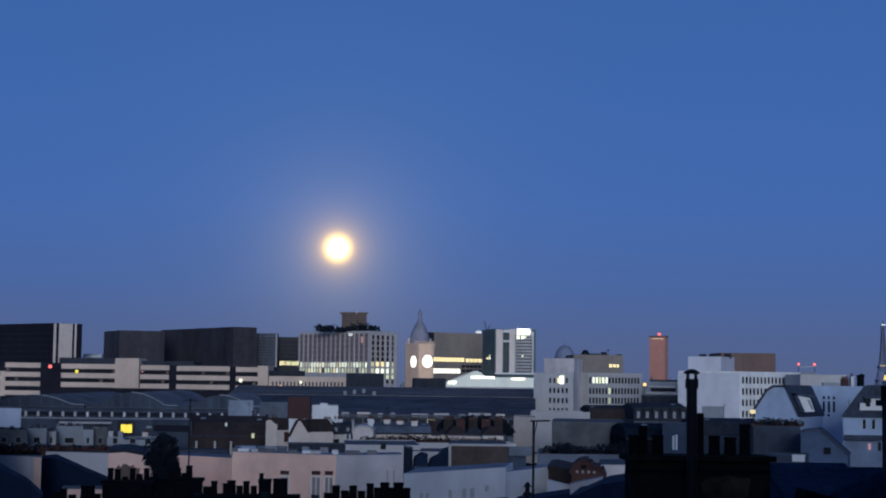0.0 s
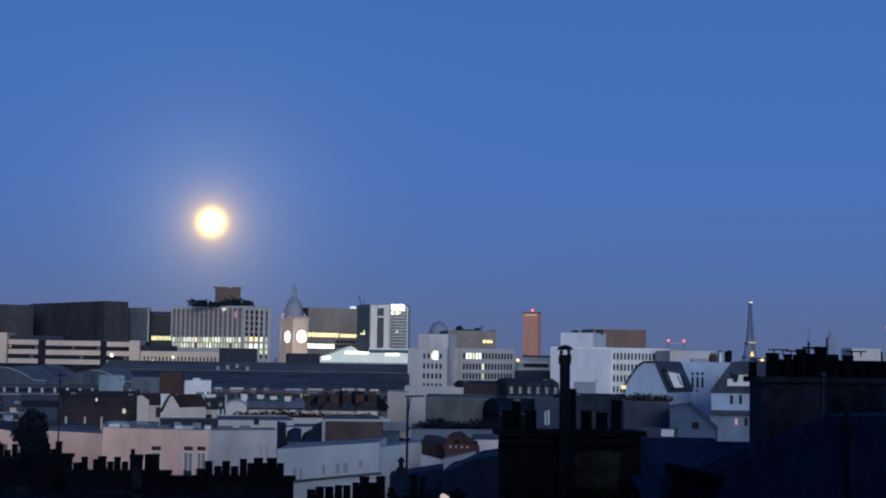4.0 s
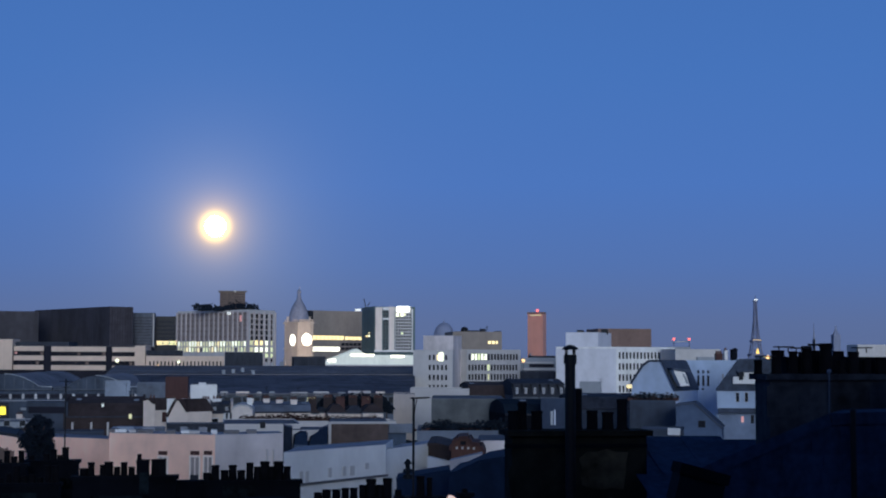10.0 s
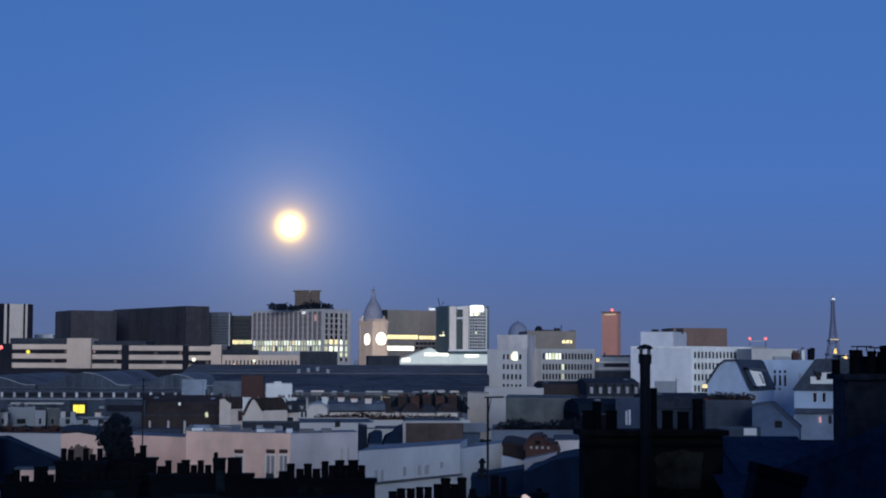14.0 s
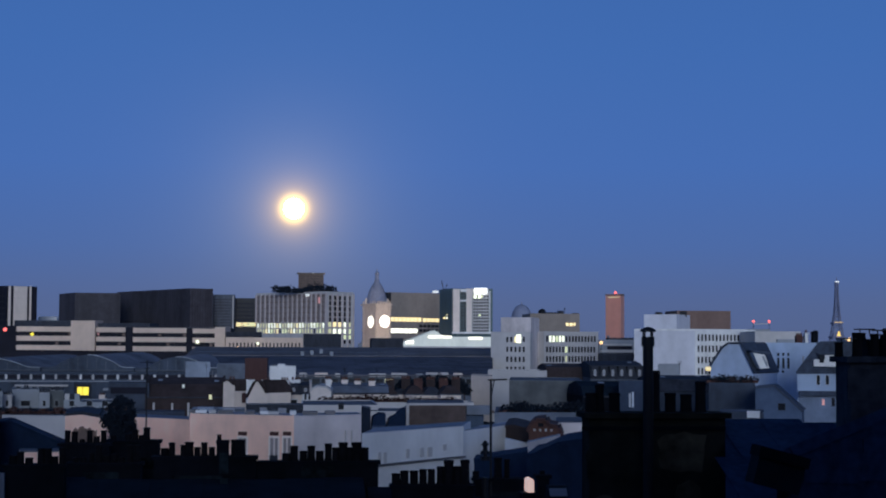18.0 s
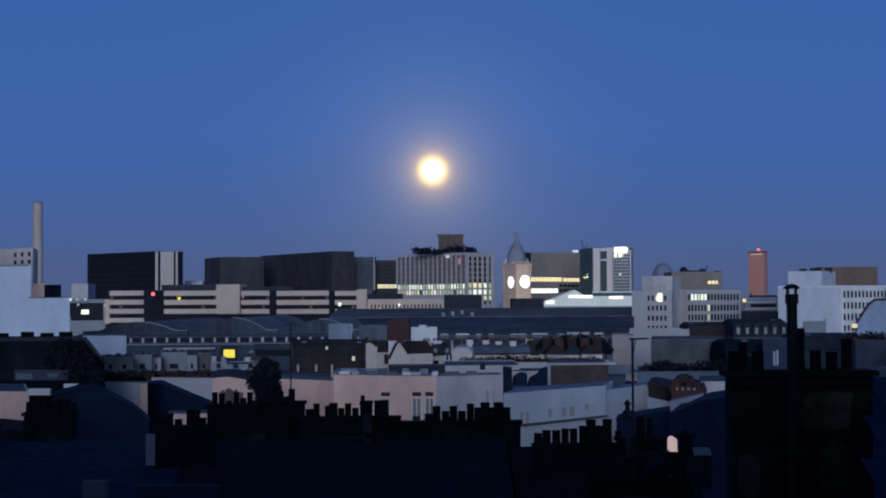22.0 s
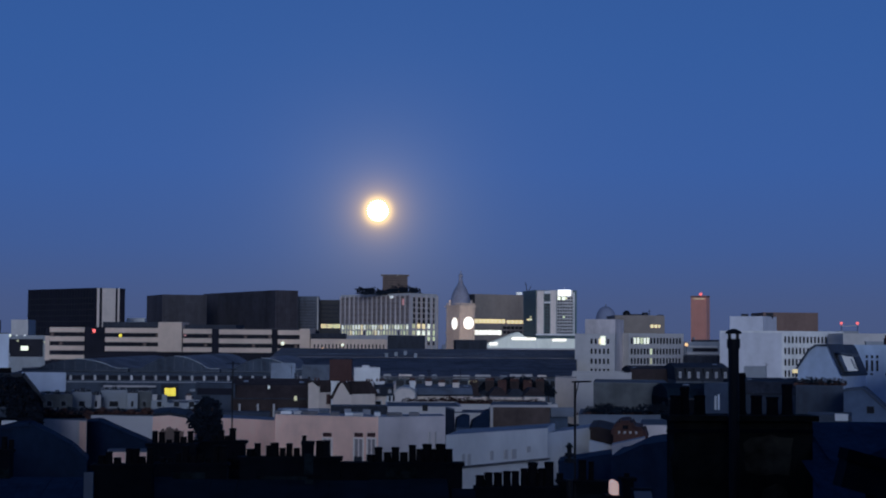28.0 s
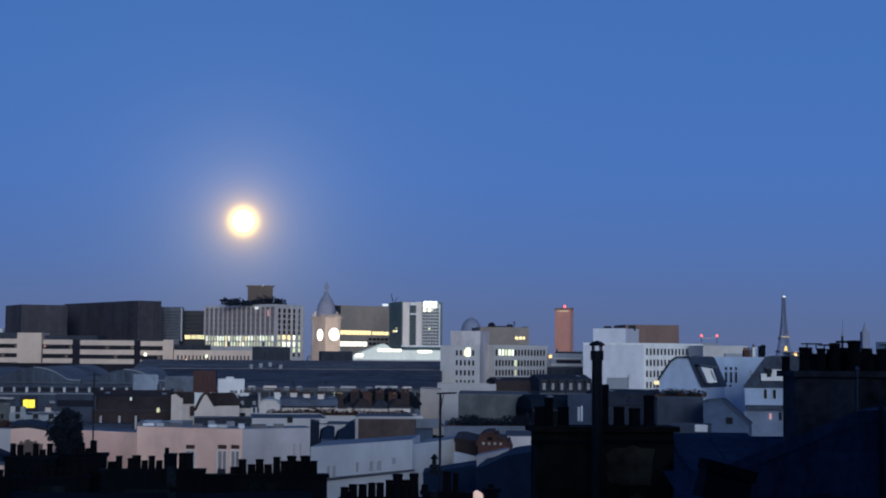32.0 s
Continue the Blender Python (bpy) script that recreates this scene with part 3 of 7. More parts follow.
for b0_, b1_, y_, mm_, lab_ in ((1176, 1232, 31, PALE, "long pale distant block on the skyline"), (1236, 1265, 25, GREY, "grey distant block on the skyline"),
                                (1265, 1314, 24, GREY, "pale flat distant block on the skyline"), (997, 1030, 9, GREY, "grey distant roofs on the skyline")):
    root, (fa,) = block("distant_block", [(b0_, 1650), (b1_, 1650)], gz(y_, 1650), mm_, lab_, parapet=1.0, depth=30)
# low distant rows of houses along the horizon
rr = random.Random(7)


def skyline(b0, b1, h0, h1, d, n, mats, label):
    for i in range(n):
        b = b0 + (b1 - b0) * (i + rr.uniform(0.1, 0.9)) / n
        w = (b1 - b0) / n * rr.uniform(0.5, 1.0)
        dd = d * rr.uniform(0.93, 1.07)
        z = gz(rr.uniform(h0, h1), dd)
        root, (fa,) = block("distant_block", [(b - w / 2, dd), (b + w / 2, dd)], z, rr.choice(mats), label, parapet=0, depth=dd * 0.012, group="distant blocks")
        nb = rr.choice((0, 1, 2))
        for k in range(nb):
            x = rr.uniform(0.15, 0.8) * fa.width
            part("roof_box", boxes((x, x + fa.width * 0.12, 4, 9, z, z + rr.uniform(2, 5))), GREY, root, "", fa.m)


skyline(867, 1162, -12, 4, 2000, 16, [GREY, PALE, TAUPE, SLATE], "distant grey city block")
skyline(1168, 1410, 0, 10, 1700, 9, [GREY, TAUPE, TAUPE, BLUEREND], "distant pale city block")
skyline(-694, -584, -10, 18, 1800, 7, [GREY, PALE, TAUPE], "distant grey-brown city block")
skyline(505, 634, -12, 4, 900, 8, [GREY, TAUPE, SLATE], "low grey distant city block")
skyline(-1114, -804, -10, 18, 1500, 9, [GREY, PALE, TAUPE], "distant grey-brown city block")
skyline(-145, 515, -20, 0, 1500, 22, [GREY, PALE, TAUPE], "distant grey-brown city block")

# ---- office district beyond the station ----


def dark_tower():
    d = 1080
    top = gz(92, d)
    root, (fa, fb) = block("office_tower", [(-616, d + 55), (-500, d), (-447, d + 12)], top, DARKGLASS,
                           "black glass office tower with white end stripes", parapet=1.0)
    for i in range(1, 24):
        x = fa.width * i / 24
        part("mullion", boxes((x - 0.12, x + 0.12, -0.25, 0.1, 4, top)), FRAMED, root, "", fa.m)
    for k in range(14):
        z = 8 + (top - 10) * k / 14
        part("floor_band", boxes((0, fa.width, -0.18, 0.1, z, z + 0.5)), FRAMED, root, "", fa.m)
    fb.slab("white_stripe", -496, 94, -492, 12, CREAM, "white vertical stripe", 0.5)
    fb.slab("white_stripe", -487, 94, -464, 12, CREAM, "broad white vertical stripe", 0.5)
    fb.slab("white_stripe", -460, 94, -457, 12, CREAM, "white vertical stripe", 0.5)
    return root


dark_tower()


def glass_complex():
    d = 1000
    root, (fa, fb) = block("office_building", [(-409, d + 60), (-382, d + 25), (-304, d + 30)], gz(81, d + 25), BRONZE,
                           "low dark bronze-glass office wing", parapet=1.0)
    for i in range(1, 22):
        x = fb.width * i / 22
        part("mullion", boxes((x - 0.1, x + 0.1, -0.2, 0.1, 4, gz(81, d + 25))), FRAMED, root, "", fb.m)
    top = gz(90, d)
    root, (fa, fb) = block("office_building", [(-310, d + 90), (-184, d), (-144, d + 8)], top, BRONZE, "long dark bronze-glass office block", parapet=1.0)
    for f_, n in ((fa, 40), (fb, 9)):
        for i in range(1, n):
            x = f_.width * i / n
            part("mullion", boxes((x - 0.1, x + 0.1, -0.22, 0.1, 4, top)), FRAMED, root, "", f_.m)
        for k in range(13):
            z = 6 + (top - 8) * k / 13
            part("floor_band", boxes((0, f_.width, -0.15, 0.1, z, z + 0.4)), BRONZE, root, "", f_.m)
    root, (fa,) = block("office_building", [(-144, d + 25), (-107, d + 25)], gz(80, d + 25), DARKCONC, "dark grey glass office block", parapet=0.8)
    fa.windows(-143, 76, -109, 5, 9, 14, 0.8, 0.7, DARKCONC, BRONZE)
    fa.slab("corner_post", -110, 81, -108, 10, PALE, "pale corner post", 0.5)
    root, (fa,) = block("office_building", [(-107, d + 40), (-66, d + 40)], gz(74, d + 40), FRAMED, "dark office block with a lit floor", parapet=0.8)
    fa.windows(-104, 70, -69, 35, 9, 5, 0.75, 0.6, FRAMED, DARKGLASS)
    fa.windows(-103, 34, -69, 26, 11, 1, 0.8, 0.9, FRAMED, LIT_WARM, chance=0.4, lits=[LIT_GREEN, LIT_DIM])
    fa.windows(-87, 17, -69, 11, 4, 1, 0.9, 0.9, FRAMED, LIT_WHITE)
    # pale annex on the roof line behind
    root, (fa,) = block("low_annex", [(-444, 1150), (-412, 1150)], gz(41, 1150), WHITE, "low white annex between towers", parapet=0.3)


glass_complex()


def fin_office():
    d = 850
    top = gz(86, d)
    root, (fa, fb) = block("office_building", [(-68, d + 45), (54, d), (102, d + 18)], top, PALE,
                           "pale office block with vertical stone fins and lit lower floors", parapet=1.0)
    fa.slab("dark_cladding", -67, 81, 52, 35, FINWALL, "grey-brown glazed wall behind the fins", 0.05)
    for i in range(16):
        x = fa.width * i / 15
        part("fin", boxes((x - 0.42, x + 0.42, -0.6, 0.1, gz(34, d), top)), FINSTONE, root, "", fa.m)
    for k in range(5):
        h = 79 - k * 9.5
        x0, z = fa.spot(-20, h)
        part("floor_band", boxes((0, fa.width, -0.2, 0.1, z - 0.2, z + 0.2)), BROWN, root, "", fa.m)
    for i in range(6):
        x = fb.width * (i + 0.02) / 5.05
        part("fin", boxes((x - 0.4, x + 0.4, -0.6, 0.1, 4, top)), FINSTONE, root, "", fb.m)
    fb.windows(57, 83, 99, 34, 5, 5, 0.6, 0.9, BEIGE, PANE)
    lits = [LIT_WHITE, LIT_GREEN, LIT_DIM, LIT_WARM]
    fa.windows(-67, 33, 52, 24, 24, 1, 0.52, 0.8, FINSTONE, LIT_DIM, chance=0.8, lits=lits + [LIT_WHITE, LIT_WHITE])
    fa.windows(-67, 23, 52, 14, 24, 1, 0.52, 0.8, FINSTONE, LIT_DIM, chance=0.65, lits=[LIT_WHITE, LIT_GREEN, LIT_WARM, PANE])
    fb.windows(56, 37, 99, 13, 5, 2, 0.7, 0.75, FINSTONE, LIT_DIM, chance=0.85, lits=lits + [LIT_WHITE, LIT_WHITE])
    fb.windows(56, 13, 99, -4, 5, 2, 0.7, 0.8, BEIGE, PANE, chance=0.4, lits=[LIT_GREEN, LIT_WHITE])
    fa.slab("light_sign", 20, 84, 26, 80, SIGN_DIM, "small white light sign", 1.0, -0.7)
    fa.slab("light_sign", 42, 79, 45, 68, RED_DIM, "small faint red sign", 1.0, -0.7)
    # rooftop pavilion and planting
    p = at(27, 87, d + 30)
    m = Matrix.Translation((p.x, p.y, top))
    pav = thing("roof_pavilion", m, "dark louvred plant room on the office roof", "plant room")
    hh = gz(122, d + 30) - top
    w = 21.5 * (d + 30) * U
    part("pavilion_body", boxes((-w, w, 0, 12, 0.1, hh)), BROWN, pav, "", m)
    for k in range(9):
        z = hh * (k + 0.4) / 9
        part("louvre", boxes((-w - 0.15, w + 0.15, -0.25, 0.05, z, z + 0.25)), FRAMED, pav, "", m)
    part("roof_edge", boxes((-w - 1.0, w + 1.0, -1.0, 13, hh - 0.5, hh)), TAUPE, pav, "flat overhanging roof edge", m)
    for k in range(8):
        x = -w + 2 * w * k / 7
        part("post", boxes((x - 0.18, x + 0.18, -0.45, -0.2, 0.1, hh - 0.5)), BROWN, pav, "", m)
    part("roof_lamp", ball(bmesh.new(), (w * 0.2, -0.5, hh - 0.3), 0.45, 8), SIGN_DIM, pav, "small white roof lamp", m)
    rng = random.Random(3)
    for k in range(13):
        px = 750 + k * 8.3
        q = at(px - 784, 0, d + 14)
        bush = thing("roof_tree", Matrix.Translation((q.x, q.y, top)), "dark bushy tree planted on the office roof", "tree", "roof trees")
        bm = bmesh.new()
        s = rng.uniform(1.8, 3.0) * (1.35 if 6 < k < 11 or k < 3 else 0.9)
        for j in range(60):
            a, r_ = rng.uniform(0, 6.28), rng.uniform(0, 1) ** 0.5 * s
            made = bmesh.ops.create_icosphere(bm, subdivisions=1, radius=rng.uniform(0.3, 0.6))["verts"]
            c = Vector((math.cos(a) * r_, math.sin(a) * r_, 0.8 + rng.uniform(0, 1.5) * s * (1 - 0.4 * r_ / s)))
            for v in made:
                v.co = v.co * rng.uniform(0.7, 1.3) + c
        part("crown", bm, FOLIAGE, bush, "", Matrix.Translation((q.x, q.y, top)))
        part("trunk", tube(bmesh.new(), 0, 0, 0, 1.6, 0.12, 0.07, 6), TARROOF, bush, "", Matrix.Translation((q.x, q.y, top)))


fin_office()


def clock_tower():
    d = 930
    root, (fa, fb) = block("clock_tower", [(119, d + 14), (143, d), (168, d + 5)], gz(68, d), STONE,
                           "tall stone station clock tower with lit dials and a domed top", "tower", roof=STONE, parapet=0)
    top = gz(68, d)
    for f_ in (fa, fb):
        for z0, z1, o in ((top - 0.8, top, 0.9), (top - 3.0, top - 2.4, 0.5), (gz(20, d), gz(22, d), 0.6)):
            part("cornice", boxes((-o, f_.width + o, -o, 0.3, z0, z1)), STONE, root, "", f_.m)
        for x in (0.06, 0.94):
            part("pilaster", boxes((f_.width * x - 0.7, f_.width * x + 0.7, -0.35, 0.2, 10, top)), STONE, root, "", f_.m)
        for k in range(7):
            x = f_.width * (k + 0.5) / 7
            part("baluster", boxes((x - 0.35, x + 0.35, -0.6, -0.1, top, top + 1.6)), STONE, root, "", f_.m)

    def dial(f_, b, h, r):
        x, z = f_.spot(b, h)
        bm = bmesh.new()
        ring = bmesh.new()
        n = 28
        for q, (ra, rb, ya, yb) in ((bm, (0.001, r, -0.35, 0.1)), (ring, (r, r * 1.12, -0.5, 0.1))):
            for i in range(n):
                a0, a1 = 6.28319 * i / n, 6.28319 * (i + 1) / n
                pts = [(x + rr_ * math.cos(a), y, z + rr_ * math.sin(a)) for rr_, y, a in
                       ((ra, ya, a0), (rb, ya, a0), (rb, ya, a1), (ra, ya, a1))]
                q.faces.new([q.verts.new(v) for v in pts])
                pts = [(x + rb * math.cos(a), y, z + rb * math.sin(a)) for y, a in ((ya, a0), (yb, a0), (yb, a1), (ya, a1))]
                q.faces.new([q.verts.new(v) for v in pts])
        face = part("clock_face", bm, CLOCK_LIT, root, "large white lit clock dial", f_.m)
        part("clock_ring", ring, STONE, root, "", f_.m)
        part("clock_pointer", boxes((x - 0.1, x + 0.1, -0.42, -0.37, z - 0.3, z + r * 0.8)), IRON, face, "", f_.m)
        part("clock_pointer", boxes((x - 0.3, x + r * 0.55, -0.42, -0.37, z - 0.1, z + 0.1)), IRON, face, "", f_.m)

    dial(fb, 157, 37, 3.6)
    dial(fa, 134, 36, 3.4)
    c = (Vector((*xy(119, d + 14), 0)) + Vector((*xy(168, d + 5), 0))) / 2
    m = Matrix.Translation((c.x, c.y, top))
    bm = bmesh.new()
    zs = [gz(h, d + 9) - top for h in (69, 77, 86, 94, 101, 106, 112)]
    rs = [19.0, 17.5, 15.5, 12.5, 8.5, 5.0, 3.6]
    for i in range(6):
        tube(bm, 0, 0, max(zs[i], 0), zs[i + 1], rs[i] * d * U, rs[i + 1] * d * U, 16, cap=(i == 5))
    part("dome", bm, DOMEZINC, root, "bell-shaped zinc dome", m)
    bm = bmesh.new()
    tube(bm, 0, 0, zs[6], zs[6] + 2.0, 1.1, 1.0, 8)
    ball(bm, (0, 0, zs[6] + 3.0), 1.35, 10)
    tube(bm, 0, 0, zs[6] + 4.2, zs[6] + 6.0, 0.4, 0.15, 8)
    part("lantern", bm, DOMEZINC, root, "", m)
    for sx in (-1, 1):
        part("corner_pinnacle", boxes((sx * 6.2 - 0.7, sx * 6.2 + 0.7, -0.7, 0.7, 0, 3.2)), STONE, root, "", m)


clock_tower()
flood = new("tower_floodlight", bpy.data.lights.new("tower_floodlight", "AREA"))
flood.data.energy, flood.data.size, flood.data.color = 12500, 6.0, (1.0, 0.80, 0.60)
flood.matrix_basis = look(at(150, -2, 890), at(145, 56, 930))


def taupe_office():
    d = 1010
    root, (fa,) = block("office_building", [(164, d), (261, d + 20)], gz(87, d), TAUPE, "brown-grey blank office block with lit strip windows", parapet=0.6)
    for i in range(1, 26):
        x = fa.width * i / 26
        part("panel_joint", boxes((x - 0.08, x + 0.08, -0.12, 0.1, gz(48, d), gz(87, d))), TAUPE, root, "", fa.m)
    fa.windows(168, 46, 223, 35, 8, 1, 0.96, 0.75, TAUPE, LIT_WARM)
    fa.windows(225, 44, 261, 35, 5, 1, 0.96, 0.75, TAUPE, LIT_WARM)
    fa.windows(167, 26, 216, 15, 6, 1, 0.98, 0.8, TAUPE, STRIPLIGHT)
    fa.windows(218, 33, 261, 17, 6, 2, 0.9, 0.7, TAUPE, PANE)
    fa.slab("corner_block", 161, 88, 168, 70, FRAMED, "dark roof corner block", 0.5, 5)
    fa.slab("light_sign", 244, 92, 252, 88, SIGN_DIM, "small white roof sign", 0.5, 1)


taupe_office()


def striped_tower():
    d = 900
    top = gz(93, d)
    root, (fa, fb) = block("office_tower", [(255, d + 30), (277, d + 2), (350, d)], top, TEAL, "slim office tower with white frames and dark glass", parapet=1.0)
    fb.slab("pale_grid", 314, 96, 343, 18, PALE, "pale gridded office front", 0.01)
    part("glass_fins", boxes((0, fa.width, -0.3, 0.1, top, top + 1.2)), TEAL, root, "", fa.m)
    fa.windows(257, 89, 275, 22, 4, 14, 0.8, 0.7, FRAMED, TEAL, lit={(1, 9): LIT_WARM, (2, 9): LIT_WHITE, (2, 8): LIT_DIM})
    p = at(262, 93, d + 20)
    part("roof_mast", beam(beam(bmesh.new(), p, p + Vector((-1.2, 0, 5.5)), 0.25), p + Vector((0.4, 0, 0)), p + Vector((2.2, 0, 3.5)), 0.2), FRAMED, root, "thin raked roof masts")
    fb.slab("white_frame", 279, 95, 291, 18, BRIGHTWHITE, "white vertical frame", 1.2)
    fb.slab("white_frame", 303, 96, 313, 18, BRIGHTWHITE, "white vertical frame", 1.2)
    fb.slab("white_lintel", 292, 95, 303, 90, WHITE, "white frame head", 1.2)
    fb.slab("white_lintel", 292, 76, 303, 73, WHITE, "white frame bar", 1.0)
    fb.windows(293, 89, 302, 18, 2, 13, 0.8, 0.75, FRAMED, PANE)
    fb.windows(315, 85, 343, 18, 6, 12, 0.78, 0.66, PALE, PANE, chance=0.05, lits=[LIT_DIM, LIT_GREEN])
    fb.slab("white_post", 344, 92, 346, 18, WHITE, "thin white corner post", 0.8)
    fb.slab("floor_slab", 277, 19, 353, 16, WHITE, "white slab edge", 1.5)
    fb.slab("light_sign", 317, 97, 339, 87, SIGN_WHITE, "large glowing white roof sign", 1.5, 0.1)
    for b_ in (316, 324):
        fb.slab("lit_window", b_, 84, b_ + 5, 79, LIT_WHITE, "lit top floor window", 0.4)


striped_tower()


def canopy():
    d = 800
    x0, x1 = gx(190, d), gx(352, d)
    m = Matrix.Translation((x0, d, 0))
    root = thing("station_canopy", m, "curved white station canopy that glows as if lit beneath", "canopy")
    zb = gz(-4, d)
    w = x1 - x0
    n = 26
    prof = [(w * i / n, zb + (gz(22, d) - zb) * min(0.12 + 2.5 * (i / n), max(0.55, 1.0 - 5.0 * (i / n - 0.36)))) for i in range(n + 1)]
    pts = [(0, zb - 0.8)] + [(w, zb - 0.8)] + prof[::-1]
    part("shell", extrude_profile(pts, 0, 24), CANOPY_GLOW, root, "", m)
    part("deck", boxes((-2, w, -1.5, 24, zb - 1.6, zb - 0.8)), PALE, root, "", m)
    for i in range(13):
        x = w * (i + 0.5) / 13
        part("column", boxes((x - 0.4, x + 0.4, 1, 2, 0, zb - 1.6)), GREY, root, "", m)
    f_ = Face((x0, d - 0.02), (x1, d - 0.02), root)
    f_.slab("strip_light", 235, 12, 277, 8, STRIPLIGHT, "white strip light", 0.3)
    f_.slab("strip_light", 307, 10, 331, 6, STRIPLIGHT, "white strip light", 0.3)
    f_.slab("strip_light", 195, 3, 209, -2, STRIPLIGHT, "white lamp cluster", 0.3)


canopy()

# ---- the long post office and the station ----


def post_office():
    d = 600
    bx0, bx1 = -584, -137
    top = gz(24, d)
    root, (fa,) = block("post_office", [(bx0, d + 18), (bx1, d)], top, DARKGLASS, "long low building with pale bands and dark window strips", parapet=0.0, depth=30)
    rows = [(548, 556), (564, 572), (580, 588)]
    for s0, s1 in ((208, 268), (304, 398), (440, 490), (503, 595), (606, 648)):
        for a, b in rows:
            (ba, ha), (bb, hb) = (s0 - 784, 569 - a), (s1 - 784, 569 - b)
            fa.slab("pale_band", ba, ha - 0.007 * ba, bb, hb - 0.007 * bb, BEIGE, "", 0.5)
        n = max(4, int((s1 - s0) / 7))
        for a, b in ((557, 563.5), (573, 579.5)):
            ba, bb = s0 - 784, s1 - 784
            fa.windows(ba, 569 - a - 0.007 * ba, bb, 569 - b - 0.007 * bb, n, 1, 0.8, 0.9, DARKBROWN, PANE, chance=0.06, lits=[BROWN])
    fa.slab("end_tower", -584, 10, -576, -33, BEIGE, "pale end wall", 0.6, 6)
    fa.slab("low_band", -581, -23, -516, -31, BEIGE, "pale base band", 0.5)
    fa.slab("stair_tower", -386, 35, -345, -17, BEIGE, "pale blank stair tower", 1.5, 8)
    fa.slab("stair_tower", -139, 25, -121, -18, BEIGE, "pale blank stair tower", 1.2, 8)
    for a, b in ((268, 304), (490, 503), (595, 606)):
        ba, bb = a - 784, b - 784
        fa.slab("dark_core", ba, 22 - 0.007 * ba, bb, -22 - 0.007 * bb, DARKGLASS, "dark glazed stair core", 0.2)
    fa.slab("roof_plant", -488, 35, -386, 24, SLATE, "dark rooftop plant storey", -2, 14)
    fa.slab("roof_plant", -345, 31, -255, 23, SLATE, "dark rooftop plant storey", -2, 14)

    def lamp(px, r, mm, lab):
        part("wall_lamp", ball(bmesh.new(), (0, 0, 0), r, 10), mm, root, lab, Matrix.Translation(at(*px, d - 1.2)))

    lamp((-500, 19), 0.72, RED_LAMP, "orange-red lamp")
    lamp((-454, 11), 0.66, LIT_YELLOW, "yellow lamp")
    lamp((-170, -1), 0.7, LIT_WHITE, "greenish white lamp")
    lamp((-341, 12), 0.4, RED_DIM, "small dim red lamp")
    # low arcaded wing
    root, (fb,) = block("station_wing", [(-121, 590), (14, 590)], gz(6, 590), BEIGE, "low pale arcaded station wing", parapet=0.3, depth=18)
    fb.windows(-117, -1, 11, -11, 20, 1, 0.45, 0.85, BEIGE, PANE)
    fb.slab("dark_roof", -121, 17, -59, 6, SLATE, "dark slate roof", -1, 14)
    for b_, h_, r_, mm in ((-65, -3, 0.5, LIT_WHITE), (-118, -13, 0.35, AMBER), (-83, -13, 0.35, AMBER), (-100, -9, 0.25, AMBER)):
        part("wall_lamp", ball(bmesh.new(), (0, 0, 0), r_, 8), mm, root, "small street-side lamp", Matrix.Translation(at(b_, h_, 589)))
    root, (fb,) = block("service_block", [(15, 640), (81, 640)], gz(13, 640), SLATE, "dark low station service block", parapet=0.3, depth=18)
    root, (fb,) = block("service_block", [(135, 640), (191, 640)], gz(6, 640), SLATE, "dark low station service block", parapet=0.3, depth=18)
    # under-bridge lamp on the far left
    root, (fb,) = block("ramp", [(-650, 640), (-582, 640)], gz(8, 640), GREY, "grey elevated concrete road ramp", parapet=0.6, depth=14)
    # solid dark slab drawn for the shade inside the opening
    fb.slab("opening", -648, 4, -588, -27, DARKGLASS, "dark slab for the shaded opening under the ramp", 0.05)
    part("flood_lamp", boxes((-1.4, 1.4, -0.4, 0.4, -0.85, 0.85)), LIT_WHITE, root, "bright greenish white flood lamp", Matrix.Translation(at(-620, -12, 637)))
    part("lamp_hood", boxes((-1.9, 1.9, -0.7, 0.5, 1.05, 1.25)), FRAMED, root, "", Matrix.Translation(at(-620, -12, 637)))
    for b_, h_, r_, mm in ((-632, 1, 0.45, LIT_DIM), (-585, -1, 0.5, LIT_DIM), (-646, 10, 0.5, LIT_WHITE), (-634, 10, 0.35, SIGN_DIM), (-620, 10, 0.4, SIGN_DIM)):
        part("road_lamp", ball(bmesh.new(), (0, 0, 0), r_, 8), mm, root, "small road lamp", Matrix.Translation(at(b_, h_, 636)))


post_office()


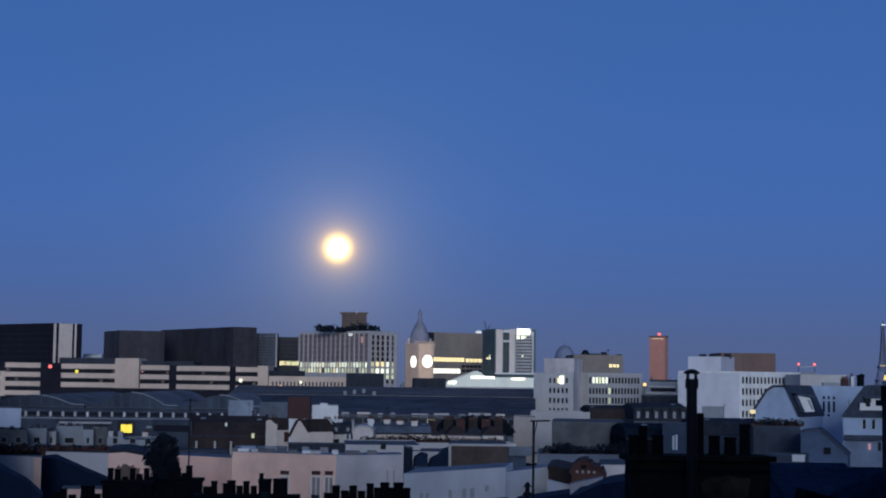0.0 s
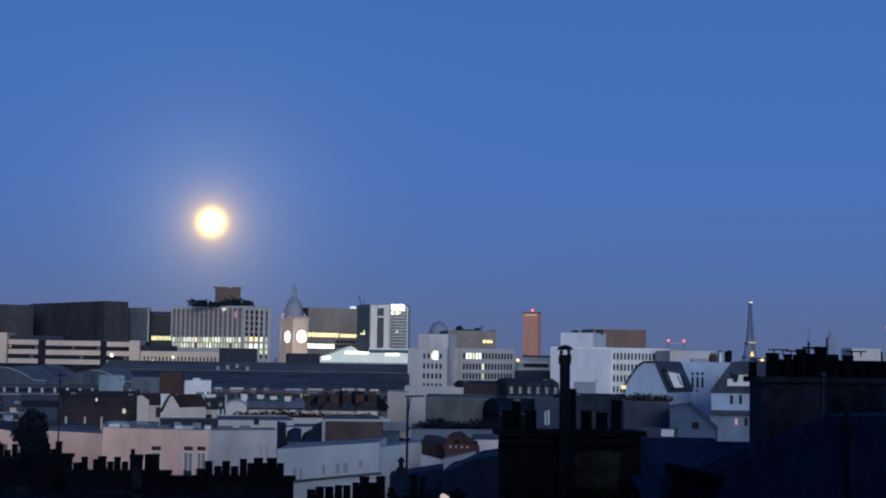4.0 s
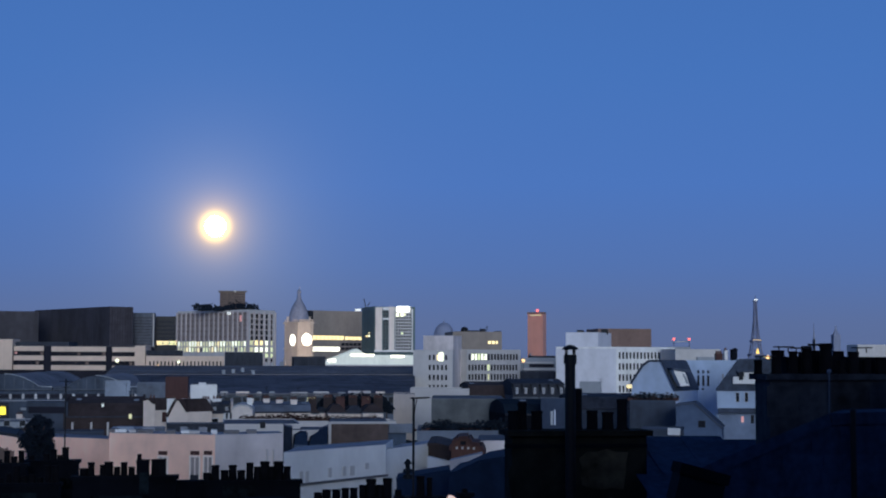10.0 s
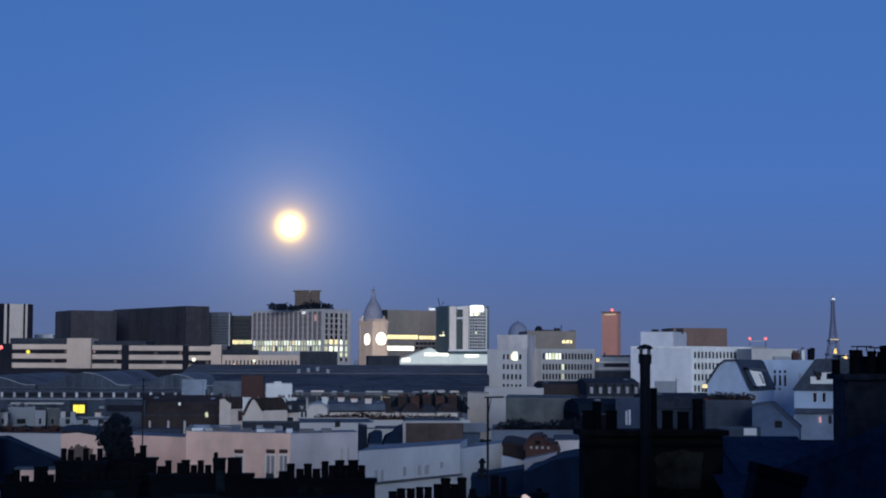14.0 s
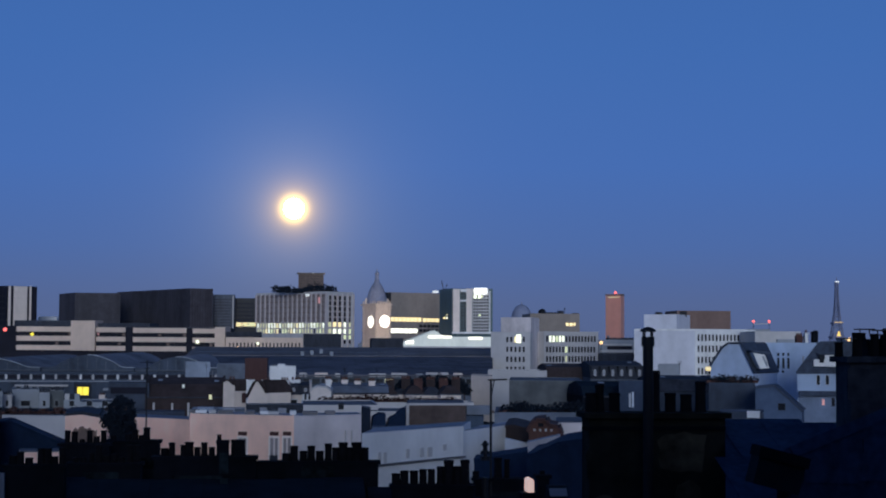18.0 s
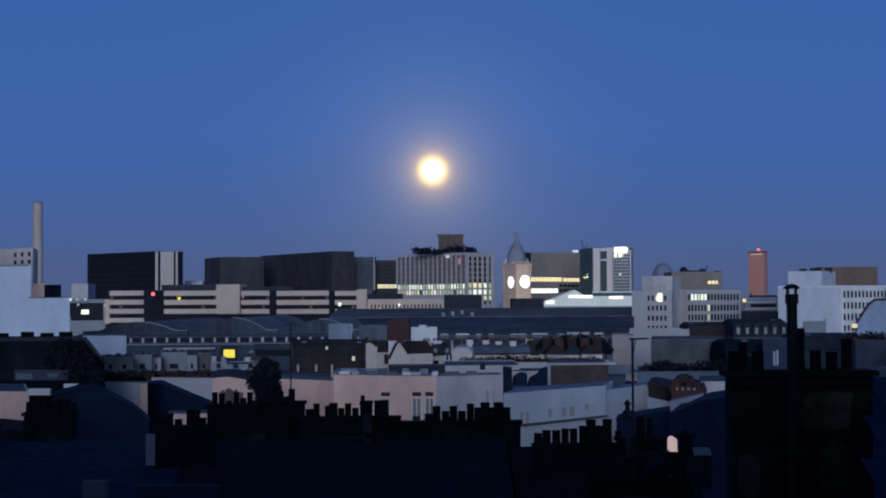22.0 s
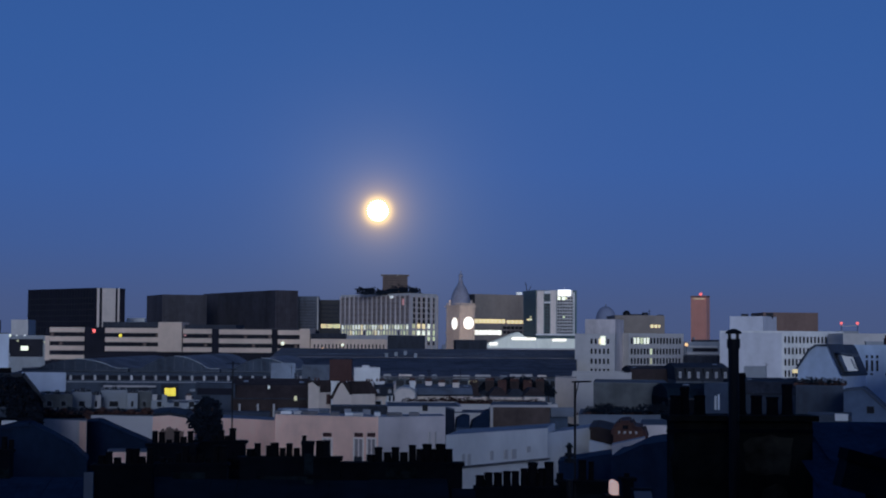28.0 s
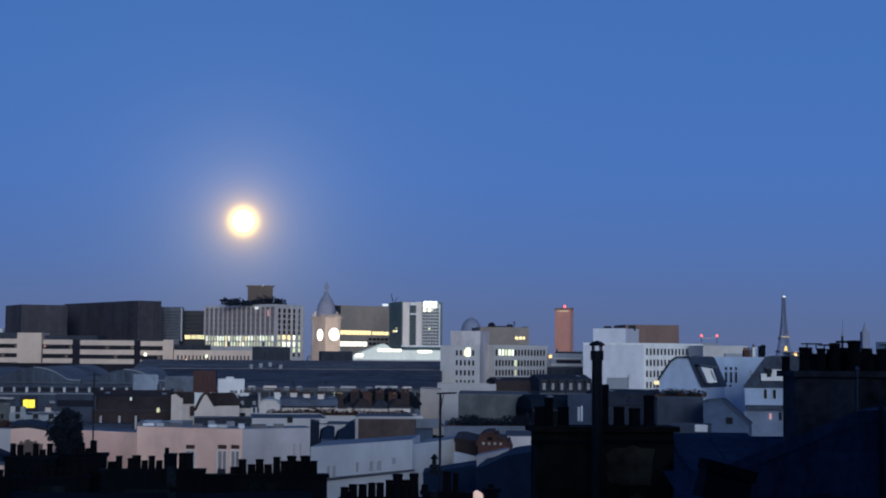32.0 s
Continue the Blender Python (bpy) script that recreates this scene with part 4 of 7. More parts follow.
def station():
    # main train hall: long low-pitched roof
    d0, d1 = 430.0, 560.0
    xa, xb = gx(-195, 500), gx(350, 430)
    z0, z1 = gz(-60, d0), gz(-12, d1)
    m = Matrix.Translation((xa, d0, 0))
    root = thing("train_hall", m, "long train hall with a dark glass and slate roof", "station")
    w, w2 = xb - xa, gx(350, d1) - xa
    part("hall_wall", boxes((0, w, 0, d1 - d0, 0, z0)), DARKCONC, root, "", m)
    bm = bmesh.new()
    dd = d1 - d0
    vs = [bm.verts.new(c) for c in ((0, -1, z0), (w, -1, z0), (w2, dd, z1), (0, dd, z1), (0, -1, z0 + 0.4), (w, -1, z0 + 0.4), (w2, dd, z1 + 0.4), (0, dd, z1 + 0.4))]
    for q in ((3, 2, 1, 0), (4, 5, 6, 7), (0, 1, 5, 4), (1, 2, 6, 5), (2, 3, 7, 6), (3, 0, 4, 7)):
        bm.faces.new([vs[i] for i in q])
    part("hall_roof", bm, SHEDROOF, root, "dark roof slope", m)
    slope = math.atan2(z1 - z0, dd)
    rm = m @ Matrix.Translation((0, 0, z0 + 0.4)) @ pose(0, 0, 0, math.degrees(slope), 0, 0)
    for k, (y0, y1, mm) in enumerate(((98, 100, DARKCONC),)):
        for i in range(30):
            part("roof_light", boxes((w * i / 30 + 0.3, w * (i + 1) / 30 - 0.3, y0, y1, 0, 0.3)), mm, root, "", rm)
    for i in range(1, 40):
        part("roof_rib", boxes((w * i / 40 - 0.1, w * i / 40 + 0.1, 0, dd, 0, 0.1)), SHEDROOF, root, "", rm)
    for i in range(1, 9):
        x = w + (w2 - w) * i / 9
        part("roof_rib", boxes((x - 0.1, x + 0.1, dd * i / 9, dd, 0, 0.1)), SHEDROOF, root, "", rm)
    bm = bmesh.new()
    y0 = dd * 0.62
    prism([(0.5, y0), (w + (w2 - w) * 0.62 - 0.5, y0), (w2 - 0.5, dd - 1), (0.5, dd - 1)], 0.02, 0.2, 0, bm)
    part("glazed_slope", bm, HALLGLASS, root, "paler grimy glazing along the ridge", rm)
    f_ = Face((xa, d0 - 0.05), (xb, d0 - 0.05), root)
    for i in range(36):
        x = w * (i + 0.5) / 36
        part("clerestory", boxes((x - w / 88, x + w / 88, -0.1, 0.2, z0 - 2.2, z0 - 0.7)), LIT_DIM if i in (24, 30) else PANE, root, "", f_.m)
    for b0_, b1_, h_, mm in ((8, 21, -54, PALE), (35, 58, -54, CREAM), (71, 80, -55, PALE), (93, 102, -54, GREY), (131, 160, -55, PALE), (170, 197, -54, PALE), (214, 226, -55, GREY), (231, 271, -53, PALE), (280, 296, -54, CREAM)):
        f_.slab("pale_panel", b0_, h_, b1_, -61, mm, "pale panel under the eaves", 0.6)
    for i in range(4):
        p = rm @ Vector((w * (0.42 + 0.035 * i), 78 + (i % 3) * 6, 0.3))
        v = thing("roof_vent", Matrix.Translation(p), "small grey roof vent on the train hall", "vent", "roof vents")
        part("vent_body", boxes((-0.5, 0.5, -0.6, 0.6, 0, 1.2)), GREY, v, "", Matrix.Translation(p))
        part("vent_cap", boxes((-0.65, 0.65, -0.8, 0.8, 1.2, 1.35)), GREY, v, "", Matrix.Translation(p))
    # gabled glass sheds
    for (p0, pk, p1, yk, ye, d) in ((160, 255, 345, 606, 622, 400), (345, 425, 505, 600, 622, 402), (505, 580, 650, 603, 622, 404)):
        m = Matrix.Translation((gx(p0 - 784, d), d, 0))
        root = thing("train_shed", m, "low gabled train shed with grimy glazing", "station", "train sheds")
        w = (p1 - p0) * d * U
        xk = (pk - p0) * d * U
        ze, zk = gz(569 - ye + 3, d), gz(569 - yk + 3, d)
        part("shed_wall", boxes((0, w, 0, 130, 0, ze)), DARKCONC, root, "", m)
        arc = [(w * i / 20, ze + (zk - ze) * max(0.0, math.cos(1.57 * min(1.0, abs(w * i / 20 - xk) / (0.36 * w)))) ** 0.8) for i in range(21)]
        part("gable", extrude_profile([(0, ze - 0.4), (w, ze - 0.4)] + [(x, z + 0.5) for x, z in arc[::-1]], 0, 1.0), SHADOWBLUE, root, "dark rounded glazed gable", m)
        part("shed_roof", extrude_profile([(x, z + 0.05) for x, z in arc] + [(x, z + 0.45) for x, z in arc[::-1]], 0.9, 130), GLASSROOF, root, "", m)
        crest = [(x, z + 0.5) for x, z in arc if x > xk * 0.9]
        part("crest", extrude_profile(crest + [(x, z + 0.16) for x, z in crest[::-1]], -0.12, 0.6), LIGHTZINC, root, "pale roof edge", m)
        for i in range(2, 19, 2):
            x, z = arc[i]
            part("gable_bar", boxes((x - 0.1, x + 0.1, -0.15, 0.1, ze, z)), DARKCONC, root, "", m)
        part("gutter", boxes((0, w, -0.5, 0.2, ze - 0.25, ze)), DARKCONC, root, "", m)
    # the long office range in front of the sheds
    d = 372
    root, (fa,) = block("station_office", [(-654, d), (-85, d)], gz(-58, d), SHADOWBLUE, "long dark grey station office range with square windows", parapet=0.3, depth=16)
    fa.windows(-560, -58, -95, -67, 22, 1, 0.74, 0.9, DARKCONC, DARKGLASS)
    for i in range(23):
        b_ = -560 + 465 * i / 22
        fa.slab("window_post", b_ - 1.8, -58.5, b_ + 1.8, -67, PALE if i % 3 else WHITE, "pale window post", 0.2)
    fa.slab("string_course", -600, -69, -95, -71, GREY, "", 0.15)
    fa.slab("low_roof", -480, -76, -390, -79, PALE, "pale lean-to roof edge", 1.5)
    fa.slab("low_roof", -330, -82, -262, -86, GREY, "grey lean-to roof edge", 1.5)
    for i in range(8):
        b_ = -320 + i * 27
        fa.slab("dark_door", b_, -78, b_ + 14, -98, DARKGLASS, "dark loading door", 0.06)
    root2, (fb,) = block("white_shed", [(-632, 300), (-547, 300)], gz(-54, 300), PALEBLUE, "plain white shed wall", parapet=0.0, depth=10)
    root, (fb,) = block("lamp_house", [(-381, 340), (-351, 340)], gz(-74, 340), SLATE, "dark hut with a glowing yellow window", parapet=0.1, depth=8)
    fb.slab("lit_window", -375, -80, -356, -94, LIT_YELLOW, "glowing yellow window", 0.15)
    fb.slab("window_bar", -366.4, -80, -365.6, -94, FRAMED, "", 0.2)
    fb.slab("window_hood", -379, -76, -352, -79, FRAMED, "dark window hood", 0.5)


station()


def slab_building_b():
    d = 500
    z = gz(41, d)
    root, (fa, fb) = block("apartment_building", [(347, d + 8), (418, d), (442, d + 24)], gz(17, d), PALE, "grey rendered slab building with a blank corner", parapet=0.5)
    block("penthouse", [(365, d + 6), (419, d + 2)], gz(44, d), LILAC, "blank pale upper storey set on a slab building", parapet=0.3, depth=10)
    fa.windows(373, 15, 410, -56, 5, 4, 0.55, 0.55, PALE, PANE, lit={(2, 0): LIT_WARM, (3, 0): LIT_WHITE})
    fa.slab("lit_window", 393, 15, 401, 0, LIT_WHITE, "bright lit window", 0.15)
    root, (fa,) = block("apartment_building", [(443, d + 8), (541, d + 20)], gz(18, d + 10), PALE, "long pale office slab with rows of windows", parapet=0.5, depth=14)
    fa.windows(445, 14, 537, 1, 16, 1, 0.68, 0.85, PALE, PANE, lit={(i, 0): LIT_WHITE if i % 3 else LIT_GREEN for i in range(1, 6)})
    fa.windows(445, -3, 536, -53, 16, 3, 0.68, 0.64, PALE, PANE, lit={(6, 0): LIT_GREEN, (6, 1): LIT_DIM})
    root, (fa,) = block("apartment_building", [(418, d + 40), (507, d + 40)], gz(50, d + 40), TAUPE, "brown rooftop block behind the slab", parapet=0.5, depth=20)
    for b_, w_ in ((482, 5), (489, 5), (496, 3)):
        fa.slab("lit_window", b_, 36, b_ + w_, 31, LIT_WARM, "lit window", 0.15)
    for b_, w_, h_ in ((424, 14, 3), (447, 20, 5), (470, 9, 8), (497, 9, 4)):
        fa.slab("roof_plant", b_, 50 + h_, b_ + w_, 49, SLATE, "dark rooftop plant box", -1, 4)
    m = Matrix.Translation(at(439, 49, d + 42))
    tank = thing("water_tank", m, "dark round rooftop tank", "tank")
    part("tank_body", ball(tube(bmesh.new(), 0, 0, 0, 1.0, 1.3, 1.3, 14), (0, 0, 1.0), 1.35, 14), IRON, tank, "", m)
    p = at(480, 50, d + 42)
    bm = beam(bmesh.new(), p, p + Vector((0, 0, 2.6)), 0.1)
    beam(bm, p + Vector((-0.6, 0, 2.0)), p + Vector((0.6, 0, 2.0)), 0.06)
    solid("roof_antenna", bm, IRON, "thin dark roof antenna", "antenna")
    # faint dome behind
    q = at(402, 45, 2200)
    m = Matrix.Translation((q.x, q.y, 0))
    dome = thing("domed_church", m, "distant grey domed church", "church")
    part("drum", tube(tube(bmesh.new(), 0, 0, 0, q.z, 14, 14, 24), 0, 0, q.z - 3, q.z - 1, 17, 17, 24), GREY, dome, "", m)
    bm = bmesh.new()
    ball(bm, (0, 0, q.z), 14.0, 24, squash=1.3)
    tube(bm, 0, 0, q.z + 17, q.z + 22, 1.6, 0.5, 8)
    part("dome", bm, HAZEGREY, dome, "", m)


slab_building_b()


def white_slab_c():
    d = 430
    root, (fa, fb) = block("apartment_building", [(606, d + 6), (717, d), (828, d + 10)], gz(24, d), WHITE, "white rendered apartment slab with rows of windows", parapet=0.4)
    # thin slab tints the less lit side bluer and darker than the front
    fa.slab("gable_render", 607, 23, 717, -130, BLUEWHITE, "blank gable with its dimmer, bluer light put into the colour", 0.06)
    fb.windows(720, 20, 826, 2, 16, 1, 0.6, 0.68, WHITE, PANE)
    fb.windows(720, 1, 826, -58, 16, 3, 0.6, 0.6, WHITE, PANE)
    root, (fc,) = block("stair_tower", [(624, d + 10), (684, d + 5)], gz(51, d + 8), BLUEWHITE, "blank white stair tower", parapet=0.2, depth=12)
    for px in ((651, 54), (696, 56)):
        p = at(*px, d + 12)
        bm = boxes((p.x - 0.9, p.x + 0.9, p.y - 0.5, p.y + 0.5, gz(49, d + 8), p.z + 0.4))
        solid("roof_fan", bm, IRON, "small dark rooftop ventilator", "vent")
    root, (fc,) = block("apartment_building", [(684, d + 30), (783, d + 30)], gz(57, d + 30), TERRACLAD, "brown upper block behind white flats", parapet=0.4, depth=15)
    # low roofs right of it
    root, (fc,) = block("low_block", [(828, 420), (912, 420)], gz(21, 420), PALE, "low pale block with a stepped roof", parapet=0.3, depth=14)
    fc.slab("roof_step", 867, 9, 912, 2, GREY, "", 1.0)


white_slab_c()

root, (fa,) = block("low_block", [(-644, 900), (-615, 900)], gz(37, 900), PALE, "distant pale block beside the dark tower", parapet=0.3, depth=20)

# ---- roofs of the near quarter ----


def warp(bm, p, ex, ey):
    """Moves a solid built along x and y to ground point p with axes ex and ey (unit vectors, not always square)."""
    for v in bm.verts:
        x, y, z = v.co
        v.co = Vector((p[0] + ex[0] * x + ey[0] * y, p[1] + ex[1] * x + ey[1] * y, z))
    return bm


def gable_house(name, cp, cq, cr, prof, wall, roof, label, group="", overhang=0.25, category="house"):
    """A house whose gable runs from corner cp to cq and whose side runs back from cq to cr (bearing, distance).
    prof: the roof's outline over the gable as (share of its width, height in metres) from left eave to right eave."""
    p, q, r = Vector(xy(*cp)), Vector(xy(*cq)), Vector(xy(*cr))
    w, l = (q - p).length, (r - q).length
    ex, ey = (q - p) / w, (r - q) / l
    root = thing(name, Matrix.Translation((p.x, p.y, 0)), label, category, group)
    pts = [(u * w, z) for u, z in prof]
    part("wall", warp(extrude_profile([(0, 0), (w, 0)] + pts[::-1], 0, l), p, ex, ey), wall, root)
    for (xa, za), (xb, zb) in zip(pts, pts[1:]):
        d = Vector((xb - xa, zb - za))
        nrm = Vector((-d.y, d.x)).normalized() * 0.22
        bm = extrude_profile([(xa, za), (xb, zb), (xb + nrm.x, zb + nrm.y), (xa + nrm.x, za + nrm.y)], -overhang, l + overhang)
        part("roof_slope", warp(bm, p, ex, ey), roof, root)
    return root, Face(p, q, root), Face(q, r, root)


def leaning(bm, skew):
    """Shifts a solid sideways with its depth, for a house that runs askew to its street."""
    for v in bm.verts:
        v.co.x += skew * v.co.y
    return bm


def seams(root, m, w, length, step, material, skew=0.0):
    n = int(w / step)
    me = mesh_of(boxes((-0.015, 0.015, 0, length, 0, 0.03)), material, "roof_seam")
    for i in range(1, n):
        part("roof_seam", me, None, root, "", m @ Matrix.Translation((w * i / n, 0, 0)) @ pose(0, 0, 0, 0, 0, -math.degrees(math.atan(skew))))


def sheets(root, m, w, length, step, rows, material, seed=1, skew=0.0):
    """Metal sheets laid over a slope, each a little uneven."""
    r = random.Random(seed)
    n = max(1, int(w / step))
    cw, ch = w / n, length / rows
    me = mesh_of(boxes((-cw / 2 + 0.003, cw / 2 - 0.003, -ch * 0.52, ch * 0.52, 0.0, 0.012)), material, "metal_sheet")
    for i in range(n):
        for j in range(rows):
            t = Matrix.Translation(((i + 0.5) * cw + skew * (j + 0.5) * ch, (j + 0.5 + r.uniform(-0.1, 0.1)) * ch, r.uniform(0.0, 0.012))) @ pose(0, 0, 0, r.uniform(-0.5, 0.5), r.uniform(-0.6, 0.6), r.uniform(-0.4, 0.4))
            part("metal_sheet", me, None, root, "", m @ t)


def mansard(name, b0, b1, d, z_eave, z_break, z_ridge, depth, wall, roof, label, dormers=0, group="", steep=1.3, top=None, category="house", seam=0.0, party=True, floors=0, skew=0.0):
    """A street-side house: walls, steep lower roof, shallow upper roof, dormers, party walls with chimneys."""
    x0, x1 = gx(b0, d), gx(b1, d)
    m = Matrix.Translation((x0, d, 0))
    w = x1 - x0
    root = thing(name, m, label, category, group)
    part("wall", leaning(boxes((0, w, 0, depth, 0, z_eave)), skew), wall, root, "", m)
    prof = [(0, z_eave), (steep, z_break), (depth / 2, z_ridge), (depth - steep, z_break), (depth, z_eave)]
    turn = pose(0, 0, 0, 0, 0, 90)
    bm = extrude_profile([(-0.3, z_eave - 0.05), (depth + 0.3, z_eave - 0.05)] + prof[::-1], -w, 0)
    for v in bm.verts:
        v.co = turn @ v.co
    part("roof", leaning(bm, skew), roof, root, "", m)
    part("gutter", boxes((0, w, -0.35, 0.0, z_eave - 0.2, z_eave)), SLATE, root, "", m)
    ang = math.degrees(math.atan2(z_ridge - z_break, depth / 2 - steep))
    if seam:
        sheets(root, m @ Matrix.Translation((skew * steep, steep, z_break)) @ pose(0, 0, 0, ang, 0, 0), w, math.hypot(depth / 2 - steep, z_ridge - z_break), seam * 1.5, 4, roof, int(d), skew)
        seams(root, m @ Matrix.Translation((skew * steep, steep, z_break)) @ pose(0, 0, 0, ang, 0, 0), w, math.hypot(depth / 2 - steep, z_ridge - z_break), seam, roof, skew)
    if party:
        for s in (0, 1):
            xa = -0.02 if s == 0 else w - 0.3
            bm = extrude_profile([(-0.02, z_eave), (depth + 0.02, z_eave)] + [(y, z + 0.3) for y, z in prof[::-1]], -xa - 0.32, -xa)
            for v in bm.verts:
                v.co = turn @ v.co
            part("party_wall", bm, wall, root, "", m)
    if 90 < d < 300:
        r_ = random.Random(int(x0 * 7 + d))
        sl = m @ Matrix.Translation((skew * steep, steep, z_break)) @ pose(0, 0, 0, ang, 0, 0)
        run = math.hypot(depth / 2 - steep, z_ridge - z_break)
        for k in range(max(1, int(w / 4.5))):
            q = sl @ Matrix.Translation((w * r_.uniform(0.1, 0.9), run * r_.uniform(0.35, 0.6), 0.0))
            rw = part("roof_window", boxes((-0.45, 0.45, -0.55, 0.55, 0.0, 0.1)), SLATE, root, "", q)
            # pale zinc in place of glass, to give the reflected sky
            part("pane", boxes((-0.36, 0.36, -0.46, 0.46, 0.1, 0.115)), LIGHTZINC, rw, "roof pane coloured pale for the sky's reflection", q)
        for k in range(max(1, int(w / 5))):
            vx, vy = w * r_.uniform(0.08, 0.92), depth / 2 + r_.uniform(-0.3, 0.3)
            vh = r_.uniform(0.5, 1.1)
            part("vent_pipe", tube(tube(bmesh.new(), vx, vy, z_ridge - 0.3, z_ridge + vh, 0.07, 0.07, 8), vx, vy, z_ridge + vh, z_ridge + vh + 0.12, 0.14, 0.03, 8), [SLATE, ZINC, PALE][k % 3], root, "", m)
        if r_.random() < 0.5:
            ax = w * r_.uniform(0.15, 0.85)
            bm = beam(bmesh.new(), (ax, depth / 2, z_ridge - 0.3), (ax, depth / 2, z_ridge + 2.2), 0.025, 5)
            for k in range(4):
                beam(bm, (ax - 0.4 + 0.06 * k, depth / 2, z_ridge + 2.1 - 0.16 * k), (ax + 0.4 - 0.06 * k, depth / 2, z_ridge + 2.1 - 0.16 * k), 0.012, 4)
            part("aerial", bm, IRON, root, "thin roof aerial", m)
    hh = z_break - z_eave
    if dormers:
        me = mesh_of(boxes((-0.5, 0.5, 0.0, steep, -0.1, hh * 0.8), (-0.65, 0.65, -0.12, steep + 0.3, hh * 0.8, hh * 0.8 + 0.12),
                           (-0.2, 0.2, -0.05, 0.0, 0.15, hh * 0.58, 1), (-0.13, 0.13, -0.06, -0.05, 0.22, hh * 0.52, 2)), [roof, PALE, GREY], "dormer")
        for i in range(dormers):
            part("dormer", me, None, root, "", m @ Matrix.Translation((w * (i + 0.5) / dormers, 0.12, z_eave + 0.1)))
    if floors:
        f_ = Face((x0, d), (x1, d), root)
        nx = max(2, int(w / 2.6))
        me = mesh_of(boxes((-0.6, 0.6, -0.06, 0.05, -1.0, 1.0), (-0.5, 0.5, -0.08, 0.0, -0.9, 0.9, 1)), [FRAMEW, PANE], "window")
        for k in range(floors):
            for i in range(nx):
                part("window", me, None, root, "", f_.m @ Matrix.Translation((w * (i + 0.5) / nx, 0, z_eave - 1.8 - 3.0 * k)))
    return root


def roof_chimney(b, w, h_top, d, zbase, wall, pots=3, label="rendered chimney with short clay pots", thick=0.8, pot_m=None):
    x = gx(b, d)
    z = gz(h_top, d)
    hw = w * d * U / 2
    m = Matrix.Translation((x, d, zbase))
    root = thing("chimney_stack", m, label, "chimney", "roof chimneys")
    part("stack_body", boxes((-hw, hw, 0, thick, 0, z - zbase)), wall, root, "", m)
    part("cap_slab", boxes((-hw - 0.07, hw + 0.07, -0.07, thick + 0.07, z - zbase, z - zbase + 0.12)), wall, root, "", m)
    for i in range(pots):
        part("chimney_pot", pot_mesh(0.13, 0.4, pot_m or TERRA), None, root, "", m @ Matrix.Translation((-hw + 2 * hw * (i + 0.5) / pots, thick / 2, z - zbase + 0.12)))
    return root


# -- tall white gables at the left
root, (fa,) = block("apartment_building", [(-1044, 215), (-715, 205)], gz(70, 205), PALEBLUE, "tall blank white gable wall of an apartment house", parapet=0.0, depth=16)
root, (fa,) = block("apartment_building", [(-722, 198), (-647, 196)], gz(13, 196), PALEBLUE, "lower blank white wing of the apartment house", parapet=0.0, depth=14)
fa.windows(-648, -16, -644, -58, 1, 3, 0.3, 0.4, WHITE, PANE)
root, (fa,) = block("apartment_building", [(-905, 300), (-774, 300)], gz(110, 300), PALEBLUE, "tall white apartment block end", parapet=0.3, depth=12)
root, (fa, fb) = block("apartment_building", [(-777, 352), (-712, 340), (-704, 352)], gz(99, 340), CREAM, "cream apartment block with small windows", parapet=0.4)
fb.slab("white_edge", -711, 98, -705, 20, BRIGHTWHITE, "bright white wall edge", 0.2)
fa.windows(-749, 96, -712, 71, 3, 2, 0.45, 0.62, CREAM, PANE)
fa.windows(-748, 70, -712, 14, 3, 4, 0.45, 0.6, CREAM, PANE)
root, (fa,) = block("low_house", [(-714, 330), (-692, 330)], gz(37, 330), PINK, "small pinkish house beside the tall gable", parapet=0.2, depth=10)
root, (fa,) = block("low_house", [(-694, 380), (-662, 380)], gz(35, 380), SLATE, "small dark roof block", parapet=0.2, depth=10)

# dark roof in front of the tall gable
z0 = gz(-115, 100)
gable_house("apartment_house", (-1003, 101), (-585, 100), (-588, 105),
            [(0, z0), (0.05, gz(-64, 100)), (0.88, gz(-63, 100)), (0.912, gz(-61, 100)), (1.0, gz(-107, 100))], BLACKWALL, SLATE, "dark slate-roofed house seen end-on")
for i, px in enumerate((15, 60, 95, 128)):
    roof_chimney(px - 784, 22, -63 + (i % 2) * 2, 102, z0 - 5, SHADEWALL, 4, pot_m=SHADEPOT, label= "sooty shade-dark chimney on a slate roof")

root, (fa,) = block("low_house", [(-744, 99), (-648, 98)], gz(-118, 98.5), SHADOWBLUE, "dim blue-grey house wall under a slate roof", "house", parapet=0.1, depth=0.8)
fa.slab("pale_patch", -740, -119, -712, -130, BLUEREND, "paler patch of render", 0.03)
fa.slab("pale_patch", -686, -119, -666, -127, BLUEREND, "paler patch of render", 0.03)
root, (fa,) = block("low_house", [(-969, 98), (-592, 97)], gz(-136, 97.5), SHADEWALL, "low sooty shade-dark lean-to house", "house", parapet=0.1, depth=0.6, roof=SHADEZINC)
fa.slab("white_panel", -717, -146, -678, -158, WHITE, "white painted wall panel", 0.3)
fa.slab("white_panel", -654, -138, -630, -145, WHITE, "white painted wall panel", 0.3)
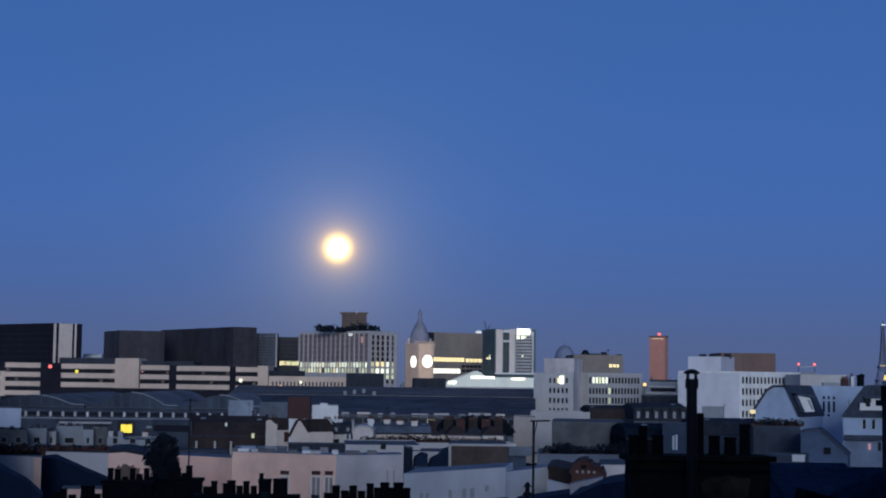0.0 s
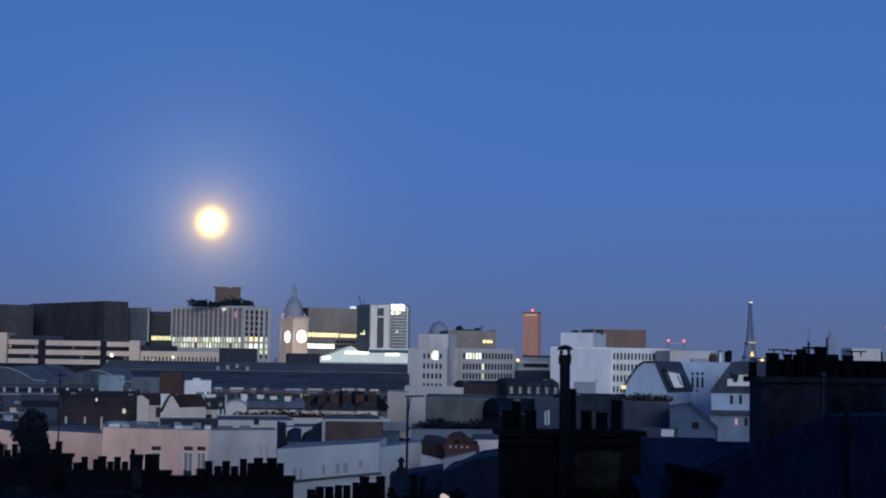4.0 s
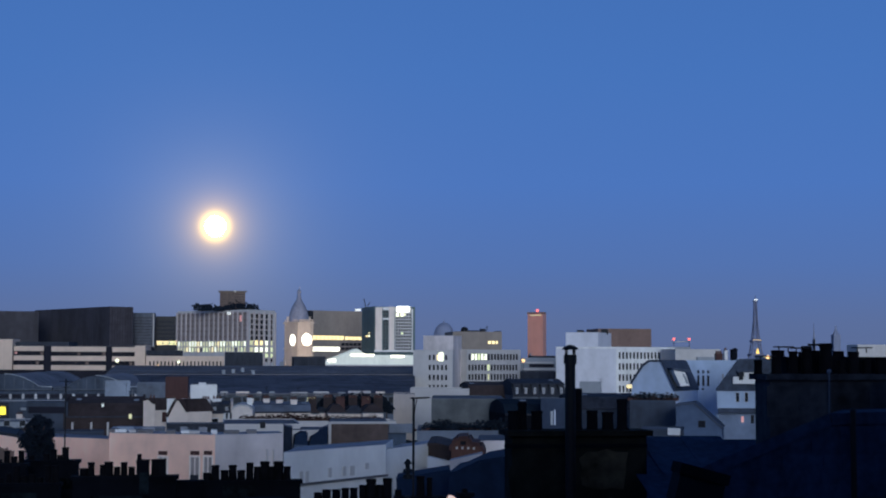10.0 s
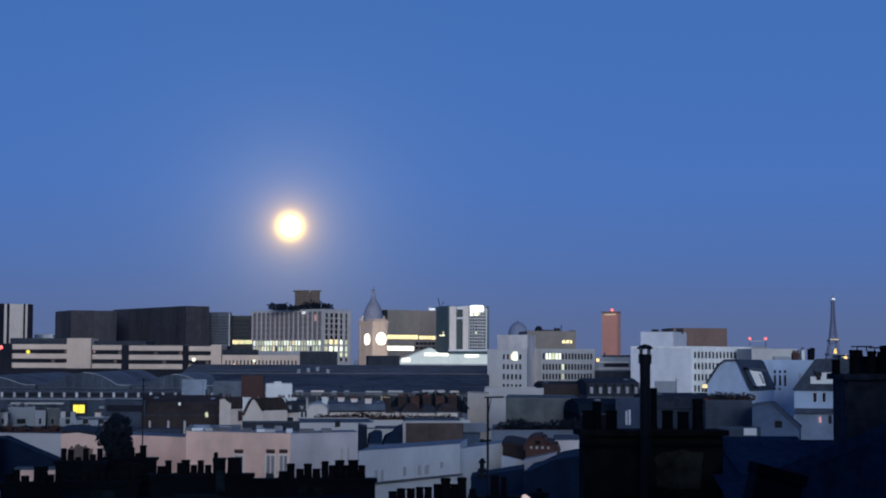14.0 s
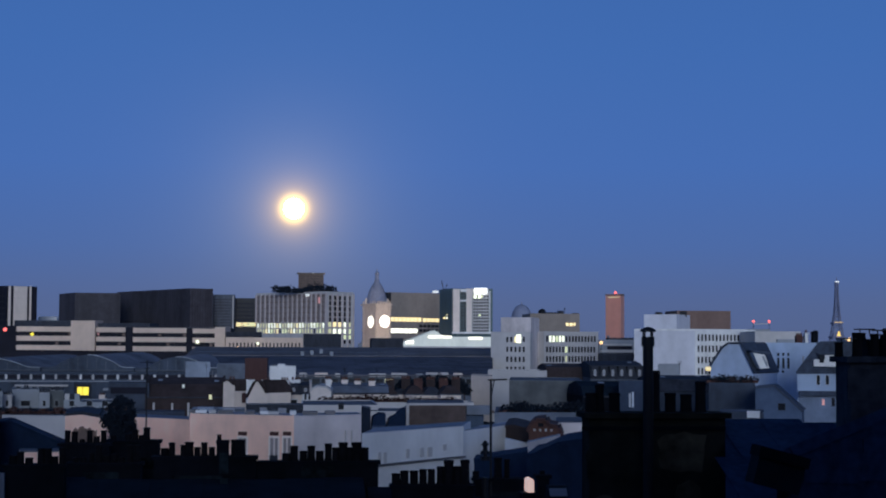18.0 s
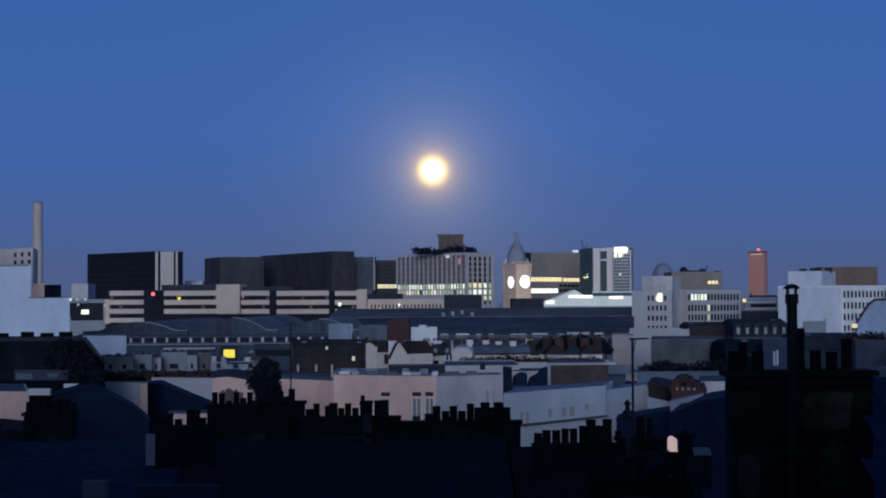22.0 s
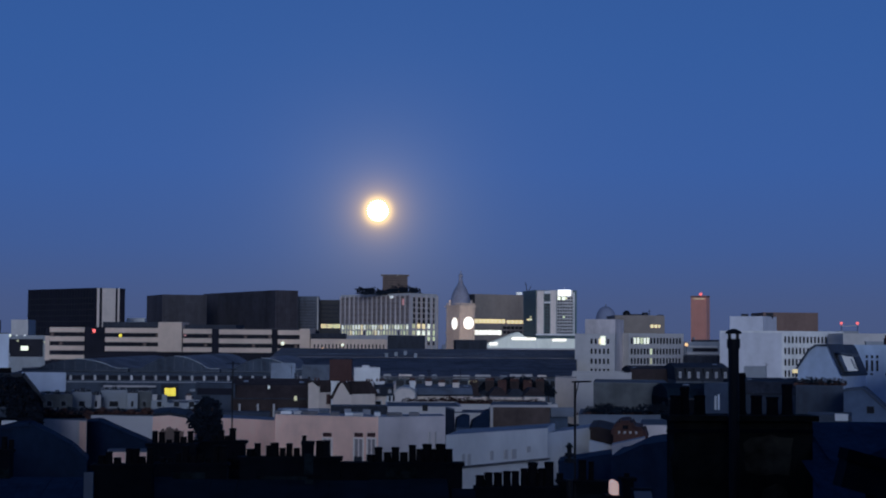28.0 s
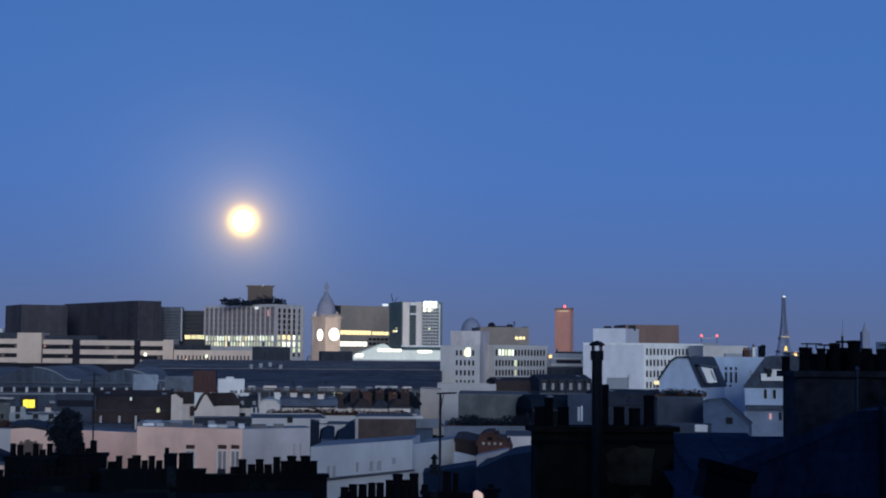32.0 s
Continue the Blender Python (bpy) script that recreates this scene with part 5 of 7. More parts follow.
# -- houses in the middle ground, seen over the pink house
root, (fa,) = block("low_block", [(-190, 300), (-147, 300)], gz(-38, 300), LOWBLOCK, "small pale flat-roofed block", parapet=0.2, depth=9)
root, (fa,) = block("low_block", [(-87, 292), (-48, 292)], gz(-31, 292), BRICK, "small red-brown brick block", parapet=0.2, depth=9)
root, (fa,) = block("low_block", [(-136, 310), (-83, 310)], gz(-41, 310), BLUEREND, "grey flat-roofed block among houses", parapet=0.2, depth=9)
root, (fa,) = block("low_block", [(-44, 285), (2, 285)], gz(-45, 285), WHITE, "small white flat-roofed block", parapet=0.2, depth=9)
fa.slab("roof_hut", -30, -39, -17, -45, WHITE, "", -1, 4)
mansard("apartment_house", -259, -124, 250, gz(-97, 250), gz(-75, 250), gz(-63, 254), 12, DARKBROWN, DARKBROWN,
        "long dark red-brown tiled house", 0, "", 2.0)
root, (fa,) = block("low_house", [(-322, 252), (-252, 250)], gz(-74, 251), SHADOWBLUE, "low dark green-grey house with a flat roof", "house", parapet=0.15, depth=8, roof=SLATE)
fa.slab("dark_band", -318, -80, -256, -92, DARKGLASS, "dark window band", 0.05)
root2 = thing("roof_lights", Matrix.Translation(at(-193, -78, 251)), "small bright skylights in a dark roof", "skylight")
# the skylight is brightened by the canopy's emission
part("skylight", boxes((-0.16, 0.16, -0.3, 0, -0.26, 0.26)), CANOPY_GLOW, root2, "", Matrix.Translation(at(-193, -78, 249.6)))
part("lit_window", boxes((-0.22, 0.22, -0.3, 0, -0.36, 0.36)), LIT_DIM, root2, "warm lit window", Matrix.Translation(at(-146, -97, 249.7)))


dz = 235
Z = lambda h: gz(h, dz)
for b_ in (-244, -212, -184):
    q = at(b_, -121, 248.5)
    solid("flue_post", boxes((-0.15, 0.15, 0, 0.3, -q.z, 1.2)), PALE, "slim pale flue against a dark house wall", "flue", "pale flues", m=Matrix.Translation(q))
# white gables with dark mansards
root, fa, fb = gable_house("town_house", (-124, dz), (-105, dz - 0.6), (-76, dz + 1.2),
                           [(0, Z(-71)), (0.5, Z(-68)), (1, Z(-76))], CREAM, DARKBROWN, "cream-gabled town house with a dark tiled roof")
fb.slab("dark_roof", -104, -67, -75, -86, DARKBROWN, "dark tiled mansard", 0.15, 1)
fb.slab("door", -92, -90, -82, -107, BRICK, "dull red shutter", 0.12)
roof_chimney(-109, 11, -67, dz + 1.5, Z(-80) - 7.0, WHITE, 2, "white rendered chimney with clay pots")
root, fa, fb = gable_house("town_house", (-81, dz - 8), (-48, dz - 8.9), (-6, dz - 6.6),
                           [(0, Z(-95)), (0.25, Z(-78)), (0.42, Z(-68)), (0.62, Z(-68)), (1, Z(-87))], CREAM, DARKBROWN, "cream town house with a peaked gable and dark roof")
fb.slab("dark_roof", -49, -67, -16, -87, DARKBROWN, "dark tiled mansard", 0.15, 1)
fb.slab("wall_front", -47, -88, -8, -112, CREAM, "shaded cream side wall", 0.08)
fb.windows(-32, -91, -12, -107, 2, 1, 0.3, 0.7, PALE, PANE)
roof_chimney(-17, 13, -69, dz - 6, Z(-90), WHITE, 3, "white rendered chimney with clay pots")
roof_chimney(-77, 14, -68, dz - 4, Z(-80) - 7.0, WHITE, 3, "white rendered chimney with clay pots")
roof_chimney(-50, 14, -68, dz + 2, Z(-80) - 7.0, WHITE, 3, "white rendered chimney with clay pots")
roof_chimney(2, 16, -68, dz + 2, Z(-85), WHITE, 3, "white rendered chimney with clay pots")
mansard("town_house", -12, 30, dz - 1, Z(-90), Z(-76), Z(-71), 9, CREAM, SLATE, "narrow town house with dark slate roof", 2, floors=1)
root, (fa,) = block("bay_tower", [(14, dz - 14), (32, dz - 14)], Z(-88), FRAMEW, "white glazed stair bay", parapet=0.1, depth=3)
fa.windows(16, -91, 30, -114, 2, 2, 0.6, 0.85, FRAMEW, PANE)
root, fa, fb = gable_house("town_house", (28, dz - 18), (64, dz - 20), (69, dz - 8),
                           [(0, Z(-81)), (0.12, Z(-76)), (0.35, Z(-73)), (0.8, Z(-74)), (1, Z(-80))], BRIGHTWHITE, PALE, "tall pale gable wall with a rounded top", overhang=0.05)
roof_chimney(59, 9, -67, dz - 16, Z(-85), WHITE, 2, "white rendered chimney with clay pots")
mansard("town_house", 60, 119, dz - 12, Z(-85), Z(-74), Z(-69), 10, BRIGHTWHITE, BLUEREND, "zinc-roofed town house with white walls", 0, party=False)
mansard("town_house", 119, 166, dz - 11, Z(-85), Z(-75), Z(-70), 10, BRIGHTWHITE, BLUEREND, "zinc-roofed town house with white walls", 0, party=False)
for px, y in ((532, 729), (583, 730), (608, 730), (560, 728)):
    bb = (px - 784) + 312
    roof_chimney(bb, 11, -70 + (730 - y), dz - 9, Z(-86), BRIGHTWHITE, 3, "white rendered chimney with clay pots")


def hip_house(b0, b1, d, z_eave, z_ridge, depth, wall, roof, label, group="hipped houses"):
    """A small house with a hipped roof and a short ridge."""
    x0, x1 = gx(b0, d), gx(b1, d)
    w = x1 - x0
    m = Matrix.Translation((x0, d, 0))
    root = thing("town_house", m, label, "house", group)
    part("wall", boxes((0, w, 0, depth, 0, z_eave)), wall, root, "", m)
    bm = bmesh.new()
    o, e = 0.2, min(w * 0.3, depth * 0.4)
    lo = [bm.verts.new(c) for c in ((-o, -o, z_eave), (w + o, -o, z_eave), (w + o, depth + o, z_eave), (-o, depth + o, z_eave))]
    hi = [bm.verts.new(c) for c in ((e, e, z_ridge), (w - e, e, z_ridge), (w - e, depth - e, z_ridge), (e, depth - e, z_ridge))]
    for k in range(4):
        bm.faces.new((lo[k], lo[(k + 1) % 4], hi[(k + 1) % 4], hi[k]))
    bm.faces.new(hi)
    bm.faces.new(lo[::-1])
    part("roof", bm, roof, root, "", m)
    part("gutter", boxes((-o, w + o, -o - 0.12, -o, z_eave - 0.1, z_eave + 0.05)), DARKCONC, root, "", m)
    nx = max(2, int(w / 1.6))
    me = mesh_of(boxes((-0.3, 0.3, -0.05, 0.05, -0.5, 0.5), (-0.22, 0.22, -0.06, 0.0, -0.42, 0.42, 1)), [FRAMEW, PANE], "window")
    for k in range(nx):
        part("window", me, None, root, "", m @ Matrix.Translation((w * (k + 0.5) / nx, 0, z_eave - 1.1)))
    return root


for a, b, ye, yr, dd, rf_ in ((622, 652, 751, 728, -7, DARKBROWN), (648, 676, 751, 734, -3, SLATE), (668, 700, 750, 727, -8, DARKBROWN), (698, 733, 751, 730, -6, SLATE), (730, 766, 749, 727, -9, DARKBROWN)):
    hip_house(a - 784 + 312, b - 784 + 312, dz + dd, Z(-89 + 750 - ye), Z(-78 + 730 - yr), 7, BRIGHTWHITE, rf_, "small white town house with a dark hipped roof")
for px in (640, 668, 690, 712, 735, 757):
    roof_chimney((px - 784) + 312, 15, -67 + (px % 5) - 2, dz - 2, Z(-84) - 5.0, DARKBROWN if px % 3 else BRICK, 4, "brown chimney with a row of clay pots")
root, (fa,) = block("low_block", [(312, 240), (350, 236)], gz(-60, 240), CREAM, "plain white party wall block", parapet=0.2, depth=10)
root, (fa,) = block("low_block", [(342, 262), (448, 258)], gz(-52, 260), PALE, "low pale block with a flat roof", parapet=0.3, depth=12)
root, (fa,) = block("warehouse", [(380, 215), (513, 212)], gz(-69, 214), OLIVE, "dark grey rendered warehouse wall", parapet=0.2, depth=20)
mansard("town_house", 448, 527, 262, gz(-67, 262), gz(-43, 262), gz(-37, 262), 12, DARKBROWN, DARKBROWN, "dark-roofed town house behind the warehouse", 0, party=False)
mansard("town_house", 527, 624, 255, gz(-61, 255), gz(-39, 255), gz(-32, 255), 12, DARKCONC, SLATE, "slate-roofed town house with white dormers", 6, party=False)
mansard("town_house", 513, 638, 200, gz(-94, 200), gz(-77, 200), gz(-69, 200), 12, SHADEWALL, SHADEZINC, "dark zinc-roofed town house", 0, party=False)
mansard("town_house", 640, 784, 235, gz(-84, 235), gz(-64, 235), gz(-58, 235), 12, SHADOWBLUE, SLATE, "town house with dark roof below the white flats", 0, party=False)
root, (fa,) = block("low_block", [(649, 300), (688, 300)], gz(-40, 300), GREY, "small pinkish block below white flats", parapet=0.3, depth=10)
root, (fa,) = block("low_block", [(542, 520), (606, 520)], gz(5, 520), GREY, "stepped grey roof storeys", parapet=0.3, depth=20)
fa.slab("pale_ledge", 544, -12, 604, -16, PALE, "pale ledge", 1.0)
fa.slab("shadow_gap", 557, -5, 602, -11, DARKGLASS, "dark glazed strip", 0.3)
fa.slab("pale_ledge", 548, -1, 600, -4, PALE, "pale ledge", 0.8)
fa.slab("hull", 540, -18, 607, -36, SLATE, "dark lower storey", 0.9)
fa.slab("roof_plant", 560, 10, 606, 4, SLATE, "dark roof plant", -1, 5)
lamp = thing("street_lamp", Matrix.Translation((gx(546, 505), 505, 0)), "tall street lamp with an amber globe", "lamp")
part("lamp_post", tube(bmesh.new(), 0, 0, 0, gz(1, 505), 0.12, 0.08, 8), IRON, lamp, "", Matrix.Translation((gx(546, 505), 505, 0)))
part("globe", ball(bmesh.new(), (0, 0, 0), 0.55, 10), AMBER, lamp, "glowing amber globe", Matrix.Translation(at(546, 1, 505)))

# flower boxes and shrubs on the terraces
rs = random.Random(11)


def leaf(bm, r, c, s):
    """One small leaf clump: a bent pair of triangles at a random slant."""
    u = Vector((r.gauss(0, 1), r.gauss(0, 1), r.gauss(0, 1))).normalized()
    v = u.cross(Vector((r.gauss(0, 1), r.gauss(0, 1), r.gauss(0, 1)))).normalized()
    w = u.cross(v) * s * 0.3
    q = [bm.verts.new(c + o) for o in (u * s, v * s * 0.6 + w, u * -s, v * s * -0.6 + w)]
    bm.faces.new((q[0], q[1], q[2]))
    bm.faces.new((q[0], q[2], q[3]))


def tree(p, s, zbase, label, lobes, seed=5, leaf_s=0.13, group=""):
    """A tree whose crown is centred on p: tapered trunk, limbs and lobes (x, z, radius, leaves) in shares of its size s."""
    m = Matrix.Translation((p.x, p.y, zbase))
    ob = thing("tree", m, label, "tree", group)
    hh = p.z - zbase
    r_ = random.Random(seed)
    bm = tube(bmesh.new(), 0, 0, 0, hh, 0.22, 0.1, 8)
    for k in range(6):
        a = k * 1.05 + r_.uniform(-0.2, 0.2)
        beam(bm, (0, 0, hh - s * 0.9), (math.cos(a) * s * 0.7, math.sin(a) * s * 0.7, hh + s * 0.3), 0.06, 5)
    part("trunk", bm, DARKBROWN, ob, "", m)
    bm = bmesh.new()
    for cx, cz, rad, n_ in lobes:
        for k in range(n_):
            v = Vector((r_.gauss(0, 1), r_.gauss(0, 1), r_.gauss(0, 1))).normalized() * s * rad * r_.uniform(0.1, 1.0) ** 0.5
            v *= 1.0 + 0.14 * math.sin(5 * math.atan2(v.z, v.x) + cz + seed) + r_.uniform(-0.1, 0.1)
            leaf(bm, r_, v + Vector((cx * s, 0, hh + cz * s)), leaf_s * r_.uniform(0.6, 1.45))
    part("crown", bm, FOLIAGE, ob, "", m)


def shrub(p, s, label="dark leafy shrub on a roof terrace", mm=None, group="terrace shrubs"):
    m = Matrix.Translation(p)
    ob = thing("shrub", m, label, "plant", group)
    bm = bmesh.new()
    for j in range(130):
        a, r_ = rs.uniform(0, 6.28), rs.uniform(0, 1) ** 0.5 * s
        leaf(bm, rs, Vector((math.cos(a) * r_, math.sin(a) * r_ * 0.7, s * rs.uniform(0.15, 1.2) * (1.15 - 0.5 * (r_ / s) ** 2))), s * rs.uniform(0.1, 0.24))
    part("leaves", bm, mm or FOLIAGE, ob, "", m)
    part("planter", boxes((-s * 0.8, s * 0.8, -0.25, 0.25, 0, 0.3)), TERRA, ob, "", m)


for k, (b_, h_, s_) in enumerate(((186, -80, 1.0), (200, -75, 1.25), (216, -78, 1.1), (231, -72, 1.4), (246, -74, 1.2), (259, -71, 1.45), (273, -75, 1.2), (286, -73, 1.3), (300, -82, 1.0))):
    tree(at(b_, h_, 237), s_, 0.0, "dark bushy courtyard tree behind white houses", ((0.0, 0.0, 0.9, 420), (-0.5, -0.3, 0.6, 200), (0.5, -0.25, 0.65, 220)), 31 + k, 0.2, "courtyard trees")
mt = block("terrace_house", [(61, 196), (317, 196)], gz(-110, 196), PALE, "flat-roofed house with planted terrace", parapet=0.3, depth=6)
for k in range(26):
    px = 522 + k * 9.6
    shrub(at((px - 784) + 312, 0, 199)[:2] + (gz(-110, 196) + 0.1,), rs.uniform(0.42, 0.72) * (1.2 if px < 640 else 0.95), "russet leafy shrub on a roof terrace", RUSSET)

# -- terraces between the gables and the pink house
root, (fa,) = block("terrace_house", [(14, 165), (148, 165)], gz(-114, 165), PALE, "pale rendered terrace house with parapet", parapet=0.2, depth=14)
fa.windows(76, -107, 88, -119, 1, 1, 0.8, 0.9, FRAMED, PANE)
root, (fa,) = block("roof_hut", [(118, 150), (134, 146)], gz(-116, 150), SLATE, "dark lift hut on a terrace", parapet=0.1, depth=4)
root, (fa,) = block("terrace_house", [(132, 160), (198, 160)], gz(-125, 160), PALE, "pale terrace house with dark roof huts", parapet=0.2, depth=10)
gable_house("roof_hut", (170, 156), (197, 152), (202, 160), [(0, gz(-139, 154)), (0.7, gz(-122, 154)), (1, gz(-115, 154))], SLATE, ZINC, "dark zinc lean-to hut")
for pts in (((137, -147), (161, -147), (161, -126), (151, -125), (139, -132)), ((164, -147), (196, -147), (196, -116), (191, -118), (181, -128), (168, -135))):
    prof_ = [(gx(b_, 146), gz(h_, 146)) for b_, h_ in pts]
    hut = thing("roof_hut", Matrix.Translation((prof_[0][0], 146, 0)), "dark blue zinc lean-to roof beside a party wall", "roof", "lean-to roofs")
    part("lean_to_roof", extrude_profile(prof_, 146, 149), BLUEZINC, hut)
    part("lean_to_wall", boxes((prof_[0][0], prof_[1][0], 146.1, 149, 0, prof_[0][1])), DUSKBLUE, hut)
root, (fa,) = block("brown_gable", [(197, 150), (303, 150)], gz(-110, 150), PARTYBROWN, "large dark brown blank party wall with pale edges", parapet=0.0, depth=9)
fa.slab("pale_edge", 197, -108, 202, -169, PALE, "pale edge strip", 0.1)
fa.slab("pale_edge", 202, -107, 302, -111, PALE, "pale coping", 0.15, 0.4)
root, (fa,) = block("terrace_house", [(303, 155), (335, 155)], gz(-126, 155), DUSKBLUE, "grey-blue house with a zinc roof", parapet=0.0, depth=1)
fa.slab("zinc_roof", 303, -111, 345, -127, BLUEREND, "sloping grey-blue zinc roof", 0.6)
root, (fa,) = block("terrace_house", [(354, 150), (520, 150)], gz(-129, 150), BLUEREND, "low grey terrace house with shrubs", parapet=0.3, depth=14)
for k in range(14):
    shrub(at(373 + k * 10.5, 0, 153)[:2] + (gz(-129, 150) + 0.1,), rs.uniform(0.45, 1.05), mm=FOLIAGE)

# dark and blue-grey back houses that show just over the pink house
root, (fa,) = block("low_house", [(-84, 150), (16, 150)], gz(-112, 150), SLATE, "low dark slate-hung back house", "house", parapet=0.1, depth=3)
fa.slab("pale_panel", -60, -115, -48, -124, PALEZINC, "pale zinc panel", 0.1)
fa.slab("pale_panel", -28, -116, -14, -126, PALEZINC, "pale zinc panel", 0.1)
root, (fa,) = block("low_house", [(-178, 152), (-86, 152)], gz(-119, 152), BLUEREND, "low blue-grey back house with zinc huts", "house", parapet=0.1, depth=3, roof=PALEZINC)
fa.slab("zinc_hut", -168, -115, -140, -122, GREYBLUE, "pale zinc roof hut", 0.2, 1.5)
fa.slab("zinc_hut", -124, -116, -104, -123, PALEZINC, "pale zinc roof hut", 0.2, 1.5)
root, (fa,) = block("low_house", [(-286, 152), (-190, 152)], gz(-124, 152), SHADOWBLUE, "low dark back house", "house", parapet=0.1, depth=3, roof=SLATE)
# -- the pink house
dp = 128
ztop = gz(-128, dp)
root, (fa,) = block("pink_house", [(-181, dp), (-0, dp - 4)], ztop, PINK, "pink-cream flat-roofed house with tall french windows", "house", parapet=0.12, roof=PALEZINC, rear=(-0.15, 4.0))
wing, (fb,) = block("rear_wing", [(-0, dp - 4), (118, dp - 1.5)], ztop, LILAC, "plain lilac-white wing of the pink house", "house", parapet=0.12, roof=PALEZINC, rear=(-0.15, 4.0))
for a, b in ((355, 369), (410, 424), (433, 446)):
    ba, bb = -151 - 300 + a, -151 - 300 + b
    hA, hB, hC, hD = -157, -164, -168, -210
    x0, zz1 = fa.spot(ba, hC)
    x1, zz0 = fa.spot(bb, hD)
    win = part("window", boxes((x0 - 0.12, x0, -0.08, 0.1, zz0, zz1), (x1, x1 + 0.12, -0.08, 0.1, zz0, zz1), (x0 - 0.12, x1 + 0.12, -0.08, 0.1, zz1, zz1 + 0.14)), BRIGHTWHITE, root, "tall white-framed french window", fa.m)
    part("pane", boxes((x0, x1, -0.02, 0.1, zz0, zz1)), CURTAIN, win, "grey curtained pane", fa.m)
    part("mullion", boxes(((x0 + x1) / 2 - 0.04, (x0 + x1) / 2 + 0.04, -0.06, 0.02, zz0, zz1)), BRIGHTWHITE, win, "", fa.m)
    part("railing", boxes((x0, x1, -0.14, -0.1, zz0, zz0 + 0.5)), SLATE, win, "dark window guard", fa.m)
    fa.slab("blind_box", ba, hA, bb, hB, BRICK, "dark red blind box", 0.12)
for px in (545, 556):
    fb.slab("flue_pipe", 44 - 500 + px, -155, 44 - 500 + px + 1.6, -188, PALE, "thin pale flue pipe", 0.15)
root, (fa,) = block("pink_wing", [(-280, dp + 6), (-181, dp + 2)], gz(-136, dp + 4), PINK, "lower pink-cream wing with a blank wall", "house", parapet=0.1, roof=BLUEREND, depth=5)
for i, (px, w, y) in enumerate(((298, 20, 778), (310, 22, 780), (330, 14, 779), (352, 30, 779), (395, 18, 776), (420, 16, 779), (436, 20, 776), (500, 30, 772), (535, 20, 774), (470, 12, 770))):
    b_ = px - 784 + 312
    zt = gz(-119 + (780 - y), dp + 6)
    yb = (dp - 4 * (b_ + 181) / 181 if b_ < 0 else dp - 4 + 2.5 * b_ / 118) + 1.2
    x = gx(b_, yb)
    solid("roof_box", boxes((x - w * 0.02, x + w * 0.02, yb, yb + 1.5, ztop + 0.12, max(zt - 0.2, ztop + 0.35))), [ZINC, WHITE, PALE, ZINC][i % 4], "small rooftop plant box on the flat roof", "roof box", "roof boxes")

# -- the long white wall and its neighbours
dw = 104
root, (fa,) = block("white_house", [(119, dw - 3), (299, dw + 6)], gz(-150, dw + 6), WHITE, "long low white house with small windows", "house", parapet=0.1, rear=(1.2, 6.5), roof=PALEZINC)
for px, y, w, hgt in ((622, 866, 5, 20), (632, 866, 5, 20), (672, 858, 5, 16), (697, 856, 6, 16), (711, 855, 8, 16), (737, 847, 6, 10)):
    b_, h_ = px - 784 + 312, -188 + 850 - y
    fa.slab("window", b_ - w / 2, h_ + hgt / 2, b_ + w / 2, h_ - hgt / 2, PALE, "small pale shuttered window", 0.05)
x0_, z0_ = fa.spot(133, -216)
part("ledge", boxes((x0_, fa.width, -0.2, 0.0, z0_ - 0.12, z0_)), ZINC, root, "grey ledge", fa.m)
root, (fa,) = block("white_house", [(299, dw + 6.5), (375, dw + 14)], gz(-155, dw + 9), WHITE, "white blank house end", "house", parapet=0.1, roof=PALEZINC, rear=(2.0, 7.0))
root, fa, fb = gable_house("white_house", (373, dw + 6), (415, dw + 10), (416, dw + 11),
                           [(0, gz(-172, dw + 8)), (1, gz(-188, dw + 8))], WHITE, WHITE, "low white outhouse with sloping top", overhang=0.02)
gable_house("tiled_roof", (373, dw + 14), (419, dw + 12), (423, dw + 22),
            [(0, gz(-152, dw + 13)), (0.3, gz(-150, dw + 13)), (1, gz(-156, dw + 13))], DARKBROWN, DARKBROWN, "dark brown tile-hung house", category="house")
root, (fa,) = block("white_house", [(413, dw - 6), (472, dw + 2)], gz(-169, dw), CREAM, "cream garden wall house", "house", parapet=0.1, depth=1.2, roof=PALEZINC)
root, (fa,) = block("white_house", [(462, dw + 14), (530, dw + 14)], gz(-144, dw + 14), LILAC, "pale house behind the chimney", "house", parapet=0.1, depth=9)
root, fa, fb = gable_house("brick_dormer_house", (416, dw + 9), (473, dw + 8), (474, dw + 13),
                           [(0, gz(-160, dw + 8)), (0.06, gz(-149, dw + 8)), (0.22, gz(-140, dw + 8)), (0.52, gz(-139, dw + 8)), (0.62, gz(-149, dw + 8)), (0.9, gz(-151, dw + 8)), (1, gz(-166, dw + 8))], TERRA, BRICK, "small red-brick house with a dormer gable")
fa.windows(421, -151, 462, -158, 4, 1, 0.32, 0.7, FRAMEW, PALE)
fa.slab("dark_window", 433, -142, 442, -149, PANE, "dark dormer window", 0.1)
gable_house("zinc_house", (318, 98), (414, 95), (414, 99), [(0, gz(-217, 96)), (1, gz(-196, 96))], BLUEZINC, BLUEZINC, "low house with a sloping blue zinc roof", overhang=0.05)
gable_house("zinc_house", (412, 86), (556, 82), (566, 90), [(0, gz(-209, 84)), (0.1, gz(-206, 84)), (0.4, gz(-184, 84)), (0.67, gz(-176, 84)), (1, gz(-172, 84))], BLUEZINC, BLUEZINC, "dark house with a sloping zinc roof", overhang=0.05)

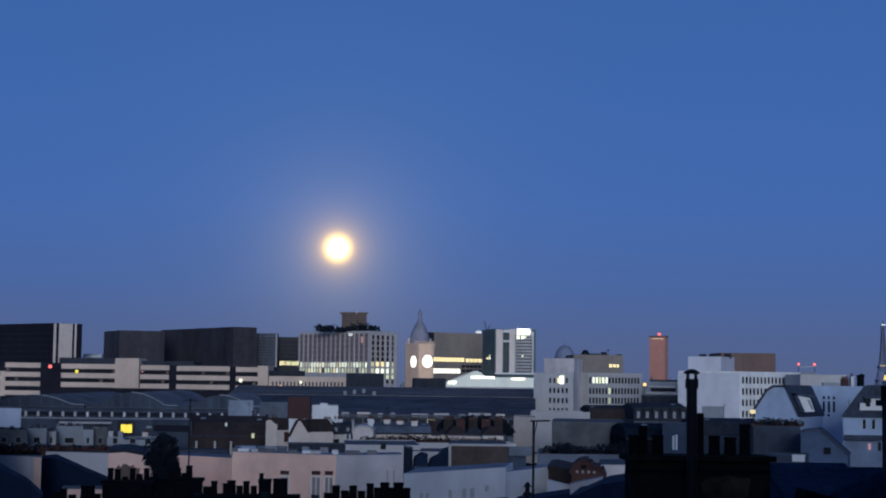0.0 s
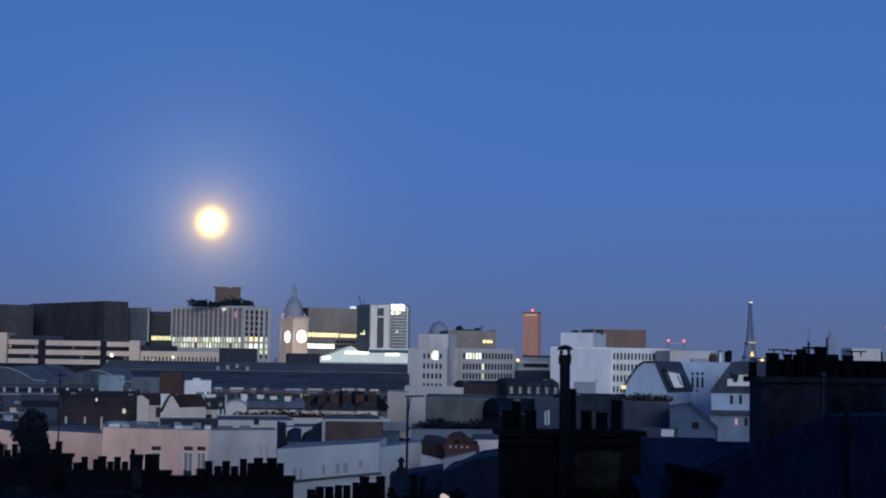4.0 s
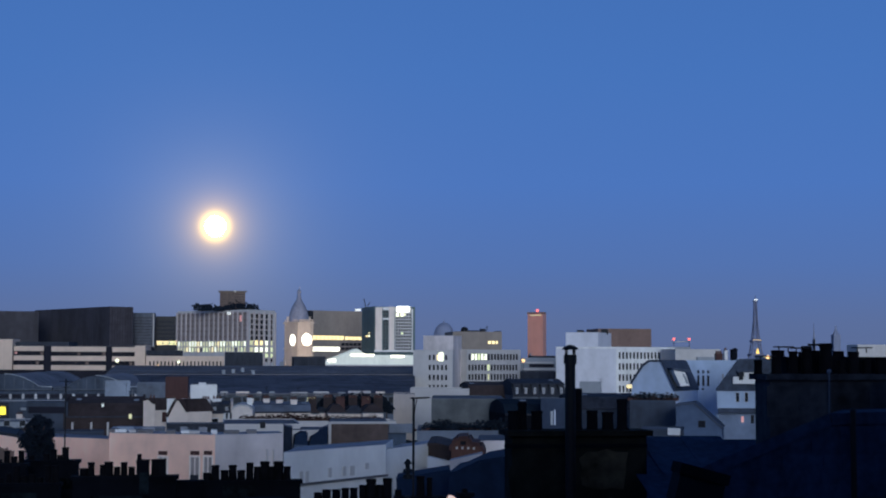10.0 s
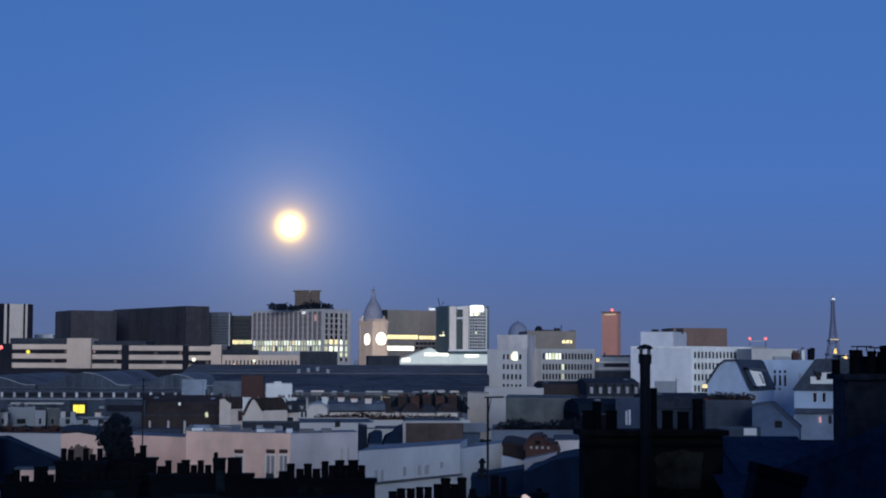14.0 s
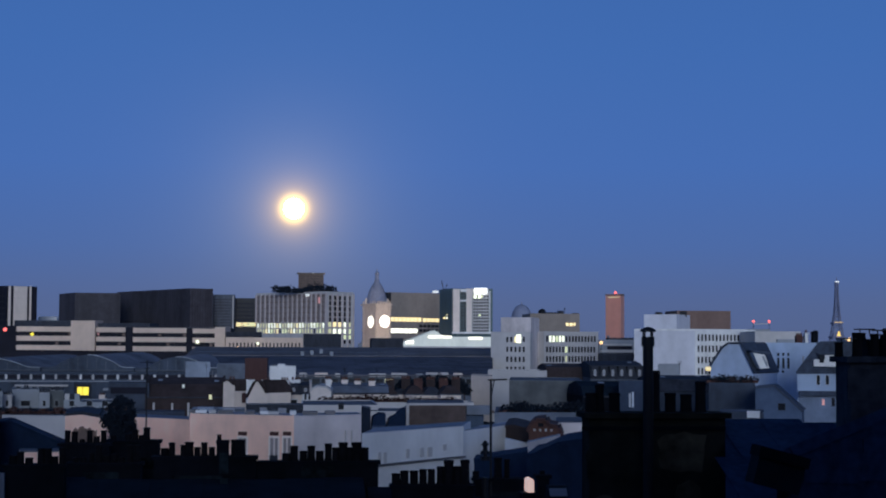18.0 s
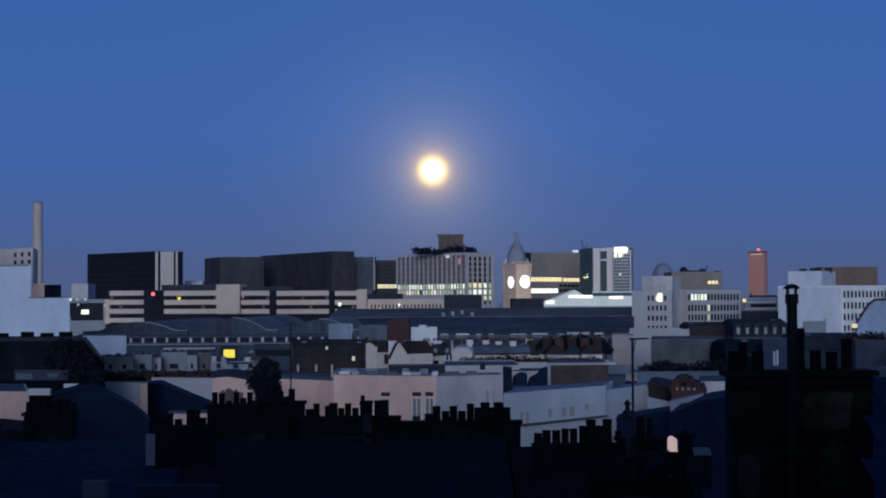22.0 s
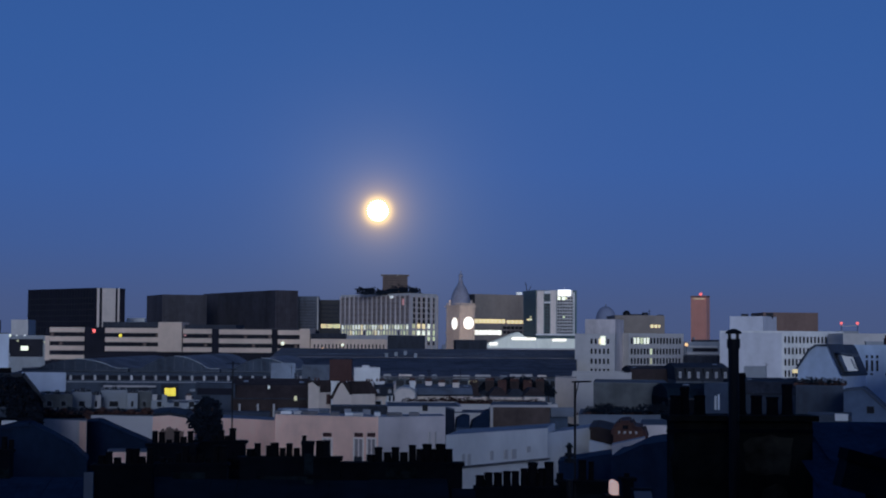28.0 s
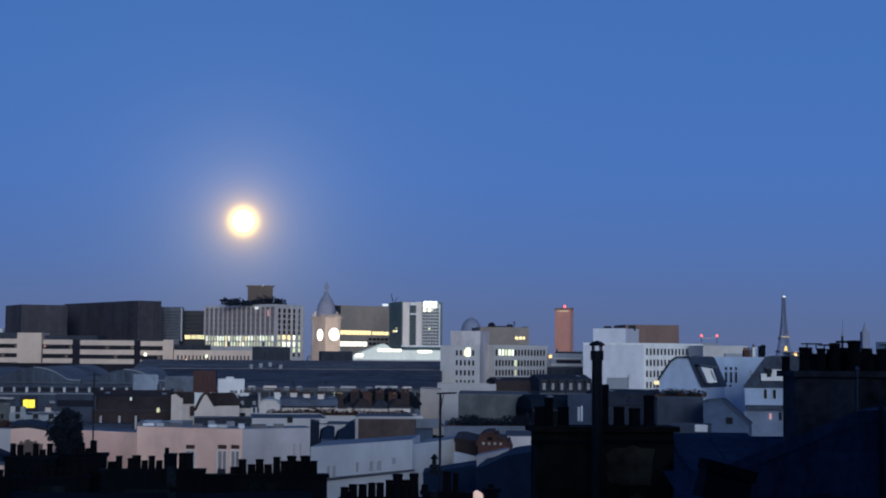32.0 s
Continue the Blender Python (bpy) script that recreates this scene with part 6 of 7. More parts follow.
root, (fa,) = block("town_house", [(578, 197), (632, 197)], gz(-68, 197), WINDOWBLUE, "blue-grey house front between dark roofs", "house", parapet=0.1, depth=3)
fa.slab("tall_window", 596, -89, 600, -114, LIGHTZINC, "tall pale window", 0.08)
fa.slab("tall_window", 602, -87, 605, -114, PALEBLUE, "tall pale window", 0.08)
# bright window among dark roofs, and a thin mast over the pink wing
q = at(627, -101, 198)
lw = thing("stair_window", Matrix.Translation(q), "tall pale stair window in a dark wall", "window")
part("pane", boxes((-0.42, 0.42, -0.2, 0.1, -0.85, 0.85)), LIGHTZINC, lw, "", Matrix.Translation(q))
part("frame", boxes((-0.48, -0.42, -0.24, 2.2, -0.9, 0.9), (0.42, 0.48, -0.24, 2.2, -0.9, 0.9), (-0.48, 0.48, -0.24, 2.2, 0.85, 0.93)), FRAMEW, lw, "", Matrix.Translation(q))
p0 = at(-256, -33, 70)
mast = thing("tv_aerial", Matrix.Translation((p0.x, p0.y, 20)), "thin bare aerial mast over chimney pots", "antenna")
part("mast_pole", beam(bmesh.new(), (p0.x, p0.y, 20), p0, 0.03), IRON, mast)
for w_, dz_ in ((0.3, 0.1), (0.2, 0.35)):
    part("antenna_boom", beam(bmesh.new(), p0 + Vector((-w_, 0, -dz_)), p0 + Vector((w_, 0, -dz_)), 0.014), IRON, mast)
# aerial and vent cowl on the near side
p0, p1 = at(348, -65, 60), at(349, -220, 60)
mast = thing("tv_aerial", Matrix.Translation((p0.x, p0.y, 20)), "tall thin television aerial on a mast", "antenna")
part("mast_pole", beam(bmesh.new(), (p0.x, p0.y, 20), p0, 0.045), IRON, mast)
boom = part("antenna_boom", beam(bmesh.new(), at(342, -66, 60), at(376, -65, 60), 0.035), IRON, mast)
for k in range(7):
    a = at(346, -66, 60) + (at(376, -65, 60) - at(346, -66, 60)) * k / 6
    part("antenna_element", beam(bmesh.new(), a + Vector((0, -0.25, 0)), a + Vector((0, 0.25, 0)), 0.014), IRON, boom)
bm = beam(bmesh.new(), at(354, -67, 60), at(348, -99, 60), 0.02)
part("stay", bm, IRON, mast)


def cowl(b, h_top, d, zbase, r, label="dark metal vent cowl"):
    x, z = gx(b, d), gz(h_top, d)
    m = Matrix.Translation((x, d, zbase))
    root = thing("vent_cowl", m, label, "vent", "vent cowls")
    hh = z - zbase
    part("pipe", tube(bmesh.new(), 0, 0, 0, hh * 0.7, r * 0.75, r * 0.7, 10), IRON, root, "", m)
    bm = bmesh.new()
    tube(bm, 0, 0, hh - r * 4.2, hh - r * 3.3, r * 1.1, r * 1.1, 10)
    tube(bm, 0, 0, hh - r * 2.9, hh - r * 2.2, r * 1.1, r * 0.9, 10)
    tube(bm, 0, 0, hh - r * 4.2, hh - r * 0.5, r * 0.5, r * 0.5, 8)
    tube(bm, 0, 0, hh - r * 1.0, hh, r * 0.95, r * 0.2, 10)
    part("cowl", bm, IRON, root, "", m)


cowl(338, -173, 58, 22, 0.17)

# ---- the white mansard houses ----


def mansard_pair():
    root, fa, fb = gable_house("mansard_house", (746, 189), (826, 185), (869, 193),
                               [(0, gz(-40, 192)), (0.28, gz(-8, 192)), (0.42, gz(0, 191)), (0.70, gz(0, 188)), (1, gz(-54, 184))],
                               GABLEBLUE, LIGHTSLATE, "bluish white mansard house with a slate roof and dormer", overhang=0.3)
    bm = bmesh.new()
    p = at(837, -27, 185)
    m = Matrix.Translation(p)
    k = 187 * U
    cheek = [((bb - 837) * k, (hh + 27) * k) for bb, hh in ((833, -44), (850, -43), (841, -18), (820, -15))]
    part("dormer", extrude_profile(cheek, -0.9, 1.4), WHITE, root, "white raked dormer", m)
    hood = [((bb - 837) * k, (hh + 27) * k) for bb, hh in ((841, -19), (851, -18), (849, -14), (817, -11), (817, -14), (820, -15.5))]
    part("dormer_hood", extrude_profile(hood, -1.1, 1.5), LIGHTSLATE, root, "slate dormer hood", m)
    pane = [((bb - 837) * k, (hh + 27) * k) for bb, hh in ((844, -40), (848, -40), (840, -22), (836, -22))]
    part("dormer_pane", extrude_profile(pane, -0.95, -0.88), GREY, root, "pale dormer window", m)
    q = at(742, -45, 194)
    wl_ = part("wall_lamp", boxes((-0.35, 0.35, -0.4, 0.1, -0.2, 0.2)), LIT_WARM, root, "bright wall lamp", Matrix.Translation(q))
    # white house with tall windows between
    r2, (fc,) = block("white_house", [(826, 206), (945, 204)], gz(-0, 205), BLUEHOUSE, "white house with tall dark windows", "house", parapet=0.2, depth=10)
    fc.windows(866, -15, 894, -22, 3, 1, 0.5, 0.85, BLUEHOUSE, PANE)
    fc.windows(866, -24, 894, -45, 3, 1, 0.5, 0.95, BLUEHOUSE, PANE)
    fc.windows(874, -47, 884, -52, 1, 1, 0.5, 0.9, BLUEHOUSE, PANE)
    fc.windows(910, -17, 938, -44, 2, 1, 0.3, 0.7, BLUEHOUSE, GREY)
    roof_chimney(940, 10, 21, 208, gz(-6, 208), SHADEWALL, 0, "dark round-topped brick chimney")
    part("dome_cap", ball(bmesh.new(), (0, 0, 0), 0.42, 12, squash=0.8), SHADEWALL, r2, "rounded dark chimney cap", Matrix.Translation(at(940, 21, 208.4)))
    fc.slab("sloping_wall", 944, 6, 956, -40, BLUEHOUSE, "white wall end", 0.3)
    roof_chimney(911, 12, 13, 210, gz(-6, 210), BRICK, 3, "brick chimney with clay pots")
    roof_chimney(924, 6, 19, 210, gz(-6, 210), WHITE, 1, "slim white chimney with a pot")
    # second mansard
    zt, ze = gz(2, 172), gz(-53, 172)
    r3, fd, fe = gable_house("mansard_house", (906, 174), (1029, 172), (1042, 184),
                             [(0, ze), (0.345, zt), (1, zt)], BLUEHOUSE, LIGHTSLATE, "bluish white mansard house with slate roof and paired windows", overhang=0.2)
    slope = [fd.spot(904, -53), fd.spot(1010, -53), fd.spot(1010, 2), fd.spot(948, 2)]
    part("slate_front", extrude_profile(slope, -0.25, 0.1), LIGHTSLATE, r3, "slate-hung upper front", fd.m)
    fd.slab("dormer", 936, -27, 984, -40, WHITE, "long white dormer front", 0.7)
    fd.slab("dormer", 957, -19, 984, -27, WHITE, "raised white dormer end", 0.7)
    fd.slab("dormer_pane", 947, -18, 955, -33, PANE, "dark dormer window", 0.85, -0.6)
    fd.slab("dormer_pane", 966, -25, 974, -31, GREY, "pale dormer window", 0.8, -0.6)
    fd.slab("slate_hood", 944, -15, 986, -19, LIGHTSLATE, "slate dormer hood", 0.95, -0.3)
    fd.windows(936, -54, 970, -75, 2, 1, 0.4, 0.85, WHITE, PANE)
    fd.slab("ledge", 908, -84, 984, -93, LIGHTSLATE, "dark ledge roof", 0.9)
    fd.slab("wall_front", 908, -94, 984, -160, LOWSHADE, "lower wall with its shade put into the colour", 0.12)
    fd.slab("lit_window", 951, -99, 956, -110, RED_DIM, "small warm lit window", 0.2)
    fd.slab("dark_window", 969, -97, 975, -112, PANE, "narrow dark window", 0.2)
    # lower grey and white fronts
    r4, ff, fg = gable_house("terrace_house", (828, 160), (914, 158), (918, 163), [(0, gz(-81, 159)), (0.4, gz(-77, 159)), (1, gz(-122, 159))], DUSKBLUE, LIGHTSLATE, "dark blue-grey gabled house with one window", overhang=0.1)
    ff.windows(869, -106, 884, -120, 1, 1, 0.9, 0.9, FRAMED, PANE)
    r5, (ff,) = block("terrace_house", [(742, 170), (828, 168)], gz(-73, 169), SHADOWBLUE, "low dark grey house with a planted terrace", "house", parapet=0.2, depth=12)
    for k in range(9):
        shrub(at(744 + k * 10, 0, 171)[:2] + (gz(-73, 169) + 0.1,), rs.uniform(0.4, 0.8), mm=[FOLIAGE, DARKBROWN, FOLIAGE][k % 3])
    r6, (ff,) = block("terrace_house", [(762, 120), (843, 118)], gz(-127, 119), SHADOWBLUE, "low dark grey terrace wall", "house", parapet=0.2, depth=6)
    ff.slab("white_panel", 813, -120, 836, -133, WHITE, "white panel", 0.1)


mansard_pair()

# ---- near left: walls, slopes and pots over dark roofs ----
# pale wall with dark tiles, pink edge
root, (fa,) = block("party_wall_house", [(-592, 112), (-510, 110)], gz(-139, 111), LILAC, "pale party wall under a dark planted roof", "house", parapet=0.1, depth=9)
fa.slab("quoin", -521, -139, -510, -204, PINK, "pinkish wall edge", 0.06)
for k in range(12):
    shrub(at(-586 + k * 6.6, 0, 113)[:2] + (gz(-139, 111) + 0.05,), rs.uniform(0.3, 0.62), mm=[BRICK, FOLIAGE, BRICK][k % 3])
gable_house("zinc_house", (-677, 96), (-508, 92), (-507, 95),
            [(0, gz(-163, 94)), (0.25, gz(-151, 94)), (0.42, gz(-148, 94)), (0.62, gz(-164, 94)), (0.85, gz(-184, 94)), (1, gz(-206, 94))], BLUEZINC, BLUEZINC, "dark house with a curved zinc roof")
root, (fa,) = block("party_wall_house", [(-509, 140), (-390, 138)], gz(-131, 139), PALE, "long pale party wall", "house", parapet=0.1, depth=9)
for k in range(14):
    shrub(at(-507 + k * 8.4, 0, 141)[:2] + (gz(-131, 139) + 0.05,), rs.uniform(0.25, 0.6), mm=[TERRA, FOLIAGE, BRICK][k % 3])
gable_house("zinc_house", (-511, 118), (-395, 115), (-394, 119),
            [(0, gz(-147, 116)), (0.2, gz(-144, 116)), (0.6, gz(-163, 116)), (1, gz(-181, 116))], BLUEZINC, BLUEZINC, "dark house with a sloping zinc roof")
root, fa, fb = gable_house("pink_gable_house", (-395, 122), (-322, 120), (-318, 130),
                           [(0, gz(-131, 121)), (0.4, gz(-128, 121)), (0.8, gz(-132, 121)), (1, gz(-146, 121))], PINK, SLATE, "pinkish gable wall with brown stains", overhang=0.03)
rs_ = random.Random(17)
for ba, bb, ha, hb, mm in ((-382, -340, -147, -178, TERRACLAD), (-374, -350, -151, -178, BROWN)):
    edge = [fa.spot(ba + (bb - ba) * k / 14, ha - 9 * abs(k - 7) / 7 + rs_.uniform(-5, 4)) for k in range(15)]
    out = 0.012 if mm is TERRACLAD else 0.02
    part("stained_patch", extrude_profile([fa.spot(ba + 2, hb), fa.spot(bb - 2, hb)] + edge[::-1], -out, 0.0), mm, root, "brown damp stain on the render", fa.m)
# terraces beyond
for a, b, y, dd, mm in ((205, 238, 628, 236, GREY), (238, 254, 634, 240, PALE), (254, 300, 624, 246, GREY), (300, 318, 630, 238, GREY), (318, 342, 626, 240, OLIVE), (342, 370, 642, 236, GREY), (370, 455, 646, 230, GREY), (150, 205, 632, 228, OLIVE)):
    ba, bb = a - 784 + 44, b - 784 + 44
    root, (fa,) = block("terrace_house", [(ba, dd), (bb, dd)], gz(-83 + 620 - y, dd), mm, "low pale terrace house with small windows", "house", parapet=0.25, depth=12)
    fa.windows(ba + 3, -103, bb - 3, -114, max(1, int((bb - ba) / 24)), 1, 0.4, 0.9, GREY, PANE)
    for k in range(3 if bb - ba < 60 else 0):
        roof_chimney(ba + (bb - ba) * (0.2 + 0.3 * k), 8, -81 + 620 - y + (k % 2) * 2, dd + 3, gz(-93, dd), [PALE, SLATE, GREY][k % 3], 2, "small roof chimney with clay pots", pot_m=SLATE)
for k in range(30):
    shrub(at(-588 + k * 9.5, 0, 205)[:2] + (gz(-125, 205),), rs.uniform(0.35, 0.7), mm=[FOLIAGE, DARKBROWN, FOLIAGE][k % 3])
root, (fa,) = block("terrace_house", [(-598, 203), (-300, 203)], gz(-125, 203), DARKCONC, "low grey house with a planted roof edge", "house", parapet=0.2, depth=10)


for k, (b_, h_, s_) in enumerate(((-642, -85, 0.95), (-618, -102, 0.85), (-606, -124, 0.7), (-632, -112, 0.9), (-668, -84, 0.85))):
    tree(at(b_, h_, 98.5), s_, 0.0, "dark leafy tree before a slate-roofed house", ((0.0, 0.0, 0.9, 700), (-0.4, -0.4, 0.7, 400), (0.4, -0.5, 0.7, 400)), 61 + k, 0.13, "courtyard trees")
tree(at(-302, -122, 112), 1.15, 0.0, "dark round-headed courtyard tree", ((0.1, 0.2, 0.72, 1500), (0.0, -0.55, 1.0, 2600), (0.12, -1.5, 0.7, 1300)))

# pink wall at the left edge
root, (fa,) = block("pink_house", [(-1008, 84), (-718, 82)], gz(-155, 82), PINK, "pinkish house wall behind chimneys", "house", parapet=0.1, depth=8)
gable_house("zinc_house", (-1008, 76), (-670, 74), (-670, 80), [(0, gz(-224, 75)), (0.6, gz(-220, 75)), (1, gz(-230, 75))], SHADEZINC, SHADEZINC, "low dark zinc roof before a pink wall")

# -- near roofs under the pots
mansard("apartment_house", -1021, -513, 50, 21.6, 22.8, gz(-240, 60), 20, SHADEWALL, BLUEROOF, "dark apartment house with a blue-grey zinc roof", seam=0.9, party=False)
NEAR_L = mansard("apartment_house", -513, 147, 50, 21.6, 22.8, gz(-240, 60), 20, SHADEWALL, SHADEZINC, "dark apartment house with a zinc roof under chimney rows", seam=0.9, party=False)
mansard("apartment_house", 152, 510, 52, 21.2, 22.3, gz(-254, 61), 18, SHADEWALL, SHADEZINC, "dark apartment house with zinc roof and skylights", seam=0.9, party=False)

zb = 21.0
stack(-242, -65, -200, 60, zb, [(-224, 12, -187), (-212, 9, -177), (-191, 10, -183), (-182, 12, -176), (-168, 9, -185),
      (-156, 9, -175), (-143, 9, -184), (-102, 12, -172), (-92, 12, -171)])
stack(-134, -112, -173, 59.5, gz(-203, 60), [(-130, 6, -163)], SHADEWALL, label="square sooty shade-dark flue block with a small cowl", thick=0.6, cap=0.02)
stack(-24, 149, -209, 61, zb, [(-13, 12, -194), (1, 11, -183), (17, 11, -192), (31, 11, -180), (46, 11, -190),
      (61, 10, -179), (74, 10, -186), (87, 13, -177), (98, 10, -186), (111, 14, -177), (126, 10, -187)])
solid("parapet_wall", boxes((gx(-70, 60.5), gx(-18, 60.5), 60.5, 61.2, 21.0, gz(-209, 60.5))), SHADEWALL, "sooty shade-dark parapet wall between two chimney rows", "wall")
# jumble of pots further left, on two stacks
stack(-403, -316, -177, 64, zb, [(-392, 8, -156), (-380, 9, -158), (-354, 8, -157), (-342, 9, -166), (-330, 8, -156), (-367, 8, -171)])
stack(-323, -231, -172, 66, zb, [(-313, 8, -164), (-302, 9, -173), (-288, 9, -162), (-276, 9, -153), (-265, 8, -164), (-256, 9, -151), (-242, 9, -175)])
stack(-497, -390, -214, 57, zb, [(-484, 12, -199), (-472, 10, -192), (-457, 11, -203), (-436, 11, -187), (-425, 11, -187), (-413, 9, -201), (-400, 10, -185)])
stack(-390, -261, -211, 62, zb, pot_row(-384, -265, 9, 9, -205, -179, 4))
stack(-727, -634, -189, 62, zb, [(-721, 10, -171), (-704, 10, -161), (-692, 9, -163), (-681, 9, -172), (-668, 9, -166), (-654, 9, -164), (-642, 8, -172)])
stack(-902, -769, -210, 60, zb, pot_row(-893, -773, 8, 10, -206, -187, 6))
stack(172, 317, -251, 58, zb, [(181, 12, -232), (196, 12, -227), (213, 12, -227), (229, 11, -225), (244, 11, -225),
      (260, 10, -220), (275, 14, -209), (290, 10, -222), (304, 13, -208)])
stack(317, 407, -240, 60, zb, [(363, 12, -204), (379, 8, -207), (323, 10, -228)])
part("downpipe", boxes((-0.16, 0.16, 0, 0.15, 0, 1.1)), BLUEREND, NEAR_L, "pale wall strip", Matrix.Translation(at(-504, -283, 56.4)))
stack(262, 417, -310, 47, 0.0, pot_row(266, 413, 7, 15, -300, -270, 31))
solid("parapet_wall", boxes((gx(-623, 47), gx(-583, 47), 47, 47.5, 0.0, gz(-311, 47))), DARKCONC, "low pale parapet wall on a dark roof", "wall")
solid("parapet_wall", boxes((gx(-530, 46), gx(-384, 46), 46, 46.4, 0.0, gz(-319, 46))), DUSKSLATE, "low blue-grey parapet wall on a dark roof", "wall")
root, (fa,) = block("pink_house", [(-472, 86), (-402, 86)], gz(-194, 86), PINK, "sliver of a pinkish wall between chimney pots", "house", parapet=0.05, depth=2)
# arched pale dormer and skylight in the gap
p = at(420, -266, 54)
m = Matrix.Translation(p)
dorm = thing("arched_dormer", Matrix.Translation((p.x, p.y, 22)), "small arched dormer with a glowing salmon front", "dormer")
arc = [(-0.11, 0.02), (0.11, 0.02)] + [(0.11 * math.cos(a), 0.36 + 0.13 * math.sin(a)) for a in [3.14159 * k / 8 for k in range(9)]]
# emission added to make this salmon front bright; no lamp is known behind it
part("dormer_front", extrude_profile(arc, 0, 0.8), GLOW_SALMON, dorm, "salmon front given an added glow", m)
part("dormer_base", boxes((-0.3, 0.3, 0.02, 0.9, -1.6, 0)), SHADEWALL, dorm, "", m)
p = at(469, -265, 51.3)
sk = thing("roof_window", Matrix.Translation(p), "tilted roof window with sky reflection put into its pane colour", "skylight")
# matt blue-grey pane stands in for the sky's reflection
part("pane", boxes((-0.28, 0.28, -0.02, 0.02, -0.17, 0.17)), BLUEREND, sk, "", Matrix.Translation(p) @ pose(0, 0, 0, -50, 0, 0))
part("frame", boxes((-0.33, 0.33, 0.16, 0.5, -1.2, 0.2)), SHADEZINC, sk, "", Matrix.Translation(p))
stack(429, 453, -234, 52, 21.5, [(442, 8, -227)], SHADEWALL, label="narrow sooty shade-dark chimney with one pot", thick=0.5)

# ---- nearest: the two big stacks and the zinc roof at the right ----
mansard("apartment_house", 773, 1475 * 44 / 26.0, 26, 24.2, 25.4, gz(-141, 36), 20, SHADEWALL, SKYZINC, "near apartment house with a dark standing-seam zinc roof", seam=0.65, party=False, steep=1.5, skew=773 * U)

d1 = 35.0
zr = 25.6
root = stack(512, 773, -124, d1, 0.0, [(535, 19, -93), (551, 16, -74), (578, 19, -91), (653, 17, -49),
      (681, 20, -91), (710, 21, -91), (737, 19, -68)], MOTTLED, SHADEPOT, 0.9, 0.12, 0, "broad sooty chimney stack in shade-dark colour with clay pots", "near stacks")
f_ = Face((gx(512, d1), d1), (gx(773, d1), d1), root)
f_.slab("string_course", 512, -148, 773, -155, SHADEWALL, "", 0.05)
rp = random.Random(8)
for b0_, b1_, h0_, h1_, mm in ((648, 740, -156, -232, WORN), (676, 732, -244, -340, WORN), (519, 600, -160, -250, MOTTLED), (530, 575, -270, -350, WORN)):
    n_ = 16
    cx_, cz_ = (b0_ + b1_) / 2, (h0_ + h1_) / 2
    ring = []
    for k in range(n_):
        a_ = 6.28319 * k / n_ + 0.3
        q_ = 1.0 / max(abs(math.cos(a_)), abs(math.sin(a_))) ** 0.75 * rp.uniform(0.84, 1.04)
        ring.append(f_.spot(cx_ + (b1_ - b0_) / 2 * math.cos(a_) * q_, cz_ + (h0_ - h1_) / 2 * math.sin(a_) * q_))
    part("render_patch", extrude_profile(ring, -0.012 if mm is WORN else -0.007, 0.02), mm, root, "worn paler render patch", f_.m)


def flue_pipe():
    d = 34.4
    x = gx(632, d)
    zb_ = 0.0
    m = Matrix.Translation((x, d, zb_))
    root = thing("flue_pipe", m, "tall black metal flue pipe with a domed cowl", "flue")
    z = lambda h: gz(h, d) - zb_
    r = 9.5 * d * U
    part("pipe", tube(bmesh.new(), 0, 0, 0, z(-4), r, r, 16), IRON, root, "", m)
    part("collar", tube(bmesh.new(), 0, 0, z(-5), z(12), r * 1.25, r * 1.25, 16), IRON, root, "", m)
    for k in range(4):
        a = 0.785 + k * 1.5708
        part("cowl_leg", beam(bmesh.new(), (r * 1.05 * math.cos(a), r * 1.05 * math.sin(a), z(11)), (r * 1.05 * math.cos(a), r * 1.05 * math.sin(a), z(23)), 0.018, 6), IRON, root, "", m)
    bm = bmesh.new()
    tube(bm, 0, 0, z(21), z(24), r * 1.55, r * 1.5, 16)
    tube(bm, 0, 0, z(24), z(28), r * 1.5, r * 0.9, 16)
    tube(bm, 0, 0, z(28), z(30), r * 0.9, r * 0.2, 16)
    part("cowl_hat", bm, IRON, root, "", m)
    for zz in (26.3, 27.2):
        part("clamp", tube(bmesh.new(), 0, 0, zz, zz + 0.05, r * 1.08, r * 1.08, 16), IRON, root, "", m)


flue_pipe()

d2 = 32.0
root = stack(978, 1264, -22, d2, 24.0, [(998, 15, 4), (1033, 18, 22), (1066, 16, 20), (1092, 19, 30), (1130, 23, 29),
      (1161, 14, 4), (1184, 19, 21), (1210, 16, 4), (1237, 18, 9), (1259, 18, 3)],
      SHADEGREY, SHADEPOT, 0.9, 0.1, 0, "broad dark chimney stack crowded with pots", "near stacks")
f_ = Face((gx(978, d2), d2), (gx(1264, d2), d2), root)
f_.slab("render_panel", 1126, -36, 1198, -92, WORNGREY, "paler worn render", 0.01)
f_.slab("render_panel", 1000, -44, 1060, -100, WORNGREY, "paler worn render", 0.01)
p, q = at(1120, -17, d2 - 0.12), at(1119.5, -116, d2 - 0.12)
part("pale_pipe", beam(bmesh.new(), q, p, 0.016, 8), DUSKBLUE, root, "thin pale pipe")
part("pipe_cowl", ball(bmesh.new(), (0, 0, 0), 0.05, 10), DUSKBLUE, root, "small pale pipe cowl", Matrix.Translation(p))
stack(1018, 1285, 10, d2 + 1.0, 24.0, pot_row(1024, 1162, 6, 20, 16, 24, 12) + pot_row(1164, 1284, 8, 22, 13, 19, 13), SHADEWALL, SHADEPOT, 0.7, 0.05, 0, "rear half of a dark chimney stack with pots", "near stacks")
